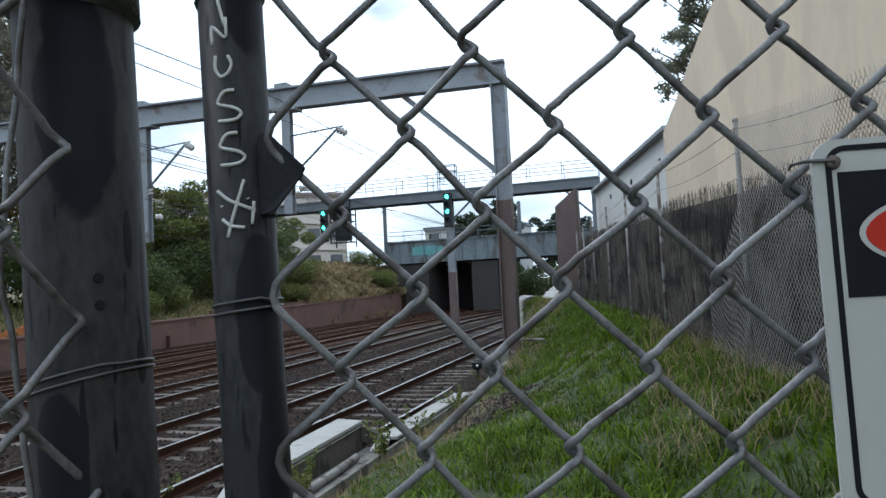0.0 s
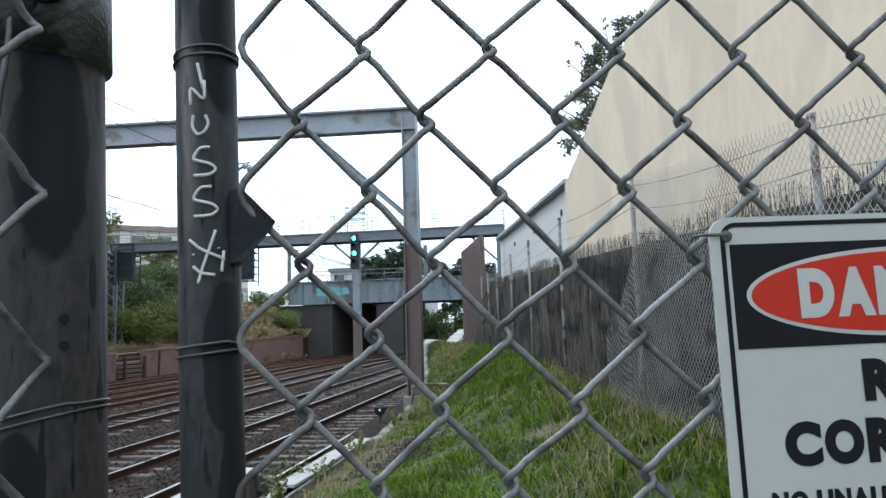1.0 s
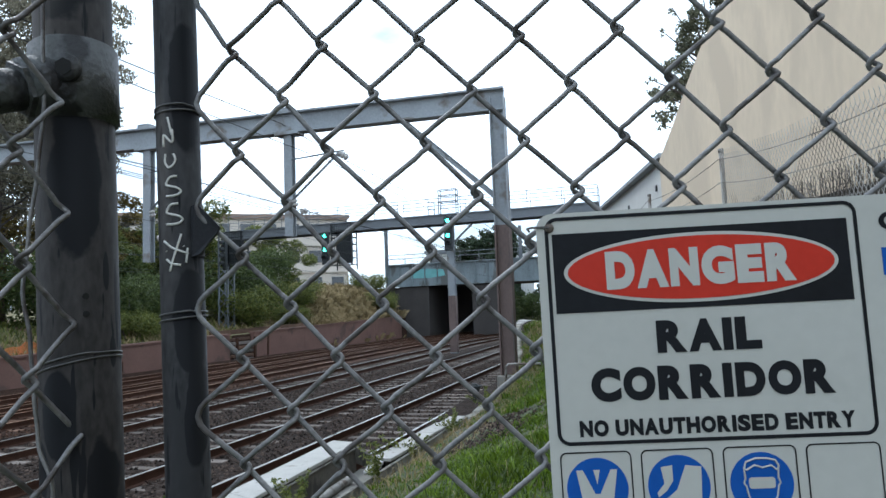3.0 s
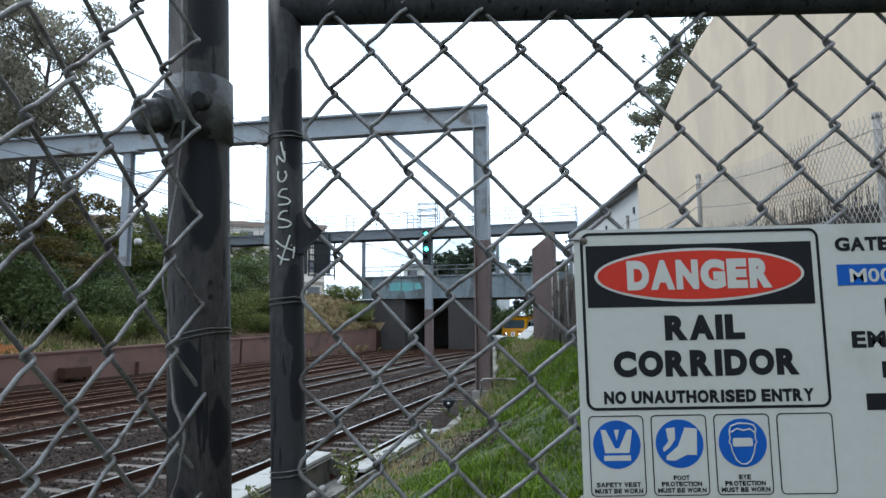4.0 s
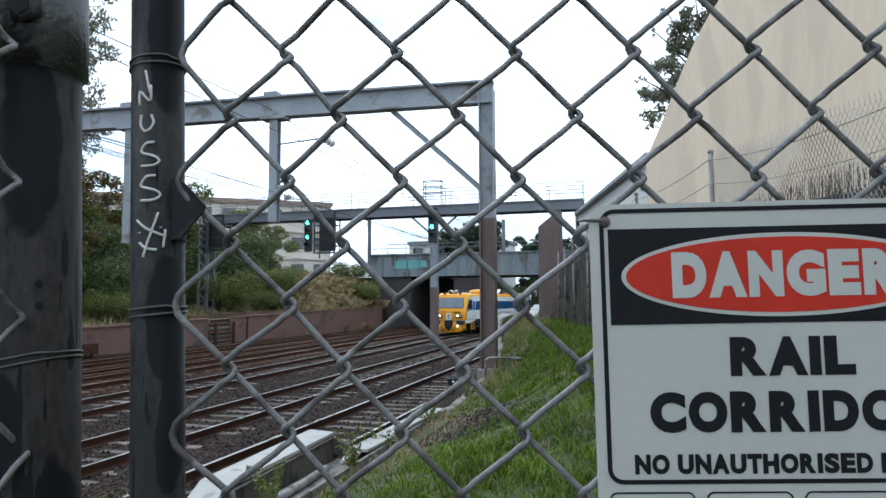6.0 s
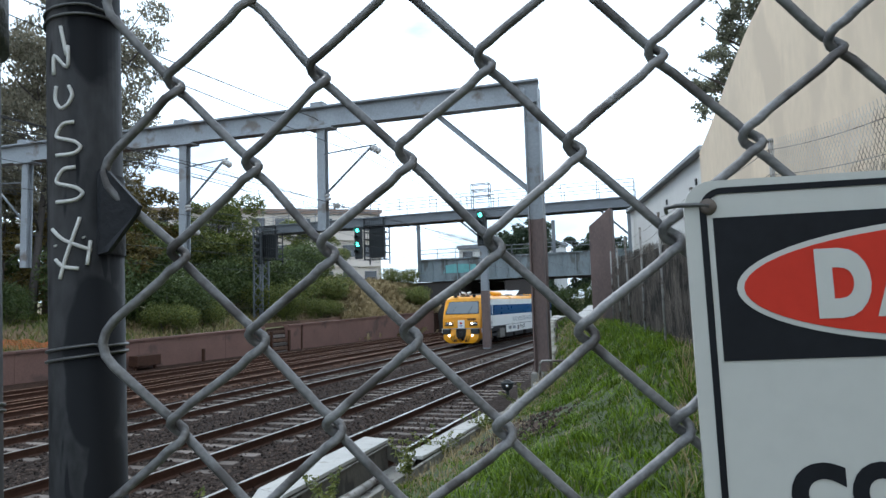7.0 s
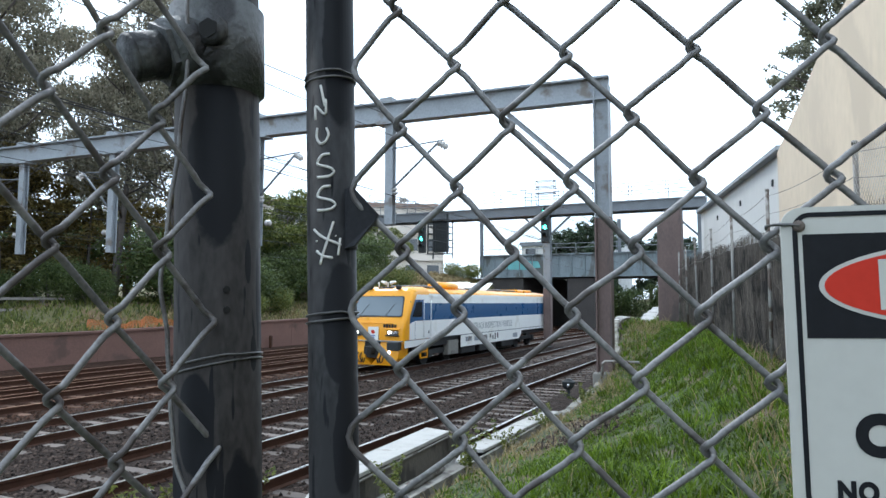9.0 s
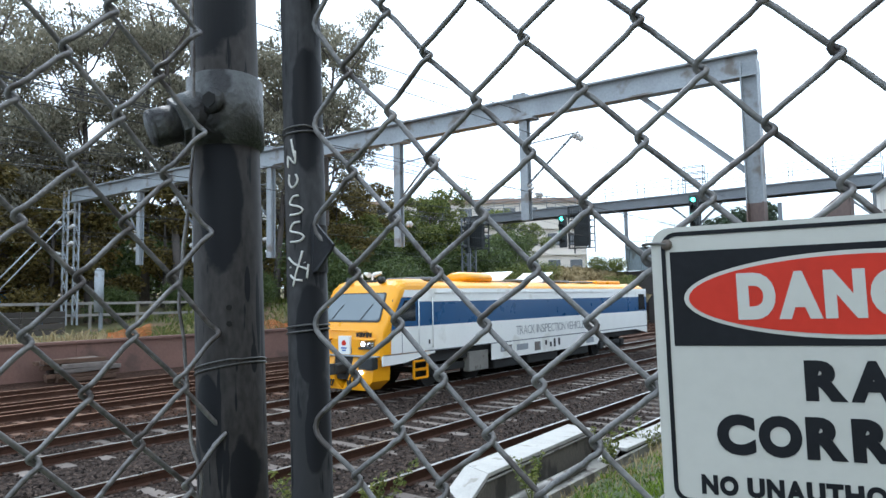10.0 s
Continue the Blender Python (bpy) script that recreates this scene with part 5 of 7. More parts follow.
def build_boundary_fence():
    f = thing("boundary_fence", Matrix(), "old galvanised chain-link fence with barbed wire and leaning posts", "fence")
    rnd = random.Random(5)
    tops = []
    for k in range(-2, 7):
        y = 6.35 + 2.95 * k
        x, g = fence_line(y)
        dx = 0.05 * rnd.uniform(-1, 0.3)
        zt = fence_top(y)
        bm = bmesh.new()
        rod(bm, (x, y, g - 0.2), (x + dx, y, zt), 0.024, 12)
        rod(bm, (x + dx, y, zt - 0.01), (x + dx, y, zt + 0.025), 0.028, 12)
        part("post", bm, M_FPOST, f, "", True)
        tops.append((x + dx, y, zt - 0.02))
    for drop in (0.06, 0.3, 0.55):
        for a, b in zip(tops[:-1], tops[1:]):
            v, q = tube_data(sag((a[0] - 0.03, a[1], a[2] - drop), (b[0] - 0.03, b[1], b[2] - drop), 0.06, 12), 0.004, 4)
            raw("barbed_wire", v, q, M_FPOST, f)
    v, q = [], []
    y0, step = 0.6, 0.0255
    j = 0
    while y0 + j * step < 7.3:
        ya, yb = y0 + j * step, y0 + (j + 1) * step
        xa, g = fence_line(ya)
        z1 = fence_top(ya) - 0.05 + 0.02 * math.sin(ya * 2.1) if ya < 6.32 else 2.15 - 0.9 * (ya - 6.32) + 0.05 * math.sin(ya * 9)
        nz = int((z1 - g) / 0.037)
        pts = []
        for k in range(nz + 1):
            yy = ya if (k + j) % 2 == 0 else yb
            pts.append((xa - 0.035 + 0.012 * math.sin(yy * 1.3 + k * 0.05) + 0.008 * math.sin(yy * 4.1 + k * 0.17), yy, z1 - k * 0.037))
        pts.insert(0, (pts[0][0], pts[0][1] + 0.012, z1 + 0.05))
        pv, pf = tube_data(pts, 0.0023, 3)
        q += [tuple(i + len(v) for i in t) for t in pf]
        v += pv
        j += 1
    m = raw("fence_mesh", v, q, M_FMESH, f, "rusted chain-link mesh with twisted top barbs")
    m["kind"] = "stuff"


build_boundary_fence()


def brush_top(y):
    return 2.40 + 0.032 * max(0.0, y - 3.5)


def build_brush_fence():
    b = thing("brushwood_fence", Matrix(), "dark ragged brushwood screen standing behind the wire fence", "fence")
    rnd = random.Random(6)
    v, q = [], []
    y = -2.0
    while y < 25:
        x, g = fence_line(y)
        for _ in range(6):
            top = brush_top(y) + 0.04 * rnd.uniform(-1, 1) + 0.03 * math.sin(y * 1.7) - (0.3 * rnd.random() if rnd.random() < 0.3 else 0)
            if rnd.random() < 0.65:
                # broken pieces packed in between the full-length twigs
                top = g + (top - g) * (0.15 + 0.85 * rnd.random())
                low = max(g - 0.05, top - rnd.uniform(0.25, 0.8))
            else:
                low = g - 0.05
            r = rnd.uniform(0.003, 0.007) * (1 if y < 8 else 0.85)
            xx = x + 0.2 + rnd.uniform(-0.05, 0.05) - 0.03 * math.sin(y * 2.3)
            dy, dx = rnd.gauss(0, 0.16), rnd.uniform(-0.07, 0.07)
            bend = rnd.uniform(-0.05, 0.05)
            pv, pf = tube_data([(xx, y, low), (xx + dx, y + dy * 0.6 + bend, low + (top - low) * 0.55), (xx + dx * 0.4, y + dy, top)], [r, r, r * 0.4], 3)
            q += [tuple(i + len(v) for i in t) for t in pf]
            v += pv
        y += 0.02
    o = raw("brushwood", v, q, M_BRUSH, b, "packed dark twigs")
    o["kind"] = "stuff"
    # flat dark sheet behind the twigs stands in for the shade in their gaps
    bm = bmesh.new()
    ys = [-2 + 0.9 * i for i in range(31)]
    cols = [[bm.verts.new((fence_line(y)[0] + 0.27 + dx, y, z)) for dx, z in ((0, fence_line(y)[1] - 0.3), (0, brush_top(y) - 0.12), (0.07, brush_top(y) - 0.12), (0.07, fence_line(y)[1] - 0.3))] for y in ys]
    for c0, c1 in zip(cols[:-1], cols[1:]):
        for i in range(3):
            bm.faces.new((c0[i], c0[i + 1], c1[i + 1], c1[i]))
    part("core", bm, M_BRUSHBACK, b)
    for f in (0.3, 0.62):
        pts = []
        for i in range(62):
            y = -2 + 0.44 * i
            x, g = fence_line(y)
            pts.append((x + 0.115 + 0.012 * math.sin(i * 1.9), y, g + (brush_top(y) - g) * f + 0.012 * math.sin(i * 0.8)))
        tube("binding_wire", pts, 0.0018, M_RAIL, b, 4)


build_brush_fence()


# ---- trackside concrete ----
def build_troughing():
    t = thing("cable_trough", TF, "concrete cable trough beside the track, its pale lids partly missing", "cable trough")
    for c, s, mt in (((9.335, -2.95, -0.77), (0.05, 10.1, 0.37), M_CONC_D), ((9.02, 0.2, -0.77), (0.05, 3.8, 0.34), M_CONC_D), ((8.95, -4.6, -0.85), (0.7, 6.4, 0.08), M_CONC_D)):
        bm = bmesh.new()
        box(bm, c, s, bevel=0.006)
        part("channel_wall" if s[0] < 0.1 else "channel_floor", bm, mt, t)
    lid = bpy.data.meshes.new("lid")
    bm = bmesh.new()
    box(bm, (0, 0, 0), (0.30, 0.98, 0.05), bevel=0.008)
    bm.to_mesh(lid)
    bm.free()
    lid.materials.append(M_CONC)
    rnd = random.Random(8)
    for k in range(4):
        ob = new("lid", lid)
        ob.parent = t
        ob.matrix_basis = pose(9.17 + rnd.uniform(-0.015, 0.015), -1.42 + k * 1.0, -0.565 + rnd.uniform(0, 0.015) - (0.03 if k == 3 else 0), rnd.uniform(-1, 1), rnd.uniform(-1.5, 1.5), rnd.uniform(-1.2, 1.2))
    bm = bmesh.new()
    box(bm, (0, 0, 0), (0.2, 0.42, 0.05), pose(9.13, -2.12, -0.6, 7, -4, 9), 0.012)
    part("lid", bm, M_CONC, t, "broken end of a pale lid")
    duct = tube("duct_pipe", [(8.9, -6.2, -0.77), (8.86, -4.4, -0.76), (8.84, -3.0, -0.755), (8.8, -2.2, -0.75)], 0.055, M_FPOST, None, 12, m=TF)
    tagged(duct, "pale grey duct pipe lying in the open trough", "pipe")
    # the raised pit beside it
    p = thing("cable_pit", TF @ pose(8.36, -3.0, 0, 0, 0, 2.3), "raised concrete cable pit with a long pale lid that bends down", "cable pit")
    def prism(name, pts, d, mat, label=""):
        bm = bmesh.new()
        a = [bm.verts.new(q) for q in pts]
        b = [bm.verts.new(Vector(q) + Vector(d)) for q in pts]
        bm.faces.new(a)
        bm.faces.new(b[::-1])
        for i in range(len(a)):
            k = (i + 1) % len(a)
            bm.faces.new((a[k], a[i], b[i], b[k]))
        bmesh.ops.recalc_face_normals(bm, faces=bm.faces)
        bmesh.ops.bevel(bm, geom=bm.edges[:], offset=0.006, segments=1, affect="EDGES")
        return part(name, bm, mat, p, label)
    prism("pit_lid", [(-0.2, -1.15, -0.43), (0.235, -1.35, -0.43), (0.235, 1.64, -0.425), (-0.2, 1.74, -0.42)], (0, 0, -0.05), M_CONC, "pale worn concrete lid")
    prism("pit_lid", [(-0.2, -2.0, -0.86), (0.235, -2.15, -0.86), (0.235, -1.356, -0.432), (-0.2, -1.156, -0.432)], (0, 0.02, -0.05), M_CONC, "pale lid that slopes to the ground")
    for x in (-0.17, 0.175):
        prism("pit_wall", [(x, -1.3, -0.5), (x, -2.1, -0.93), (x, -2.1, -1.0), (x, 1.62, -1.0), (x, 1.62, -0.475)], (0.055, 0, 0), M_PITWALL, "dark stained grey concrete side")
    prism("lid_seat", [(0.234, -1.4, -0.5), (0.234, 1.6, -0.49), (0.234, 1.6, -0.515), (0.234, -1.4, -0.525)], (0.022, 0, 0), M_CONC_D)
    prism("end_wall", [(0.235, 1.56, -0.475), (0.8, 1.2, -0.62), (0.8, 1.2, -1.0), (0.55, 1.36, -1.0), (0.5, 1.39, -0.74), (0.235, 1.56, -0.72)], (0.03, 0.06, 0), M_PITWALL, "dark stained grey concrete end")
    e = thing("stone_edging", TF, "pale broken concrete edging along the top of the bank", "edging")
    for k in range(-6, 26):
        s = 6.6 + 0.62 * k
        o = 9.45 - 0.2 * (1 - smooth01(6, 7.5, s)) - 0.7 * smooth01(6.8, 11, s) + rnd.uniform(-0.05, 0.05)
        bm = bmesh.new()
        box(bm, (0, 0, 0), (rnd.uniform(0.22, 0.36) + 0.45 * smooth01(11, 15, s), 0.6, 0.24), bevel=0.04)
        slope = math.degrees(math.atan2(ground_z(o + 0.15, s + 0.5) - ground_z(o + 0.15, s - 0.5), 1))
        part("edging_block", bm, M_EDGING if s < 11 else M_CONC, e, m=pose(o, s, ground_z(o + 0.15, s) - 0.1, slope + rnd.uniform(-4, 4), rnd.uniform(-5, 5), rnd.uniform(-8, 8)))
    # buckled pipe and shunt signal by the portal's foot
    h = tube("bent_pipe", [(9.42, 5.6, -0.4), (9.43, 5.6, 0.06), (9.5, 5.6, 0.12), (10.3, 5.55, 0.13), (10.4, 5.55, 0.08), (10.43, 5.55, -0.35)], 0.03, M_FPOST, None, 8, m=TF)
    tagged(h, "bent grey pipe hoop standing in the grass", "pipe")
    gs = thing("ground_signal", TF @ pose(8.75, 5.0, -0.62), "small black ground signal on a short stand beside the track", "ground signal")
    bm = bmesh.new()
    rod(bm, (0, 0, -0.4), (0, 0, 0.1), 0.04, 10)
    part("stand", bm, M_BLACK, gs)
    bm = bmesh.new()
    rod(bm, (0, 0.06, 0.22), (0, -0.08, 0.22), 0.13, 20)
    box(bm, (0.02, -0.02, 0.27), (0.3, 0.2, 0.05), bevel=0.01)
    part("head", bm, M_BLACK, gs, "", True)
    bm = bmesh.new()
    rod(bm, (0.02, -0.08, 0.2), (0.02, -0.12, 0.2), 0.04, 14)
    part("lens", bm, M_LENS_OFF, gs, "", True)


build_troughing()


# ---- the inspection vehicle ----
def skin(name, rings, material, parent, label="", smooth=False, caps=True):
    """A shell lofted through rings of equal count."""
    bm = bmesh.new()
    vs = [[bm.verts.new(p) for p in r] for r in rings]
    k = len(rings[0])
    for a, b in zip(vs[:-1], vs[1:]):
        for i in range(k):
            bm.faces.new((a[i], a[(i + 1) % k], b[(i + 1) % k], b[i]))
    if caps:
        bm.faces.new(vs[0][::-1])
        bm.faces.new(vs[-1])
    bmesh.ops.recalc_face_normals(bm, faces=bm.faces)
    return part(name, bm, material, parent, label, smooth)


def slab(name, pts, out, material, parent, label=""):
    """A thin panel: a polygon thickened along out."""
    bm = bmesh.new()
    f = [bm.verts.new(p) for p in pts]
    b = [bm.verts.new(Vector(p) + Vector(out)) for p in pts]
    bm.faces.new(f)
    bm.faces.new(b[::-1])
    n = len(f)
    for i in range(n):
        bm.faces.new((f[i], b[i], b[(i + 1) % n], f[(i + 1) % n]))
    bmesh.ops.recalc_face_normals(bm, faces=bm.faces)
    return part(name, bm, material, parent, label)


WHEELS = []


def build_vehicle():
    L = 18.6
    v = thing("inspection_vehicle", TF @ pose(0, 1.85, RAIL_Z), "yellow-fronted white and blue track inspection rail vehicle", "rail vehicle")
    hw = 1.3
    # cab shell: a raked nose
    st = [(0.0, 1.12, 0.98, 1.46), (0.03, 1.2, 0.96, 1.66), (0.10, 1.26, 0.95, 1.84), (0.26, 1.29, 0.95, 2.12), (0.42, 1.3, 0.95, 2.40), (0.58, 1.3, 0.95, 2.67), (0.72, 1.3, 0.95, 2.90), (0.86, 1.3, 0.95, 3.0), (1.1, 1.3, 0.95, 3.06), (1.95, 1.3, 0.95, 3.07)]
    half = ((1.0, None), (1.0, 0.30), (0.985, 0.19), (0.94, 0.10), (0.87, 0.04), (0.76, 0.0))
    rings = [[(-w * a, y, z0 if d is None else z1 - d) for a, d in half] + [(w * a, y, z0 if d is None else z1 - d) for a, d in half[::-1]] for y, w, z0, z1 in st]
    cab = skin("cab", rings, M_YEL, v, "yellow raked driving cab")
    # body: lower white, blue band, upper white, yellow roof
    y0, y1 = 1.95, L
    for name, z0, z1, mat, lab, w in (("side_panel", 1.085, 1.77, M_TWHITE, "white lower body panel", hw), ("blue_band", 1.77, 2.43, M_TBLUE, "dark blue stripe along the body", hw - 0.004), ("side_panel", 2.43, 2.80, M_TWHITE, "white upper body panel", hw)):
        bm = bmesh.new()
        box(bm, (0, (y0 + y1) / 2, (z0 + z1) / 2), (2 * w, y1 - y0, z1 - z0))
        part(name, bm, mat, v, lab)
    rr = [[(-hw, y, 2.80), (-hw * 0.97, y, 2.88), (-hw * 0.82, y, 2.98), (-hw * 0.4, y, 3.05), (hw * 0.4, y, 3.05), (hw * 0.82, y, 2.98), (hw * 0.97, y, 2.88), (hw, y, 2.80)] for y in (y0, y1 - 0.5, y1 - 0.02)]
    rr[2] = [(x * 0.95, y, z - (0.12 if z > 2.85 else 0)) for x, y, z in rr[2]]
    skin("roof", rr, M_YEL, v, "yellow roof")
    bm = bmesh.new()
    for e in (-1, 1):
        box(bm, (e * (hw + 0.012), (y0 + y1) / 2 + 0.1, 2.69), (0.03, y1 - y0 - 0.3, 0.035))
    part("gutter", bm, M_TWHITE, v)
    for e in (-1, 1):
        # the blue and white sides sweep forward to the raked yellow corner, with the crew window, door and steps
        x = e * (hw + 0.006)
        out = (-0.004 * e, 0, 0)
        slab("blue_sweep", [(x, 0.36, 1.66), (x, 0.42, 1.98), (x, 0.80, 2.56), (x, 1.96, 2.56), (x, 1.96, 1.775), (x, 0.8, 1.775), (x, 0.55, 1.72)], out, M_TBLUE, v)
        slab("white_sweep", [(x, 0.36, 1.085), (x, 0.36, 1.655), (x, 0.55, 1.715), (x, 0.8, 1.77), (x, 1.96, 1.77), (x, 1.96, 1.085)], out, M_TWHITE, v)
        slab("white_sweep", [(x, 0.83, 2.565), (x, 0.93, 2.76), (x, 1.96, 2.76), (x, 1.96, 2.565)], out, M_TWHITE, v)
        xx = x + 0.004 * e
        slab("crew_window", [(xx, 0.56, 1.92), (xx, 0.90, 2.48), (xx, 1.36, 2.48), (xx, 1.36, 1.92)], (0.004 * e, 0, 0), M_WINDOW, v, "dark cab side window")
        for yy in (1.46, 2.07):
            bm = bmesh.new()
            rod(bm, (e * (hw + 0.045), yy, 1.15), (e * (hw + 0.045), yy, 2.55), 0.016, 8)
            for z in (1.18, 2.52):
                rod(bm, (e * hw, yy, z), (e * (hw + 0.045), yy, z), 0.012, 6)
            part("grab_rail", bm, M_TWHITE, v, "white door handrail", True)
        slab("crew_door", [(xx, 1.52, 1.12), (xx, 2.02, 1.12), (xx, 2.02, 2.62), (xx, 1.52, 2.62)], (0.004 * e, 0, 0), M_TBLUE, v, "blue and white crew door")
        xd = xx + 0.008 * e
        slab("door_panel", [(xd, 1.52, 1.12), (xd, 2.02, 1.12), (xd, 2.02, 1.77), (xd, 1.52, 1.77)], out, M_TWHITE, v)
        slab("door_panel", [(xd, 1.52, 2.44), (xd, 2.02, 2.44), (xd, 2.02, 2.62), (xd, 1.52, 2.62)], out, M_TWHITE, v)
        slab("door_latch", [(xd, 1.9, 1.26), (xd, 1.97, 1.26), (xd, 1.97, 1.38), (xd, 1.9, 1.38)], (0.006 * e, 0, 0), M_UNDER, v)
        slab("panel_seam", [(xx, 0.78, 1.1), (xx, 0.80, 1.1), (xx, 0.80, 1.76), (xx, 0.78, 1.76)], (0.003 * e, 0, 0), M_STEEL_D, v)
        slab("body_seam", [(x, 0.1, 1.055), (x, L - 0.1, 1.055), (x, L - 0.1, 1.08), (x, 0.1, 1.08)], (-0.03 * e, 0, 0), M_STEEL_D, v, "thin dark seam under the body")
        for z in (0.36, 0.60):
            for a0, a1 in (((1.3, z), (1.88, z)), ((1.3, z + 0.22), (1.88, z + 0.22)), ((1.3, z), (1.3, z + 0.22)), ((1.88, z), (1.88, z + 0.22))):
                bm = bmesh.new()
                beam(bm, (e * 1.27, a0[0], a0[1]), (e * 1.27, a1[0], a1[1]), 0.05, 0.05)
                part("step", bm, M_YEL, v, "yellow boarding step")
        for yy, w, z, h in ((5.6, 0.7, 0.86, 0.2), (6.6, 0.75, 0.84, 0.2), (7.8, 0.42, 0.80, 0.30), (8.55, 0.14, 0.88, 0.17), (8.9, 0.14, 0.80, 0.17), (9.2, 0.14, 0.84, 0.3), (9.55, 0.14, 0.86, 0.26), (11.9, 0.7, 0.76, 0.22)):
            slab("vent", [(xx, yy, z - h / 2), (xx, yy + w, z - h / 2), (xx, yy + w, z + h / 2), (xx, yy, z + h / 2)], (0.004 * e, 0, 0), M_UNDER if w < 0.3 else M_STEEL, v)
        slab("skirt_panel", [(x, 5.1, 0.55), (x, 12.9, 0.55), (x, 13.3, 0.8), (x, 13.3, 1.05), (x, 5.1, 1.05)], (-0.03 * e, 0, 0), M_TWHITE, v, "white skirt panel")
        slab("skirt_panel", [(x, 0.02, 0.80), (x, 0.9, 0.82), (x, 1.6, 0.93), (x, 2.2, 1.0), (x, 2.2, 1.05), (x, 0.02, 1.05)], (-0.03 * e, 0, 0), M_TWHITE, v, "white skirt panel")
        slab("skirt_panel", [(x, 13.3, 0.96), (x, 17.2, 0.96), (x, L - 0.05, 0.74), (x, L - 0.05, 1.05), (x, 13.3, 1.05)], (-0.03 * e, 0, 0), M_TWHITE, v, "white skirt panel")
        slab("rear_window", [(xx, L - 1.0, 1.84), (xx, L - 0.2, 1.84), (xx, L - 0.3, 2.56), (xx, L - 1.0, 2.56)], (0.004 * e, 0, 0), M_WINDOW, v)
        bm = bmesh.new()
        box(bm, (e * 1.1, 4.5, 0.58), (0.24, 1.05, 0.6), bevel=0.02)
        part("equipment_case", bm, M_CONC_D, v, "grimy case under the body")
    lettering("TRACK INSPECTION VEHICLE", 9.2, 1.26, 0.29, 5.2, -(hw + 0.01), M_FAINT, v, "lettering", 0.0, m=pose(0, 0, 0, 0, 0, 90))
    # the face
    n = Vector((0, -0.86, 0.5))

    def ws(x, t, lift):
        """A point on the raked front: t from the windscreen's foot to the roof."""
        return tuple(Vector((x, 0.10 + 0.62 * t, 1.84 + 1.06 * t)) + n * lift)

    def screen(name, w0, w1, t0, t1, lift, thick, material, label=""):
        bm = bmesh.new()
        o = []
        for cx, ct, a0 in ((w1 - 0.09, t1 - 0.07, 0), (-(w1 - 0.09), t1 - 0.07, 90), (-(w0 - 0.09), t0 + 0.07, 180), (w0 - 0.09, t0 + 0.07, 270)):
            for i in range(5):
                an = radians(a0 + 22.5 * i)
                o.append(ws(cx + 0.09 * math.cos(an), ct + 0.07 * math.sin(an), lift))
        f = [bm.verts.new(q) for q in o]
        g = [bm.verts.new(Vector(q) + n * thick) for q in o]
        bm.faces.new(f)
        bm.faces.new(g[::-1])
        for i in range(len(f)):
            bm.faces.new((f[i], g[i], g[(i + 1) % len(f)], f[(i + 1) % len(f)]))
        bmesh.ops.recalc_face_normals(bm, faces=bm.faces)
        return part(name, bm, material, cab, label)
    screen("windscreen_frame", 1.10, 0.99, 0.07, 0.80, 0.004, 0.016, M_BLACK)
    screen("windscreen", 1.05, 0.945, 0.11, 0.765, 0.022, 0.006, M_SCREEN, "pale reflecting windscreen")
    for e in (-1, 1):
        bm = bmesh.new()
        rod(bm, ws(0.55 * e - 0.15, 0.10, 0.04), ws(0.55 * e + 0.1, 0.5, 0.04), 0.008, 6)
        part("wiper", bm, M_BLACK, cab)
        # sunk headlamp clusters under a brow, buffer blocks, marker lamps
        bm = bmesh.new()
        box(bm, (0.80 * e, -0.015, 1.36), (0.5, 0.1, 0.2), bevel=0.045)
        part("lamp_cluster", bm, M_LENS_OFF, cab, "chrome headlamp cluster")
        bm = bmesh.new()
        box(bm, (0.80 * e, -0.02, 1.475), (0.56, 0.14, 0.045), bevel=0.015)
        part("lamp_brow", bm, M_YEL, cab)
        bm = bmesh.new()
        box(bm, (0.80 * e, -0.02, 1.245), (0.56, 0.12, 0.05), bevel=0.015)
        part("lamp_brow", bm, M_BLACK, cab)
        bm = bmesh.new()
        rod(bm, (0.70 * e, -0.062, 1.36), (0.70 * e, -0.08, 1.36), 0.06, 16)
        part("lamp", bm, M_LENS_W, cab, "lit headlight", True)
        bm = bmesh.new()
        rod(bm, (0.92 * e, -0.062, 1.37), (0.92 * e, -0.075, 1.37), 0.05, 16)
        part("lamp", bm, M_LENS_OFF, cab, "unlit chrome headlight", True)
        bm = bmesh.new()
        rod(bm, (0.74 * e, -0.185, 0.64), (0.74 * e, -0.21, 0.64), 0.062, 16)
        part("lamp", bm, M_LENS_W, cab, "lit marker light", True)
        bm = bmesh.new()
        box(bm, (0.92 * e, -0.11, 0.87), (0.5, 0.26, 0.31), bevel=0.03)
        part("buffer_block", bm, M_BLACK, cab, "black rubber buffer block")
        bm = bmesh.new()
        rod(bm, (0.62 * e, 0.84, 3.04), (0.62 * e, 0.70, 3.04), 0.085, 14, 0.10)
        rod(bm, (0.62 * e, 0.698, 3.04), (0.62 * e, 0.69, 3.04), 0.075, 14)
        box(bm, (0.62 * e, 0.86, 2.96), (0.06, 0.16, 0.12))
        part("roof_lamp", bm, M_BLACK, cab, "", True)
        # mirror arm beside the windscreen
        bm = bmesh.new()
        rod(bm, (1.26 * e, 0.5, 2.5), (1.36 * e, 0.36, 2.46), 0.012, 6)
        part("mirror_arm", bm, M_BLACK, cab)
    bm = bmesh.new()
    box(bm, (0, -0.05, 1.045), (2.44, 0.2, 0.035), bevel=0.012)
    part("bumper_lip", bm, M_STEEL, cab, "pale lip across the nose")
    bm = bmesh.new()
    rod(bm, (-0.78, -0.02, 1.70), (0.78, -0.02, 1.70), 0.016, 8)
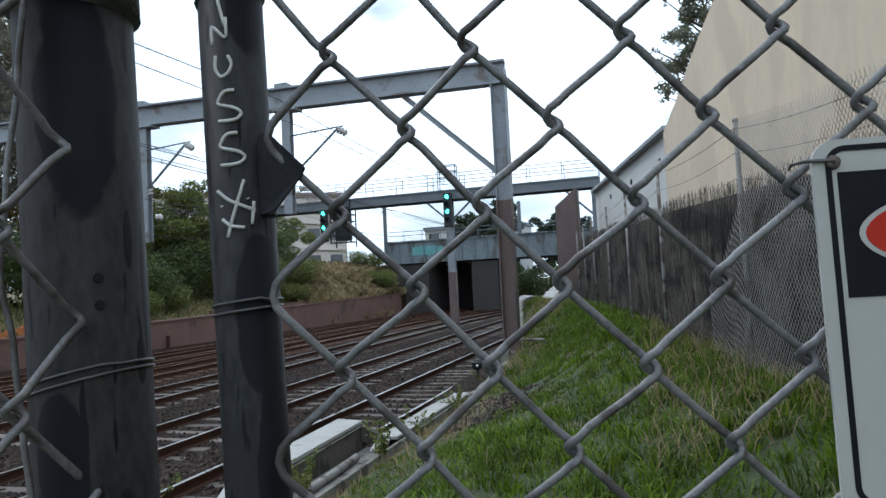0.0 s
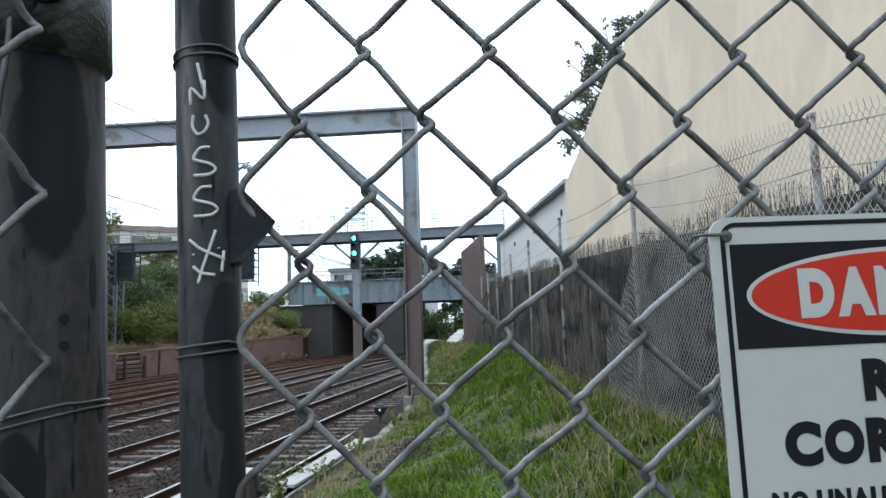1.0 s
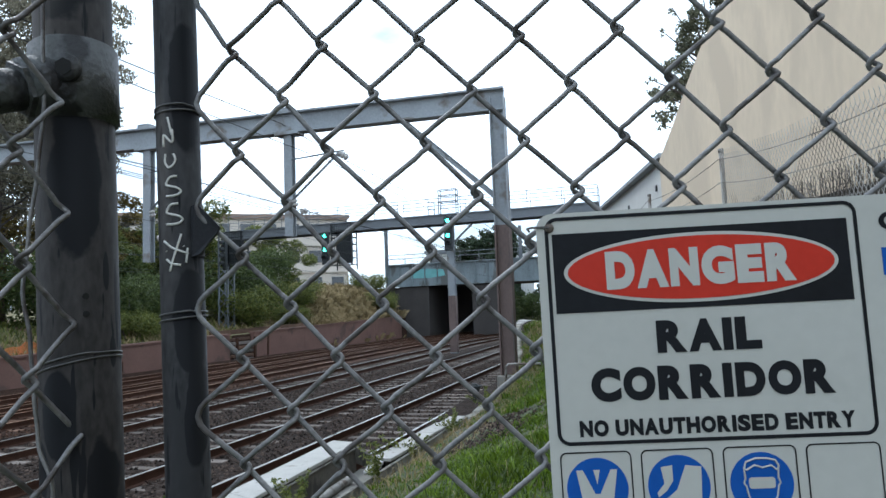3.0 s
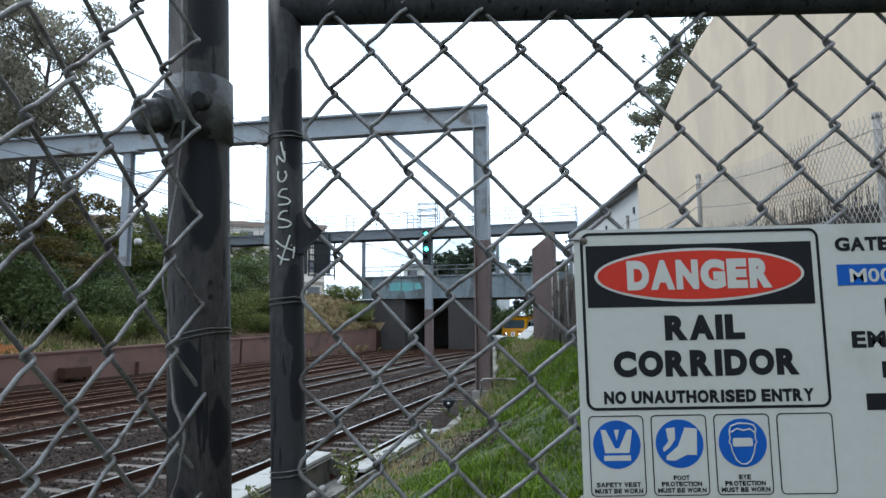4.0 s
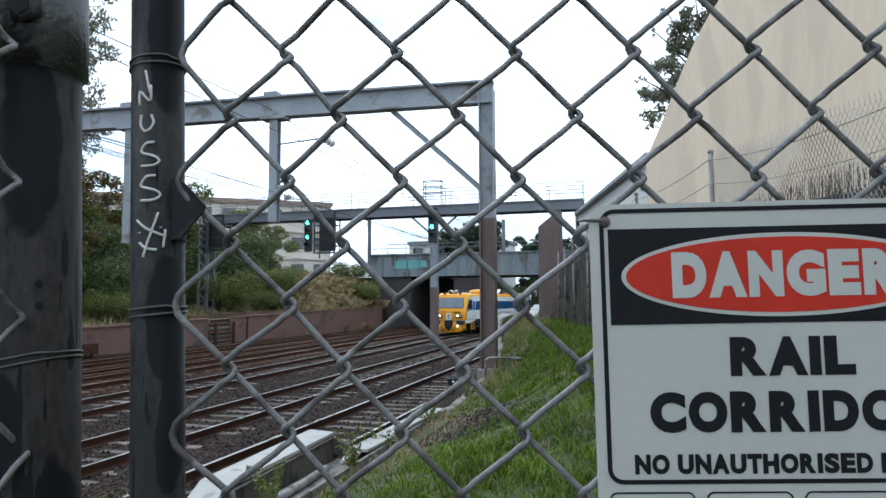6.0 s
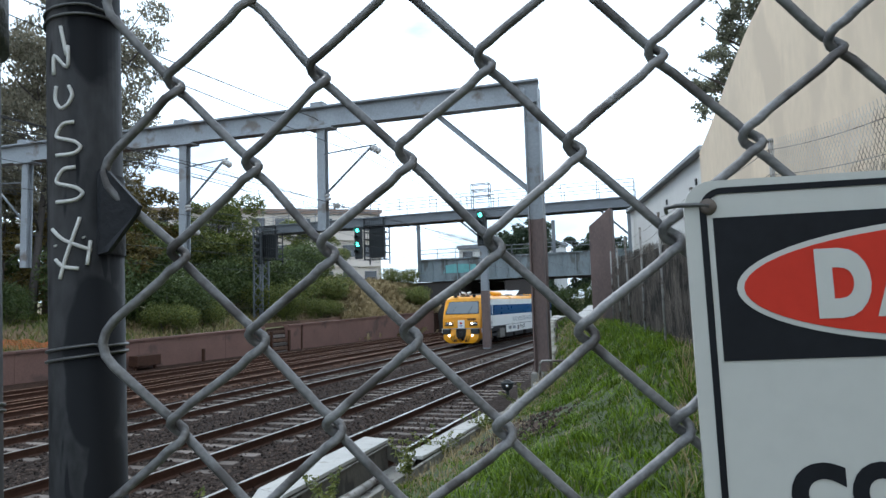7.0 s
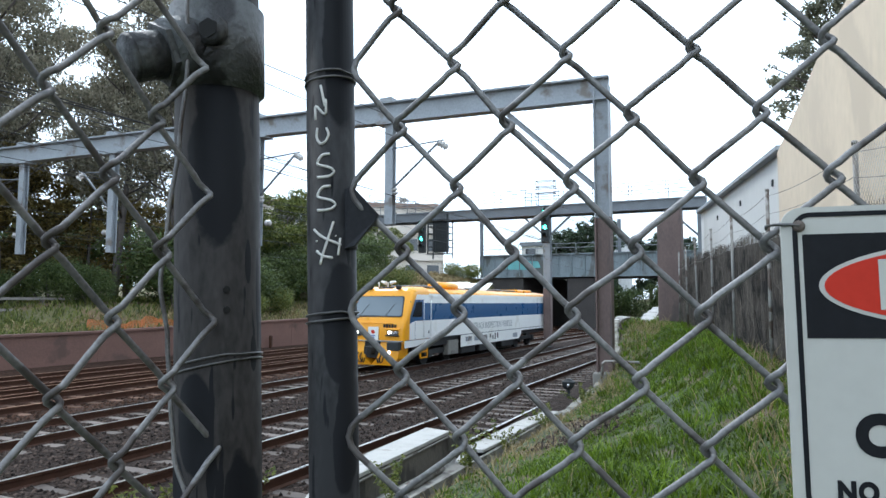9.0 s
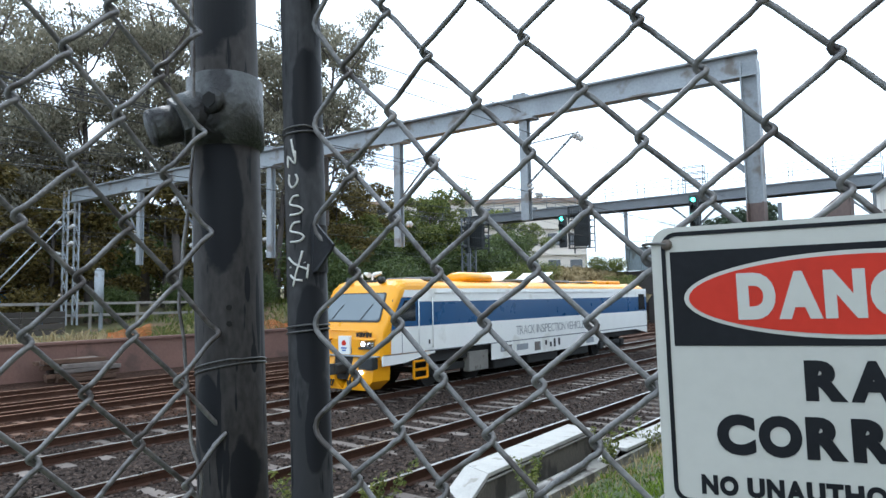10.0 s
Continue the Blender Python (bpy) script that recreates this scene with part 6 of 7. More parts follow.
    for x in (-0.75, 0.0, 0.75):
        rod(bm, (x, -0.02, 1.70), (x, 0.06, 1.70), 0.012, 6)
    part("grab_rail", bm, M_YEL, cab)
    bm = bmesh.new()
    box(bm, (0, 0.02, 1.165), (0.46, 0.06, 0.18), bevel=0.02)
    part("nose_vent", bm, M_BLACK, cab)
    bm = bmesh.new()
    plate(bm, round_rect(-0.21, 0.21, 1.08, 1.56, 0.03), -0.07, 0.02)
    part("crest_plate", bm, M_TWHITE, cab, "white square plate")
    bm = bmesh.new()
    plate(bm, [(0.09, 1.36), (0.05, 1.43), (0.0, 1.45), (-0.06, 1.42), (-0.09, 1.35), (-0.04, 1.31), (0.05, 1.31)], -0.076, -0.071)
    part("crest_mark", bm, M_SIGN_R, cab)
    for z, w in ((1.24, 0.2), (1.18, 0.14)):
        bm = bmesh.new()
        box(bm, (0, -0.074, z), (w, 0.006, 0.035))
        part("crest_mark", bm, M_SIGN_B, cab)
    for k in range(5):
        bm = bmesh.new()
        box(bm, (0.44 + 0.115 * k, 0.012, 1.595), (0.075, 0.05, 0.13 if k % 2 else 0.11))
        part("number_bar", bm, M_UNDER, cab)
    # pilot: a yellow apron cut out for the coupler
    for e in (-1, 1):
        pr = [[(0.34 * e, -0.06, 1.02), (1.16 * e, -0.04, 1.02), (1.22 * e, 0.42, 1.02), (0.34 * e, 0.42, 1.02)], [(0.34 * e, -0.17, 0.66), (1.14 * e, -0.16, 0.66), (1.2 * e, 0.42, 0.66), (0.34 * e, 0.42, 0.66)],
              [(0.24 * e, -0.18, 0.42), (1.12 * e, -0.17, 0.42), (1.18 * e, 0.42, 0.42), (0.24 * e, 0.42, 0.42)], [(0.0, -0.15, 0.17), (0.80 * e, -0.13, 0.17), (0.9 * e, 0.35, 0.17), (0.0, 0.35, 0.17)]]
        skin("pilot", pr, M_YEL, cab, "yellow pilot plate")
    bm = bmesh.new()
    box(bm, (0, 0.12, 0.72), (0.66, 0.4, 0.6))
    part("coupler_pocket", bm, M_UNDER, cab)
    bm = bmesh.new()
    box(bm, (0, -0.26, 0.72), (0.26, 0.44, 0.28), bevel=0.05)
    rod(bm, (0, -0.5, 0.58), (0, -0.5, 0.86), 0.09, 12)
    part("coupler", bm, M_UNDER, cab)
    for x in (-0.56, -0.42, 0.42, 0.56):
        v2, f2 = tube_data([(x, -0.17, 0.6), (x * 1.02, -0.27, 0.48), (x * 0.9, -0.26, 0.3), (x * 0.72, -0.22, 0.26), (x * 0.62, -0.2, 0.42)], 0.024, 6)
        raw("brake_hose", v2, f2, M_UNDER, cab, "", True)
    bm = bmesh.new()
    rod(bm, (-0.1, 1.2, 3.06), (-0.1, 1.2, 3.3), 0.025, 8)
    part("aerial", bm, M_BLACK, cab, "short black roof aerial")
    bm = bmesh.new()
    box(bm, (0, 0.92, 3.0), (0.7, 0.16, 0.1), bevel=0.03)
    part("lamp_fairing", bm, M_UNDER, cab)
    for e in (-1, 1):
        bm = bmesh.new()
        rod(bm, (0.10 * e, 1.02, 3.2), (0.32 * e, 1.08, 3.26), 0.075, 12, 0.04)
        part("roof_camera", bm, M_TWHITE, cab, "white roof camera")
        bm = bmesh.new()
        rod(bm, (-0.25 + 0.2 * e, 1.1, 3.05), (-0.25 + 0.2 * e, 1.1, 3.24), 0.03, 8)
        part("camera_mount", bm, M_TWHITE, cab, "white camera mount")
    # rear end and roof gear
    bm = bmesh.new()
    box(bm, (0, L + 0.02, 1.85), (2.4, 0.08, 1.7), bevel=0.03)
    part("end_wall", bm, M_TWHITE, v)
    ends = ((4.55, 0.25), (4.62, 0.42), (4.8, 0.5), (6.0, 0.5), (6.15, 0.42), (6.22, 0.25))
    rings = [[(0.3 + 0.5 * math.cos(radians(a)) * k * 2, y, 3.16 + 0.2 * math.sin(radians(a)) * k * 2) for a in range(0, 360, 30)] for y, k in ends]
    skin("roof_unit", rings, M_YEL, v, "rounded yellow roof tank", True)
    for y, w, t in ((6.85, 0.75, 24), (9.7, 1.0, 22)):
        bm = bmesh.new()
        box(bm, (0.2, 0, 0), (1.3, w, 0.04), pose(0, y, 3.24, t, 0, 0))
        part("roof_panel", bm, M_TWHITE, v, "white tilted roof panel")
    for y, w, h in ((2.6, 0.6, 0.1), (3.3, 0.5, 0.08), (8.1, 0.9, 0.09), (11.2, 0.8, 0.08), (13.2, 1.2, 0.07)):
        bm = bmesh.new()
        box(bm, (0.1, y, 3.05 + h / 2), (1.4, w, h), bevel=0.02)
        part("roof_hatch", bm, M_STEEL_D, v)
    bm = bmesh.new()
    box(bm, (0, 15.5, 3.09), (1.6, 2.5, 0.16), bevel=0.05)
    part("roof_unit", bm, M_YEL, v, "low yellow roof box")
    bm = bmesh.new()
    box(bm, (0, L / 2 + 0.3, 0.9), (2.3, L - 1.4, 0.34))
    part("underframe", bm, M_UNDER, v)
    for y, w, h in ((6.2, 1.6, 0.5), (8.6, 2.2, 0.52), (11.4, 1.8, 0.5)):
        bm = bmesh.new()
        box(bm, (0, y, 0.48), (2.4, w, h), bevel=0.04)
        part("equipment_case", bm, M_UNDER, v)
    for yc in (3.6, 14.9):
        bm = bmesh.new()
        for e in (-1, 1):
            box(bm, (e * 0.98, yc, 0.5), (0.12, 2.9, 0.22), bevel=0.03)
            for d in (-1.1, 1.1):
                box(bm, (e * 1.04, yc + d, 0.44), (0.16, 0.34, 0.32), bevel=0.04)
        part("bogie_frame", bm, M_UNDER, v)
        for d in (-1.1, 1.1):
            bm = bmesh.new()
            for e in (-1, 1):
                rod(bm, (e * 0.69, 0, 0), (e * 0.82, 0, 0), 0.43, 28)
                rod(bm, (e * 0.66, 0, 0), (e * 0.69, 0, 0), 0.46, 28)
            rod(bm, (-0.8, 0, 0), (0.8, 0, 0), 0.08, 10)
            w = part("wheelset", bm, M_UNDER, v)
            w.matrix_basis = pose(0, yc + d, 0.43)
            WHEELS.append((w, yc + d))
    return v


VEHICLE = build_vehicle()
SPEED = 8.75


# ---- plants ----
def leaf_cloud(blobs, count, size, rnd, flat=0.6, shell=0.55):
    """Verts and faces of many small leaves round the blobs (centre, radii)."""
    tot = sum(r[0] * r[1] * r[2] for _, r in blobs)
    v, f = [], []
    for c, r in blobs:
        k = max(8, int(count * r[0] * r[1] * r[2] / tot))
        d = rnd.normal(size=(k, 3))
        d /= np.linalg.norm(d, axis=1)[:, None]
        rad = (shell + (1 - shell) * rnd.random(k) ** 0.7) * (0.8 + 0.35 * rnd.random(k))
        p = np.array(c) + d * rad[:, None] * np.array(r)
        a = rnd.normal(size=(k, 3))
        a[:, 2] *= flat
        a /= np.linalg.norm(a, axis=1)[:, None]
        b = np.cross(a, rnd.normal(size=(k, 3)))
        b /= np.linalg.norm(b, axis=1)[:, None] + 1e-9
        s = size * (0.6 + 0.8 * rnd.random(k))[:, None]
        base = len(v)
        q = np.stack([p - a * s, p + b * s * 0.42, p + a * s, p - b * s * 0.42], 1).reshape(-1, 3)
        v += q.tolist()
        f += [(base + 4 * i, base + 4 * i + 1, base + 4 * i + 2, base + 4 * i + 3) for i in range(k)]
    return v, f


def build_tree(name, h, crown, lean, leaves, leaf_size, mat, seed, label, m, trunk_r=0.22, forks=4, bare=0.35, droop=0.6):
    """A tapered trunk with forked limbs, and clumps of small leaves at the limbs' ends."""
    rnd = np.random.default_rng(seed)
    t = thing(name, m, label, "tree", "trees")
    v, f, tips = [], [], []
    def add(pts, radii, seg):
        pv, pf = tube_data(pts, radii, seg)
        f.extend(tuple(i + len(v) for i in q) for q in pf)
        v.extend(pv)
    top = Vector((lean, lean * 0.4, h * 0.82))
    trunk = [Vector((0, 0, -0.3)).lerp(top, i / 6) + Vector((0.15 * math.sin(i * 1.7 + seed), 0.15 * math.cos(i * 1.3 + seed), 0)) * (i / 6) for i in range(7)]
    add(trunk, [trunk_r * (1 - 0.8 * i / 6) for i in range(7)], 8)
    n = forks * 4
    for k in range(n):
        z = bare + (0.98 - bare) * k / (n - 1)
        st = trunk[0].lerp(trunk[-1], z)
        a = k * 2.4 + seed
        reach = crown * (1.05 - 0.55 * abs(z - 0.55) * 1.6) * (0.6 + 0.5 * rnd.random())
        e = st + Vector((reach * math.cos(a), reach * math.sin(a), h * (0.08 + 0.12 * rnd.random())))
        mid = st.lerp(e, 0.5) + Vector((0, 0, -0.02 * h))
        add([st, mid, e], [trunk_r * 0.32 * (1 - 0.6 * z), trunk_r * 0.2, trunk_r * 0.07], 5)
        tips += [e, st.lerp(e, 0.65) + Vector((0, 0, 0.3))]
    raw("trunk", v, f, M_BARK, t, "", True)
    blobs = []
    for e in tips + [top]:
        for _ in range(2):
            r = crown * (0.16 + 0.16 * rnd.random())
            blobs.append(((e.x + rnd.normal() * crown * 0.12, e.y + rnd.normal() * crown * 0.12, e.z + rnd.normal() * crown * 0.1), (r, r, r * 0.7)))
    lv, lf = leaf_cloud(blobs, leaves, leaf_size, rnd, droop)
    raw("crown", lv, lf, mat, t)
    return t


def build_bush(name, size, leaves, leaf_size, mat, seed, label, m, blobs_n=9):
    rnd = np.random.default_rng(seed)
    t = thing(name, m, label, "bush", "bushes")
    w, d, h = size
    blobs, v, f = [], [], []
    for k in range(blobs_n):
        r = 0.26 + 0.16 * rnd.random()
        c = (w * 0.4 * rnd.uniform(-1, 1), d * 0.4 * rnd.uniform(-1, 1), h * (0.25 + 0.55 * rnd.random()))
        blobs.append((c, (w * r, d * r, h * r)))
        pv, pf = tube_data([(c[0] * 0.3, c[1] * 0.3, -0.1), (c[0] * 0.8, c[1] * 0.8, c[2] * 0.6), c], [0.05, 0.035, 0.015], 4)
        f.extend(tuple(i + len(v) for i in q) for q in pf)
        v.extend(pv)
    raw("stem", v, f, M_BARK, t)
    lv, lf = leaf_cloud(blobs, leaves, leaf_size, rnd, 0.8, 0.4)
    raw("leaves", lv, lf, mat, t)
    return t


def at(o, s, turn=0.0, scale=1.0):
    return TF @ pose(o, s, ground_z(o, s), 0, 0, turn) @ Matrix.Scale(scale, 4)


gum = build_tree("gum_tree", 19.0, 3.7, 0.9, 21000, 0.12, M_GUM, 3, "tall grey-green gum tree with a sparse crown behind the tracks", at(-22, 17), 0.26, 6, 0.3, 1.9)
gum2 = build_tree("gum_tree", 21.0, 3.6, -0.8, 20000, 0.12, M_GUM, 8, "tall grey-green gum tree with a sparse crown behind the tracks", at(-25, 12, 40), 0.3, 6, 0.33, 1.9)
for k, (o, s, turn, sc) in enumerate(((-28, 8, 70, 1.0), (-27, 2.5, 200, 1.0), (-31, 13, 130, 1.05), (-27, 22, 290, 0.98), (-35, 6, 20, 1.05), (-33, -3, 260, 1.0), (-33, 19, 75, 1.0), (-42, 0, 310, 1.1), (-18.3, 17.6, 180, 0.95), (-30, -9, 100, 1.0))):
    copy_thing(gum if k % 2 else gum2, at(o, s, turn)).scale = (sc,) * 3
olive = build_tree("understorey_tree", 9.5, 3.3, 0.4, 12500, 0.14, M_OLIVE, 17, "dense olive-brown tree under the gums", at(-27, 12), 0.16, 4, 0.12)
for o, s, turn, sc in ((-29, 6, 60, 1.15), (-25.5, 1, 150, 1.05), (-30, -4, 220, 1.35), (-36, 1, 20, 1.4), (-34, 9, 300, 1.05), (-24.5, 17, 100, 0.9), (-37, -9, 0, 1.1), (-31, 17, 250, 1.0), (-27.5, -10, 190, 0.9), (-22, 24.5, 40, 0.95), (-18.2, 19, 270, 0.75)):
    copy_thing(olive, at(o, s, turn)).scale = (sc,) * 3
bush = build_bush("bush", (5.5, 4.0, 4.2), 9500, 0.115, M_BUSH, 11, "dense dark green bush on the bank above the wall", at(-17, 17))
bush2 = build_bush("bush", (4.0, 3.4, 2.6), 9500, 0.085, M_BUSHY, 12, "yellow-green bush on the bank above the wall", at(-14.6, 30))
for o, s, turn, sc in ((-19, 22, 60, 1.15), (-17.5, 27, 140, 0.9), (-22, 13, 220, 0.6), (-18.6, 13, 20, 0.5), (-21, 31, 90, 1.35), (-25, 8, 300, 0.5), (-24, 36, 50, 1.5), (-24, 11.5, 120, 0.45), (-25, 3, 250, 0.4), (-25.5, -2, 10, 0.4), (-24, -7, 90, 0.8), (-16.6, 33.5, 75, 1.0), (-18, 38.5, 160, 0.85), (-15.2, 20, 230, 0.8), (-26, 44, 20, 1.5), (8, 74, 40, 1.2), (13, 76, 140, 1.3), (18, 73, 200, 1.3), (3, 79, 300, 1.2), (23, 76, 90, 1.4), (-2, 77, 10, 1.1),
                       (-41, -8, 15, 2.1), (-43, 2, 130, 2.2), (-42, 11, 230, 2.1), (-44, 20, 320, 2.2), (-40, 29, 80, 2.0), (-39, -18, 190, 2.0)):
    copy_thing(bush, at(o, s, turn)).scale = (sc,) * 3
for o, s, turn, sc in ((-14.6, 22, 40, 0.6), (-11.4, 47.5, 20, 0.7), (-13.5, 50.5, 200, 0.8), (-12.9, 33.5, 100, 0.6), (-14.3, 36.5, 10, 0.85), (-13.4, 29.5, 170, 0.7), (-13.8, 18.5, 60, 0.6)):
    copy_thing(bush2, at(o, s, turn)).scale = (sc,) * 3
mid = build_tree("broadleaf_tree", 8.5, 3.4, 0.3, 19000, 0.12, M_BUSHY, 21, "rounded olive-green tree behind the retaining wall", at(-19.6, 30), 0.22, 4, 0.2)
for o, s, turn, sc in ((-20.5, 23, 90, 0.75), (-20.8, 44.5, 150, 0.82), (-24.5, 33, 200, 0.8), (-25, 27, 30, 0.8)):
    copy_thing(mid, at(o, s, turn)).scale = (sc,) * 3
con = build_tree("conifer", 13, 3.6, 0.2, 11000, 0.26, M_DARKLEAF, 31, "dark conifer far beyond the bridge", TF @ pose(-6, 78, 0), 0.3, 5, 0.25)
for o, s, turn, sc in ((-11, 84, 50, 0.95), (4, 82, 120, 0.8), (8.5, 76, 200, 0.72), (-1, 92, 250, 0.9), (13, 88, 20, 0.8)):
    copy_thing(con, TF @ pose(o, s, 0, 0, 0, turn)).scale = (sc,) * 3


def build_street_tree():
    """A feathery tree behind the warehouse, leaning out past its parapet."""
    rnd = np.random.default_rng(41)
    t = thing("street_tree", pose(7.7, 19.5, 0), "grey-green feathery tree leaning out behind the beige building", "tree", "trees")
    v, f = [], []

    def add(pts, radii):
        pv, pf = tube_data(pts, radii, 6)
        f.extend(tuple(i + len(v) for i in q) for q in pf)
        v.extend(pv)
    trunk = [Vector(p) for p in ((0, 0, -0.2), (0.1, 0, 3), (-0.1, 0.1, 6), (-0.5, 0, 8.5), (-0.3, 0, 10.6))]
    add(trunk, [0.2, 0.17, 0.13, 0.08, 0.03])
    blobs = []
    for dx, z, r in ((-2.0, 7.05, 0.42), (-2.2, 7.7, 0.4), (-1.75, 7.9, 0.5), (-1.35, 7.4, 0.6), (-1.75, 8.6, 0.42), (-1.3, 8.5, 0.6), (-1.5, 9.3, 0.45), (-1.0, 9.2, 0.6), (-1.2, 10.0, 0.42), (-0.7, 9.9, 0.55),
                     (-0.3, 10.4, 0.5), (0.2, 10.9, 0.5), (0.6, 11.2, 0.4), (-0.6, 8.2, 0.7), (0.2, 9.4, 0.8), (0.8, 10.1, 0.7), (-2.45, 8.15, 0.16), (-2.25, 6.7, 0.2), (-1.95, 9.7, 0.16), (-1.6, 10.5, 0.16), (-0.75, 10.9, 0.2)):
        tip = Vector((dx, 0.6 * rnd.normal() * 0.5, z))
        st = trunk[2].lerp(trunk[3], min(1, max(0, (z - 6.6) / 3.0)))
        add([st, st.lerp(tip, 0.6) + Vector((0, 0, -0.1)), tip], [0.05, 0.03, 0.012])
        for _ in range(3):
            q = tip + Vector((rnd.normal(), rnd.normal(), rnd.normal())) * r * 0.45
            blobs.append((tuple(q), (r * 0.6, r * 0.6, r * 0.45)))
    raw("trunk", v, f, M_BARK, t, "", True)
    lv, lf = leaf_cloud(blobs, 15000, 0.062, rnd, 0.9, 0.2)
    raw("crown", lv, lf, M_GREYLEAF, t)


build_street_tree()


def build_hummock():
    """Dry grass on the mound in front of the bridge."""
    rnd = np.random.default_rng(51)
    v, f = [], []
    for i in range(16000):
        if i % 40 == 0:
            cs = 34.5 + 17 * rnd.random()
            co = wall_off(cs) - 0.3 - 5.2 * rnd.random() ** 1.3
            big = 0.5 + 0.9 * rnd.random()
        a, rr = rnd.random() * 6.283, 0.5 * rnd.random() ** 0.7
        s, o = cs + rr * math.sin(a), co + rr * math.cos(a)
        z = ground_z(o, s)
        h = big * (0.35 + 0.4 * rnd.random())
        l = big * (0.15 + 0.5 * rnd.random())
        dx, dy = 0.04 * math.sin(a), 0.04 * math.cos(a)
        b = len(v)
        v += [(o - dx, s - dy, z - 0.1), (o + dx, s + dy, z - 0.1), (o + dx + 0.5 * l * math.cos(a), s + dy + 0.5 * l * math.sin(a), z + 0.8 * h), (o + l * math.cos(a), s + l * math.sin(a), z + h * (0.8 - 0.3 * rnd.random()))]
        f.append((b, b + 1, b + 2, b + 3))
    ob = raw("dry_grass", v, f, M_STRAW, None, "", False, TF)
    tagged(ob, "mound of straw-coloured dry grass", "grass", kind="stuff")


build_hummock()


def grass_patch(name, count, o0, o1, s0, s1, hmin, hmax, width, mat, seed, label, power=1.0, patchy=0.0, bare=False, tuft=1):
    rnd = np.random.default_rng(seed)
    v, f = [], []
    for i in range(count):
        if i % tuft == 0:
            co, cs = o0 + (o1 - o0) * rnd.random(), s0 + (s1 - s0) * rnd.random() ** power
            big = 0.6 + 0.8 * rnd.random()
        ra, rr = rnd.random() * 6.283, (0.0 if tuft == 1 else 0.1 * rnd.random() ** 0.6)
        o, s = co + rr * math.cos(ra), cs + rr * math.sin(ra)
        dens = noise.noise((o * 0.8, s * 0.8, 7.0))
        if bare and math.hypot((o - 10.45) / 0.75, (s + 0.7) / 1.5) < 0.95 + 0.5 * noise.noise((o * 3, s * 3, 2.0)) and rnd.random() < 0.97:
            continue
        if patchy and dens < -0.35 + patchy * rnd.random():
            continue
        z = ground_z(o, s) - 0.01
        h = big * (hmin + (hmax - hmin) * rnd.random()) * max(0.25, 1 + 0.45 * noise.noise((o * 1.3, s * 1.3, 1.0)) + 0.8 * noise.noise((o * 4.5, s * 4.5, 5.0)))
        if o < 10.4 and o > 9 and s < 3:
            h *= 0.5
        if bare and math.hypot((o - 10.7) / 1.2, (s + 1.6) / 2.2) < 1:
            h *= 0.55
        a = rnd.random() * 6.283
        w = width * (0.6 + 0.8 * rnd.random())
        dx, dy = w * math.cos(a), w * math.sin(a)
        l = h * (0.35 + 0.75 * rnd.random())
        b2 = ra + 1.6 * (rnd.random() - 0.5)
        lx, ly = l * math.cos(b2), l * math.sin(b2)
        b = len(v)
        v += [(o - dx, s - dy, z), (o + dx, s + dy, z), (o + dx * 0.7 + lx * 0.35, s + dy * 0.7 + ly * 0.35, z + h * 0.62), (o - dx * 0.7 + lx * 0.35, s - dy * 0.7 + ly * 0.35, z + h * 0.62), (o + lx, s + ly, z + h * (0.95 - 0.3 * rnd.random()))]
        f += [(b, b + 1, b + 2, b + 3), (b + 3, b + 2, b + 4)]
    ob = raw(name, v, f, mat, None, "", False, TF)
    return tagged(ob, label, "grass", kind="stuff")


grass_patch("grass", 73000, 9.8, 14.4, -9.5, 6, 0.04, 0.165, 0.007, M_BLADE, 61, "lush bright green grass on the bank", 0.9, bare=True, tuft=16)
grass_patch("grass", 42000, 9.1, 14.2, 6, 30, 0.05, 0.15, 0.011, M_BLADE, 62, "lush bright green grass on the bank", 1.2, tuft=12)
grass_patch("dry_grass", 5500, 12.7, 14.1, -6, 16, 0.1, 0.3, 0.005, M_STRAW, 67, "dead brown grass along the foot of the fence", 1.0)
grass_patch("dry_grass", 3500, 9.4, 10.4, -6, 12, 0.1, 0.28, 0.005, M_STRAW, 63, "dead straw along the edge of the grass", 1.0)
grass_patch("dry_grass", 1600, 9.9, 14.2, -8, 10, 0.05, 0.2, 0.004, M_STRAW, 66, "dead blades lying among the green grass", 0.9, bare=True)
grass_patch("grass", 6000, -24, -12.3, 8, 30, 0.15, 0.4, 0.03, M_BUSHY, 64, "rough yellow-green grass behind the wall", 1.0)
grass_patch("grass", 7000, -18, -11.9, 3.4, 8.6, 0.1, 0.3, 0.02, M_BUSHY, 68, "bright yellow-green grass along the top of the wall", 1.0)
grass_patch("dry_grass", 6000, -16, -12.2, -14, 46, 0.15, 0.45, 0.03, M_STRAW, 65, "dry grass along the top of the wall", 1.0)


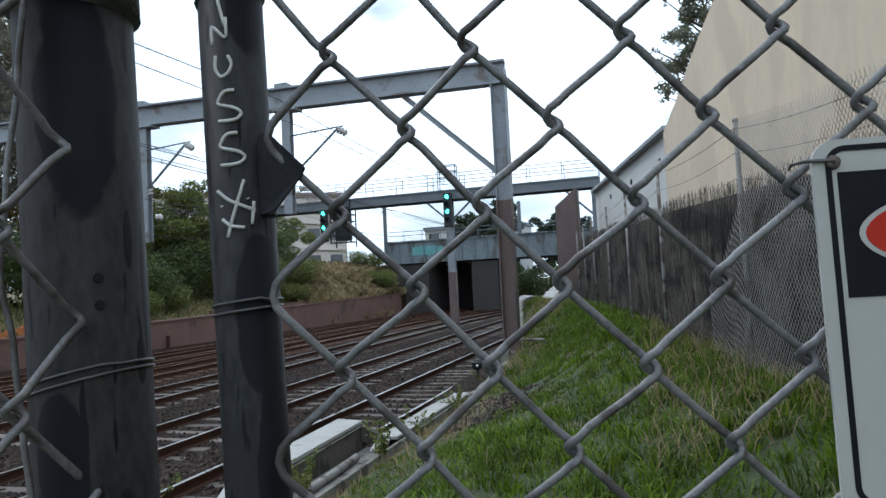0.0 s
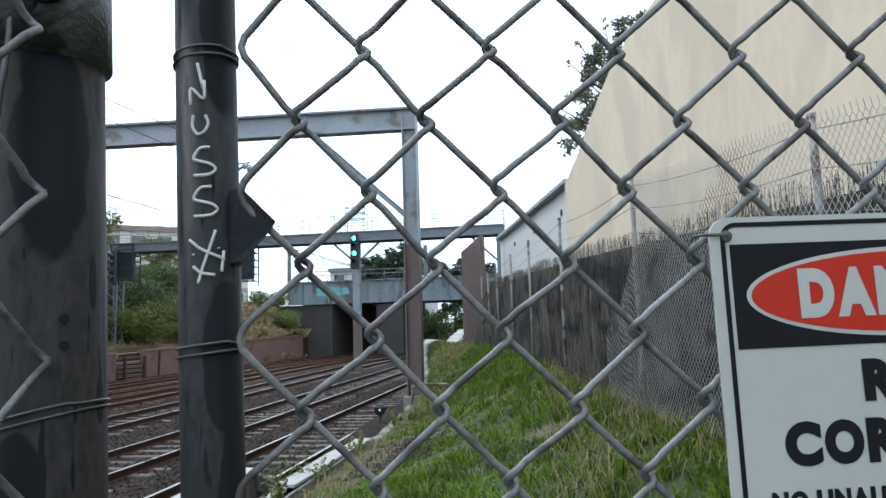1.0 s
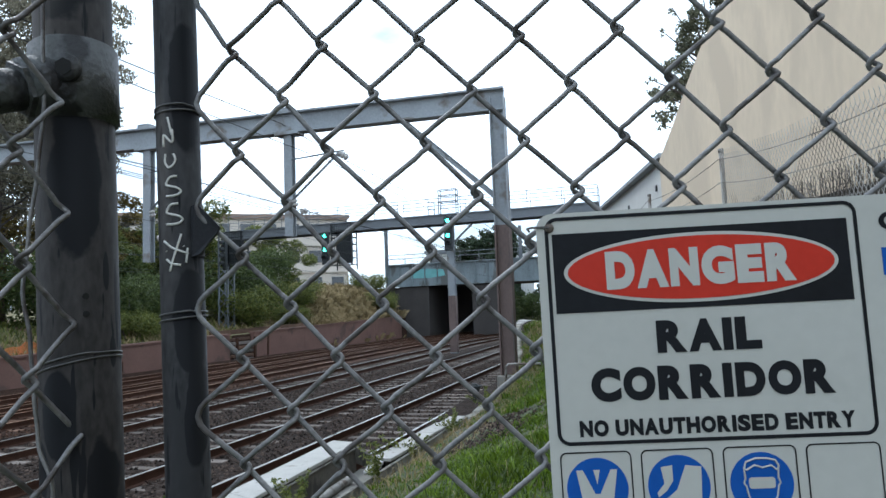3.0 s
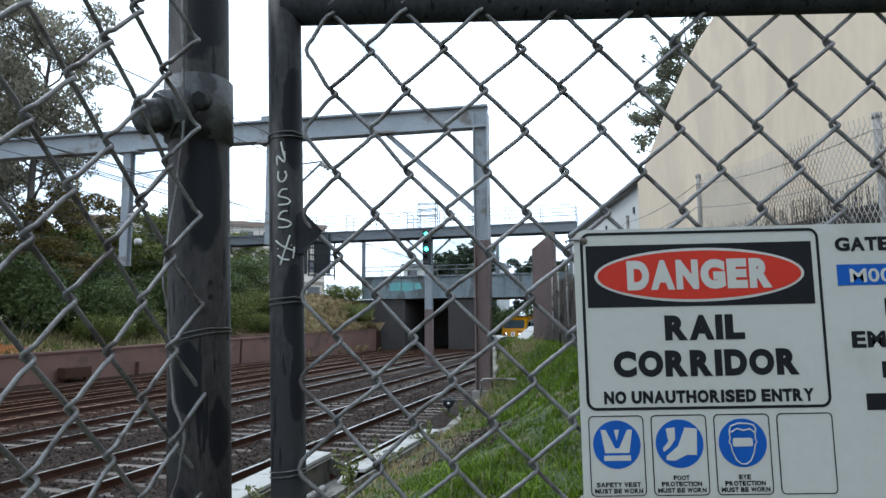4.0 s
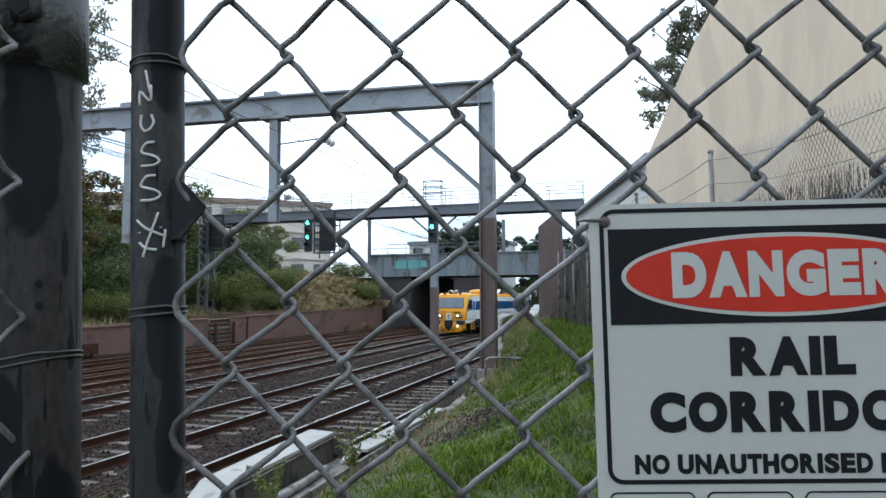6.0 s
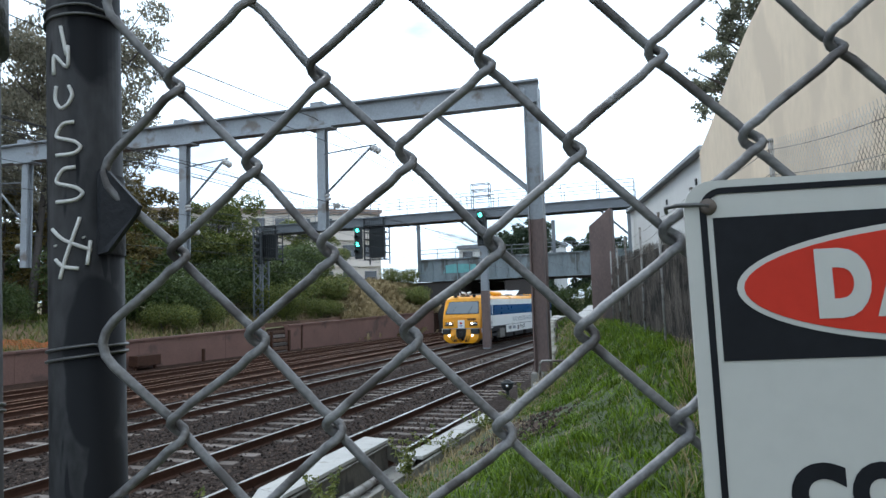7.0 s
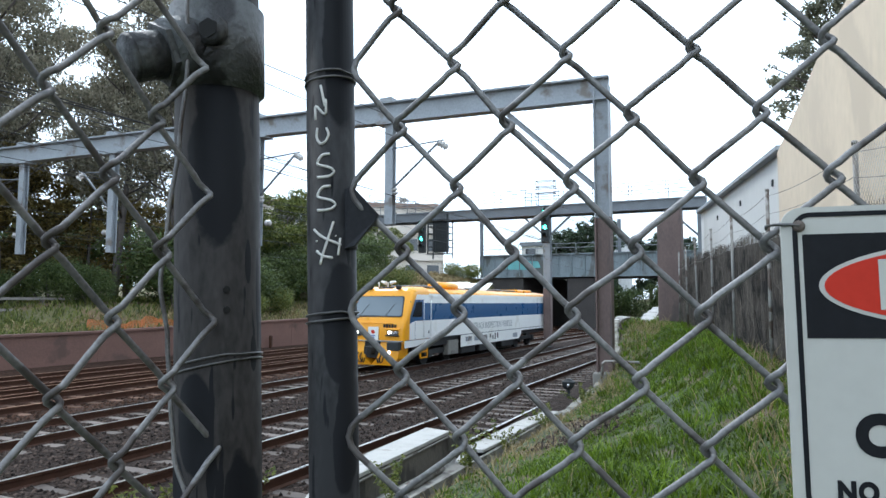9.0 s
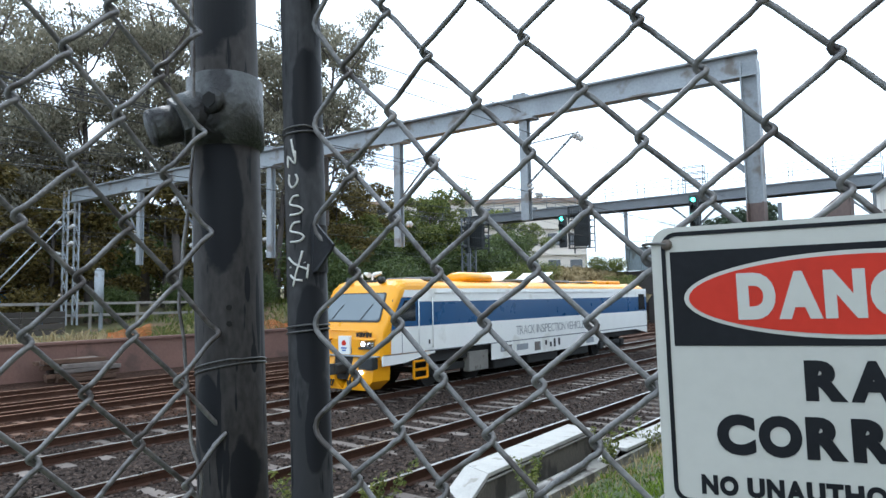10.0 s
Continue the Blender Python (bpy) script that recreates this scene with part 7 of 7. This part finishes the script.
def build_weeds():
    for k, (o, s, h, seed) in enumerate(((9.35, -2.6, 0.5, 1), (9.3, -1.2, 0.42, 2), (9.45, 0.6, 0.35, 3), (8.1, -5.6, 0.5, 4), (7.75, -6.3, 0.55, 5), (9.5, 3.2, 0.4, 6), (9.0, -4.0, 0.45, 7))):
        rnd = np.random.default_rng(70 + seed)
        w = thing("weed", TF @ pose(o, s, max(ground_z(o, s), -0.75)), "straggly yellow-green weed beside the concrete", "weed", "weeds")
        sv, sf, blobs = [], [], []
        for i in range(7):
            tip = Vector((0.25 * rnd.normal(), 0.25 * rnd.normal(), h * (0.7 + 0.5 * rnd.random())))
            pv, pf = tube_data([(0, 0, -0.05), tip * 0.5 + Vector((0, 0, 0.05)), tip], [0.006, 0.004, 0.002], 4)
            sf += [tuple(a + len(sv) for a in q) for q in pf]
            sv += pv
            for j in range(5):
                blobs.append((tuple(tip * (0.35 + 0.15 * j)), (0.05, 0.05, 0.04)))
        raw("stems", sv, sf, M_BUSHY, w)
        lv, lf = leaf_cloud(blobs, 420, 0.028, rnd)
        raw("leaves", lv, lf, M_BUSHY, w)


build_weeds()


# ---- beyond the tracks ----
def build_far_building(o, s, w, d, h, turn, floors, bays, wall, roof, label):
    b = thing("apartment_building", TF @ pose(o, s, 0, 0, 0, turn), label, "building", "far buildings")
    bm = bmesh.new()
    box(bm, (0, 0, h / 2), (w, d, h))
    part("wall", bm, wall, b)
    bm = bmesh.new()
    box(bm, (0, 0, h + 0.25), (w + 0.6, d + 0.6, 0.5), bevel=0.05)
    part("roof", bm, roof, b)
    pane = bpy.data.meshes.new("window")
    bm = bmesh.new()
    box(bm, (0, -0.02, 0), (w / bays * 0.55, 0.12, h / floors * 0.45))
    bm.to_mesh(pane)
    bm.free()
    pane.materials.append(M_WINDOW)
    for i in range(floors):
        for j in range(bays):
            ob = new("window", pane)
            ob.parent, ob.matrix_basis = b, pose(-w / 2 + w * (j + 0.5) / bays, -d / 2, h * (i + 0.55) / floors)
        bm = bmesh.new()
        box(bm, (0, -d / 2 - 0.15, h * (i + 1) / floors - 0.12), (w, 0.4, 0.2))
        part("ledge", bm, roof if i == floors - 1 else wall, b)
    return b


build_far_building(-45.6, 74.5, 32, 12, 15.6, 36, 4, 10, M_CREAM, M_ROOF, "long white apartment block with brown fascia, far off")
build_far_building(-62, 70, 26, 12, 13.0, 8, 4, 9, M_CREAM, M_ROOF, "cream apartment block behind the trees")
build_far_building(-14, 100, 16, 10, 11.0, -4, 4, 5, M_WHITEWALL, M_STEEL_D, "white block beyond the bridge")
build_far_building(-70, 20, 30, 10, 7.0, 70, 2, 9, M_WHITEWALL, M_ROOF, "pale low block seen between the tree trunks")


def build_left_bank():
    f = thing("rail_fence", TF, "grey post-and-rail fence on the far bank", "fence")
    spots = []
    for k in range(17):
        s = -24 + 2.4 * k
        o = -21.0
        z = 0.2
        spots.append((o, s, z))
        bm = bmesh.new()
        box(bm, (o, s, 0.75), (0.12, 0.12, 1.9), bevel=0.01)
        part("post", bm, M_WOODRAIL, f)
    for p, q in zip(spots[:-1], spots[1:]):
        for h in (0.85, 1.42):
            bm = bmesh.new()
            beam(bm, (p[0] + 0.08, p[1], p[2] + h), (q[0] + 0.08, q[1], q[2] + h), 0.05, 0.13)
            part("rail", bm, M_WOODRAIL, f)
    for s0, s1 in ((1.7, 3.4), (8.4, 13.4)):
        b = thing("barrier_mesh", TF, "sagging orange plastic barrier mesh along the top of the wall", "barrier", "barrier meshes")
        v, q = [], []
        n = int((s1 - s0) / 0.045)

        def spot(s, f):
            o = -12.7 + 0.1 * math.sin(s * 2) + 0.05 * math.sin(s * 7)
            return (o, s, ground_z(o, s) + f * (0.42 + 0.1 * math.sin(s * 2.3) + 0.05 * math.sin(s * 6.1)))
        for k in range(n + 1):
            s = s0 + (s1 - s0) * k / n
            pv, pf = tube_data([spot(s, 0), spot(s + 0.03, 1)], 0.009, 3)
            q += [tuple(a + len(v) for a in t) for t in pf]
            v += pv
        for f in (0.12, 0.3, 0.48, 0.66, 0.84, 1.0):
            pv, pf = tube_data([spot(s0 + (s1 - s0) * i / 50, f) for i in range(51)], 0.012, 3)
            q += [tuple(a + len(v) for a in t) for t in pf]
            v += pv
        ob = raw("netting", v, q, M_ORANGE, b)
        ob["kind"] = "stuff"
    for k, s in enumerate((5.2, 6.9)):
        bn = thing("storage_container", TF @ pose(-33, s, ground_z(-33, s)), "bright blue metal storage container on the far bank", "container", "blue containers")
        bm = bmesh.new()
        box(bm, (0, 0, 1.12), (1.6, 1.3, 2.24), bevel=0.04)
        for j in range(6):
            box(bm, (0.81, -0.55 + 0.22 * j, 1.12), (0.04, 0.09, 2.0))
        part("body", bm, M_BLUEBIN, bn)
        bm = bmesh.new()
        box(bm, (0, 0, 2.29), (1.7, 1.38, 0.09), bevel=0.03)
        part("rim", bm, M_WHITEWALL, bn)
    # low boarded platform behind the fence
    pl = thing("boarded_platform", TF, "dark old boarded platform edge behind the wall", "platform")
    for k in range(10):
        s = -15.5 + 1.85 * k
        for j in range(4):
            bm = bmesh.new()
            box(bm, (-19.4, s + 0.9, 0.34 + 0.27 * j), (0.06, 1.82, 0.25), bevel=0.01)
            part("board", bm, M_BOARD, pl)
        bm = bmesh.new()
        box(bm, (-19.5, s, 0.65), (0.14, 0.14, 1.25), bevel=0.01)
        part("post", bm, M_WOODRAIL, pl)
    tk = thing("transformer_tank", TF @ pose(-18.2, 3.9, ground_z(-18.2, 3.9)), "pale grey cylindrical transformer tank on a short pole", "transformer")
    bm = bmesh.new()
    rod(bm, (0, 0, 1.0), (0, 0, 2.9), 0.2, 20)
    rod(bm, (0, 0, 2.9), (0, 0, 3.02), 0.21, 20, 0.09)
    part("tank", bm, M_STEEL, tk, "", True)
    bm = bmesh.new()
    rod(bm, (0, 0.1, -0.2), (0, 0.1, 1.0), 0.09, 10)
    part("pole", bm, M_STEEL_D, tk)
    tb = thing("timber_stack", TF @ pose(-10.75, -0.2, ground_z(-10.75, -0.2), 0, 0, 4), "stack of weathered brown timber sleepers at the foot of the wall", "timber stack")
    rnd = random.Random(77)
    for lay in range(5):
        for i in range(3):
            bm = bmesh.new()
            box(bm, (i * 0.28 - 0.28 + rnd.uniform(-0.05, 0.05) - 0.03 * lay, rnd.uniform(-0.3, 0.3), 0.07 + lay * 0.152), (0.24, 1.9 + rnd.uniform(-0.3, 0.2), 0.14), pose(0, 0, 0, rnd.uniform(-1.5, 1.5), 0, rnd.uniform(-4, 4)), 0.012)
            part("sleeper", bm, M_SLEEPER if rnd.random() < 0.4 else M_SLEEPER_R, tb)
    c = thing("relay_case", TF @ pose(-10.9, 14.0, BED_Z - 0.2), "dark rusted equipment case on legs beside the wall", "equipment case")
    bm = bmesh.new()
    box(bm, (0, 0, 0.75), (0.5, 1.5, 0.5), bevel=0.03)
    part("case", bm, M_RAIL, c)
    for y in (-0.6, 0.6):
        bm = bmesh.new()
        box(bm, (0, y, 0.25), (0.1, 0.1, 0.5))
        part("leg", bm, M_RAIL, c)
    m = thing("marker_post", TF @ pose(-10.9, 18.0, BED_Z - 0.2), "short dark trackside marker post", "post")
    bm = bmesh.new()
    box(bm, (0, 0, 0.5), (0.14, 0.14, 1.0), bevel=0.01)
    part("shaft", bm, M_RAIL, m)


build_left_bank()


# ---- sleepers and loose stone ----
def build_sleepers():
    rnd = random.Random(90)
    tracks = [o for o in scene.objects if o.name.startswith("railway_track")]
    for tr in tracks:
        rusty = "rusty" in tr["label"]
        me = bpy.data.meshes.new("sleeper")
        bm = bmesh.new()
        box(bm, (0, 0, -0.055), (2.44, 0.23, 0.13), bevel=0.012)
        bm.to_mesh(me)
        bm.free()
        me.materials.append(M_SLEEPER_R if rusty else M_SLEEPER)
        k = 0
        s = -18.0
        while s < 70:
            ob = new("sleeper", me)
            ob.parent = tr
            ob.matrix_basis = pose(track_bend(s) + rnd.uniform(-0.03, 0.03), s, rnd.uniform(-0.012, 0.004), rnd.uniform(-1, 1), rnd.uniform(-0.6, 0.6), rnd.uniform(-1.5, 1.5) - math.degrees(0.0096 * max(0.0, s - 31)))
            s += 0.62


build_sleepers()


def scatter_stones(name, count, o0, o1, s0, s1, mat, seed, label, size=(0.02, 0.045)):
    rnd = np.random.default_rng(seed)
    octa = np.array([(1, 0, 0), (0, 1, 0), (-1, 0, 0), (0, -1, 0), (0, 0, 0.8), (0, 0, -0.8)])
    tri = [(0, 1, 4), (1, 2, 4), (2, 3, 4), (3, 0, 4), (1, 0, 5), (2, 1, 5), (3, 2, 5), (0, 3, 5)]
    v, f = [], []
    for i in range(count):
        o, s = o0 + (o1 - o0) * rnd.random(), s0 + (s1 - s0) * rnd.random() ** 1.4
        if (s + 18.11) % 0.62 < 0.25 and any(abs(o - k[1]) < 1.26 for k in TRACKS) and i % 8:
            continue
        r = size[0] + (size[1] - size[0]) * rnd.random()
        a = rnd.random() * 6.28
        ca, sa = math.cos(a), math.sin(a)
        p = octa * (r * (0.6 + 0.7 * rnd.random((6, 3))))
        b = len(v)
        z = ground_z(o, s) + r * 0.25
        for x, y, h in p:
            v.append((o + x * ca - y * sa, s + x * sa + y * ca, z + h))
        f += [(b + i0, b + i1, b + i2) for i0, i1, i2 in tri]
    ob = raw(name, v, f, mat, None, "", False, TF)
    return tagged(ob, label, "ballast", kind="stuff")


scatter_stones("ballast", 36000, -1.9, 8.4, -9, 22, M_STONE, 91, "loose grey ballast stones")
scatter_stones("ballast", 14000, -9.4, -1.9, -8, 20, M_STONE_R, 92, "loose rust-dusted ballast stones", (0.025, 0.05))
scatter_stones("rubble", 800, 10.0, 11.2, -2.2, 0.5, M_STONE, 93, "dark soil crumbs and stones on a bare patch of the bank", (0.012, 0.04))


def motions():
    def place(t):
        run = 1.85 + SPEED * (10 - t)
        a = math.degrees(math.atan2(track_bend(run + 14) - track_bend(run), 14))
        return TF @ pose(track_bend(run), run, RAIL_Z, 0, 0, -a)

    rows = [i * 0.5 for i in range(20)] + [9.6, 9.7, 9.8, 9.9, 10.0]
    walk(VEHICLE, [(t, place(t)) for t in rows])
    for w, y in WHEELS:
        walk(w, [(i / 30, pose(0, y, 0.43, math.degrees(SPEED * i / 30 / 0.43))) for i in range(301)])


motions()
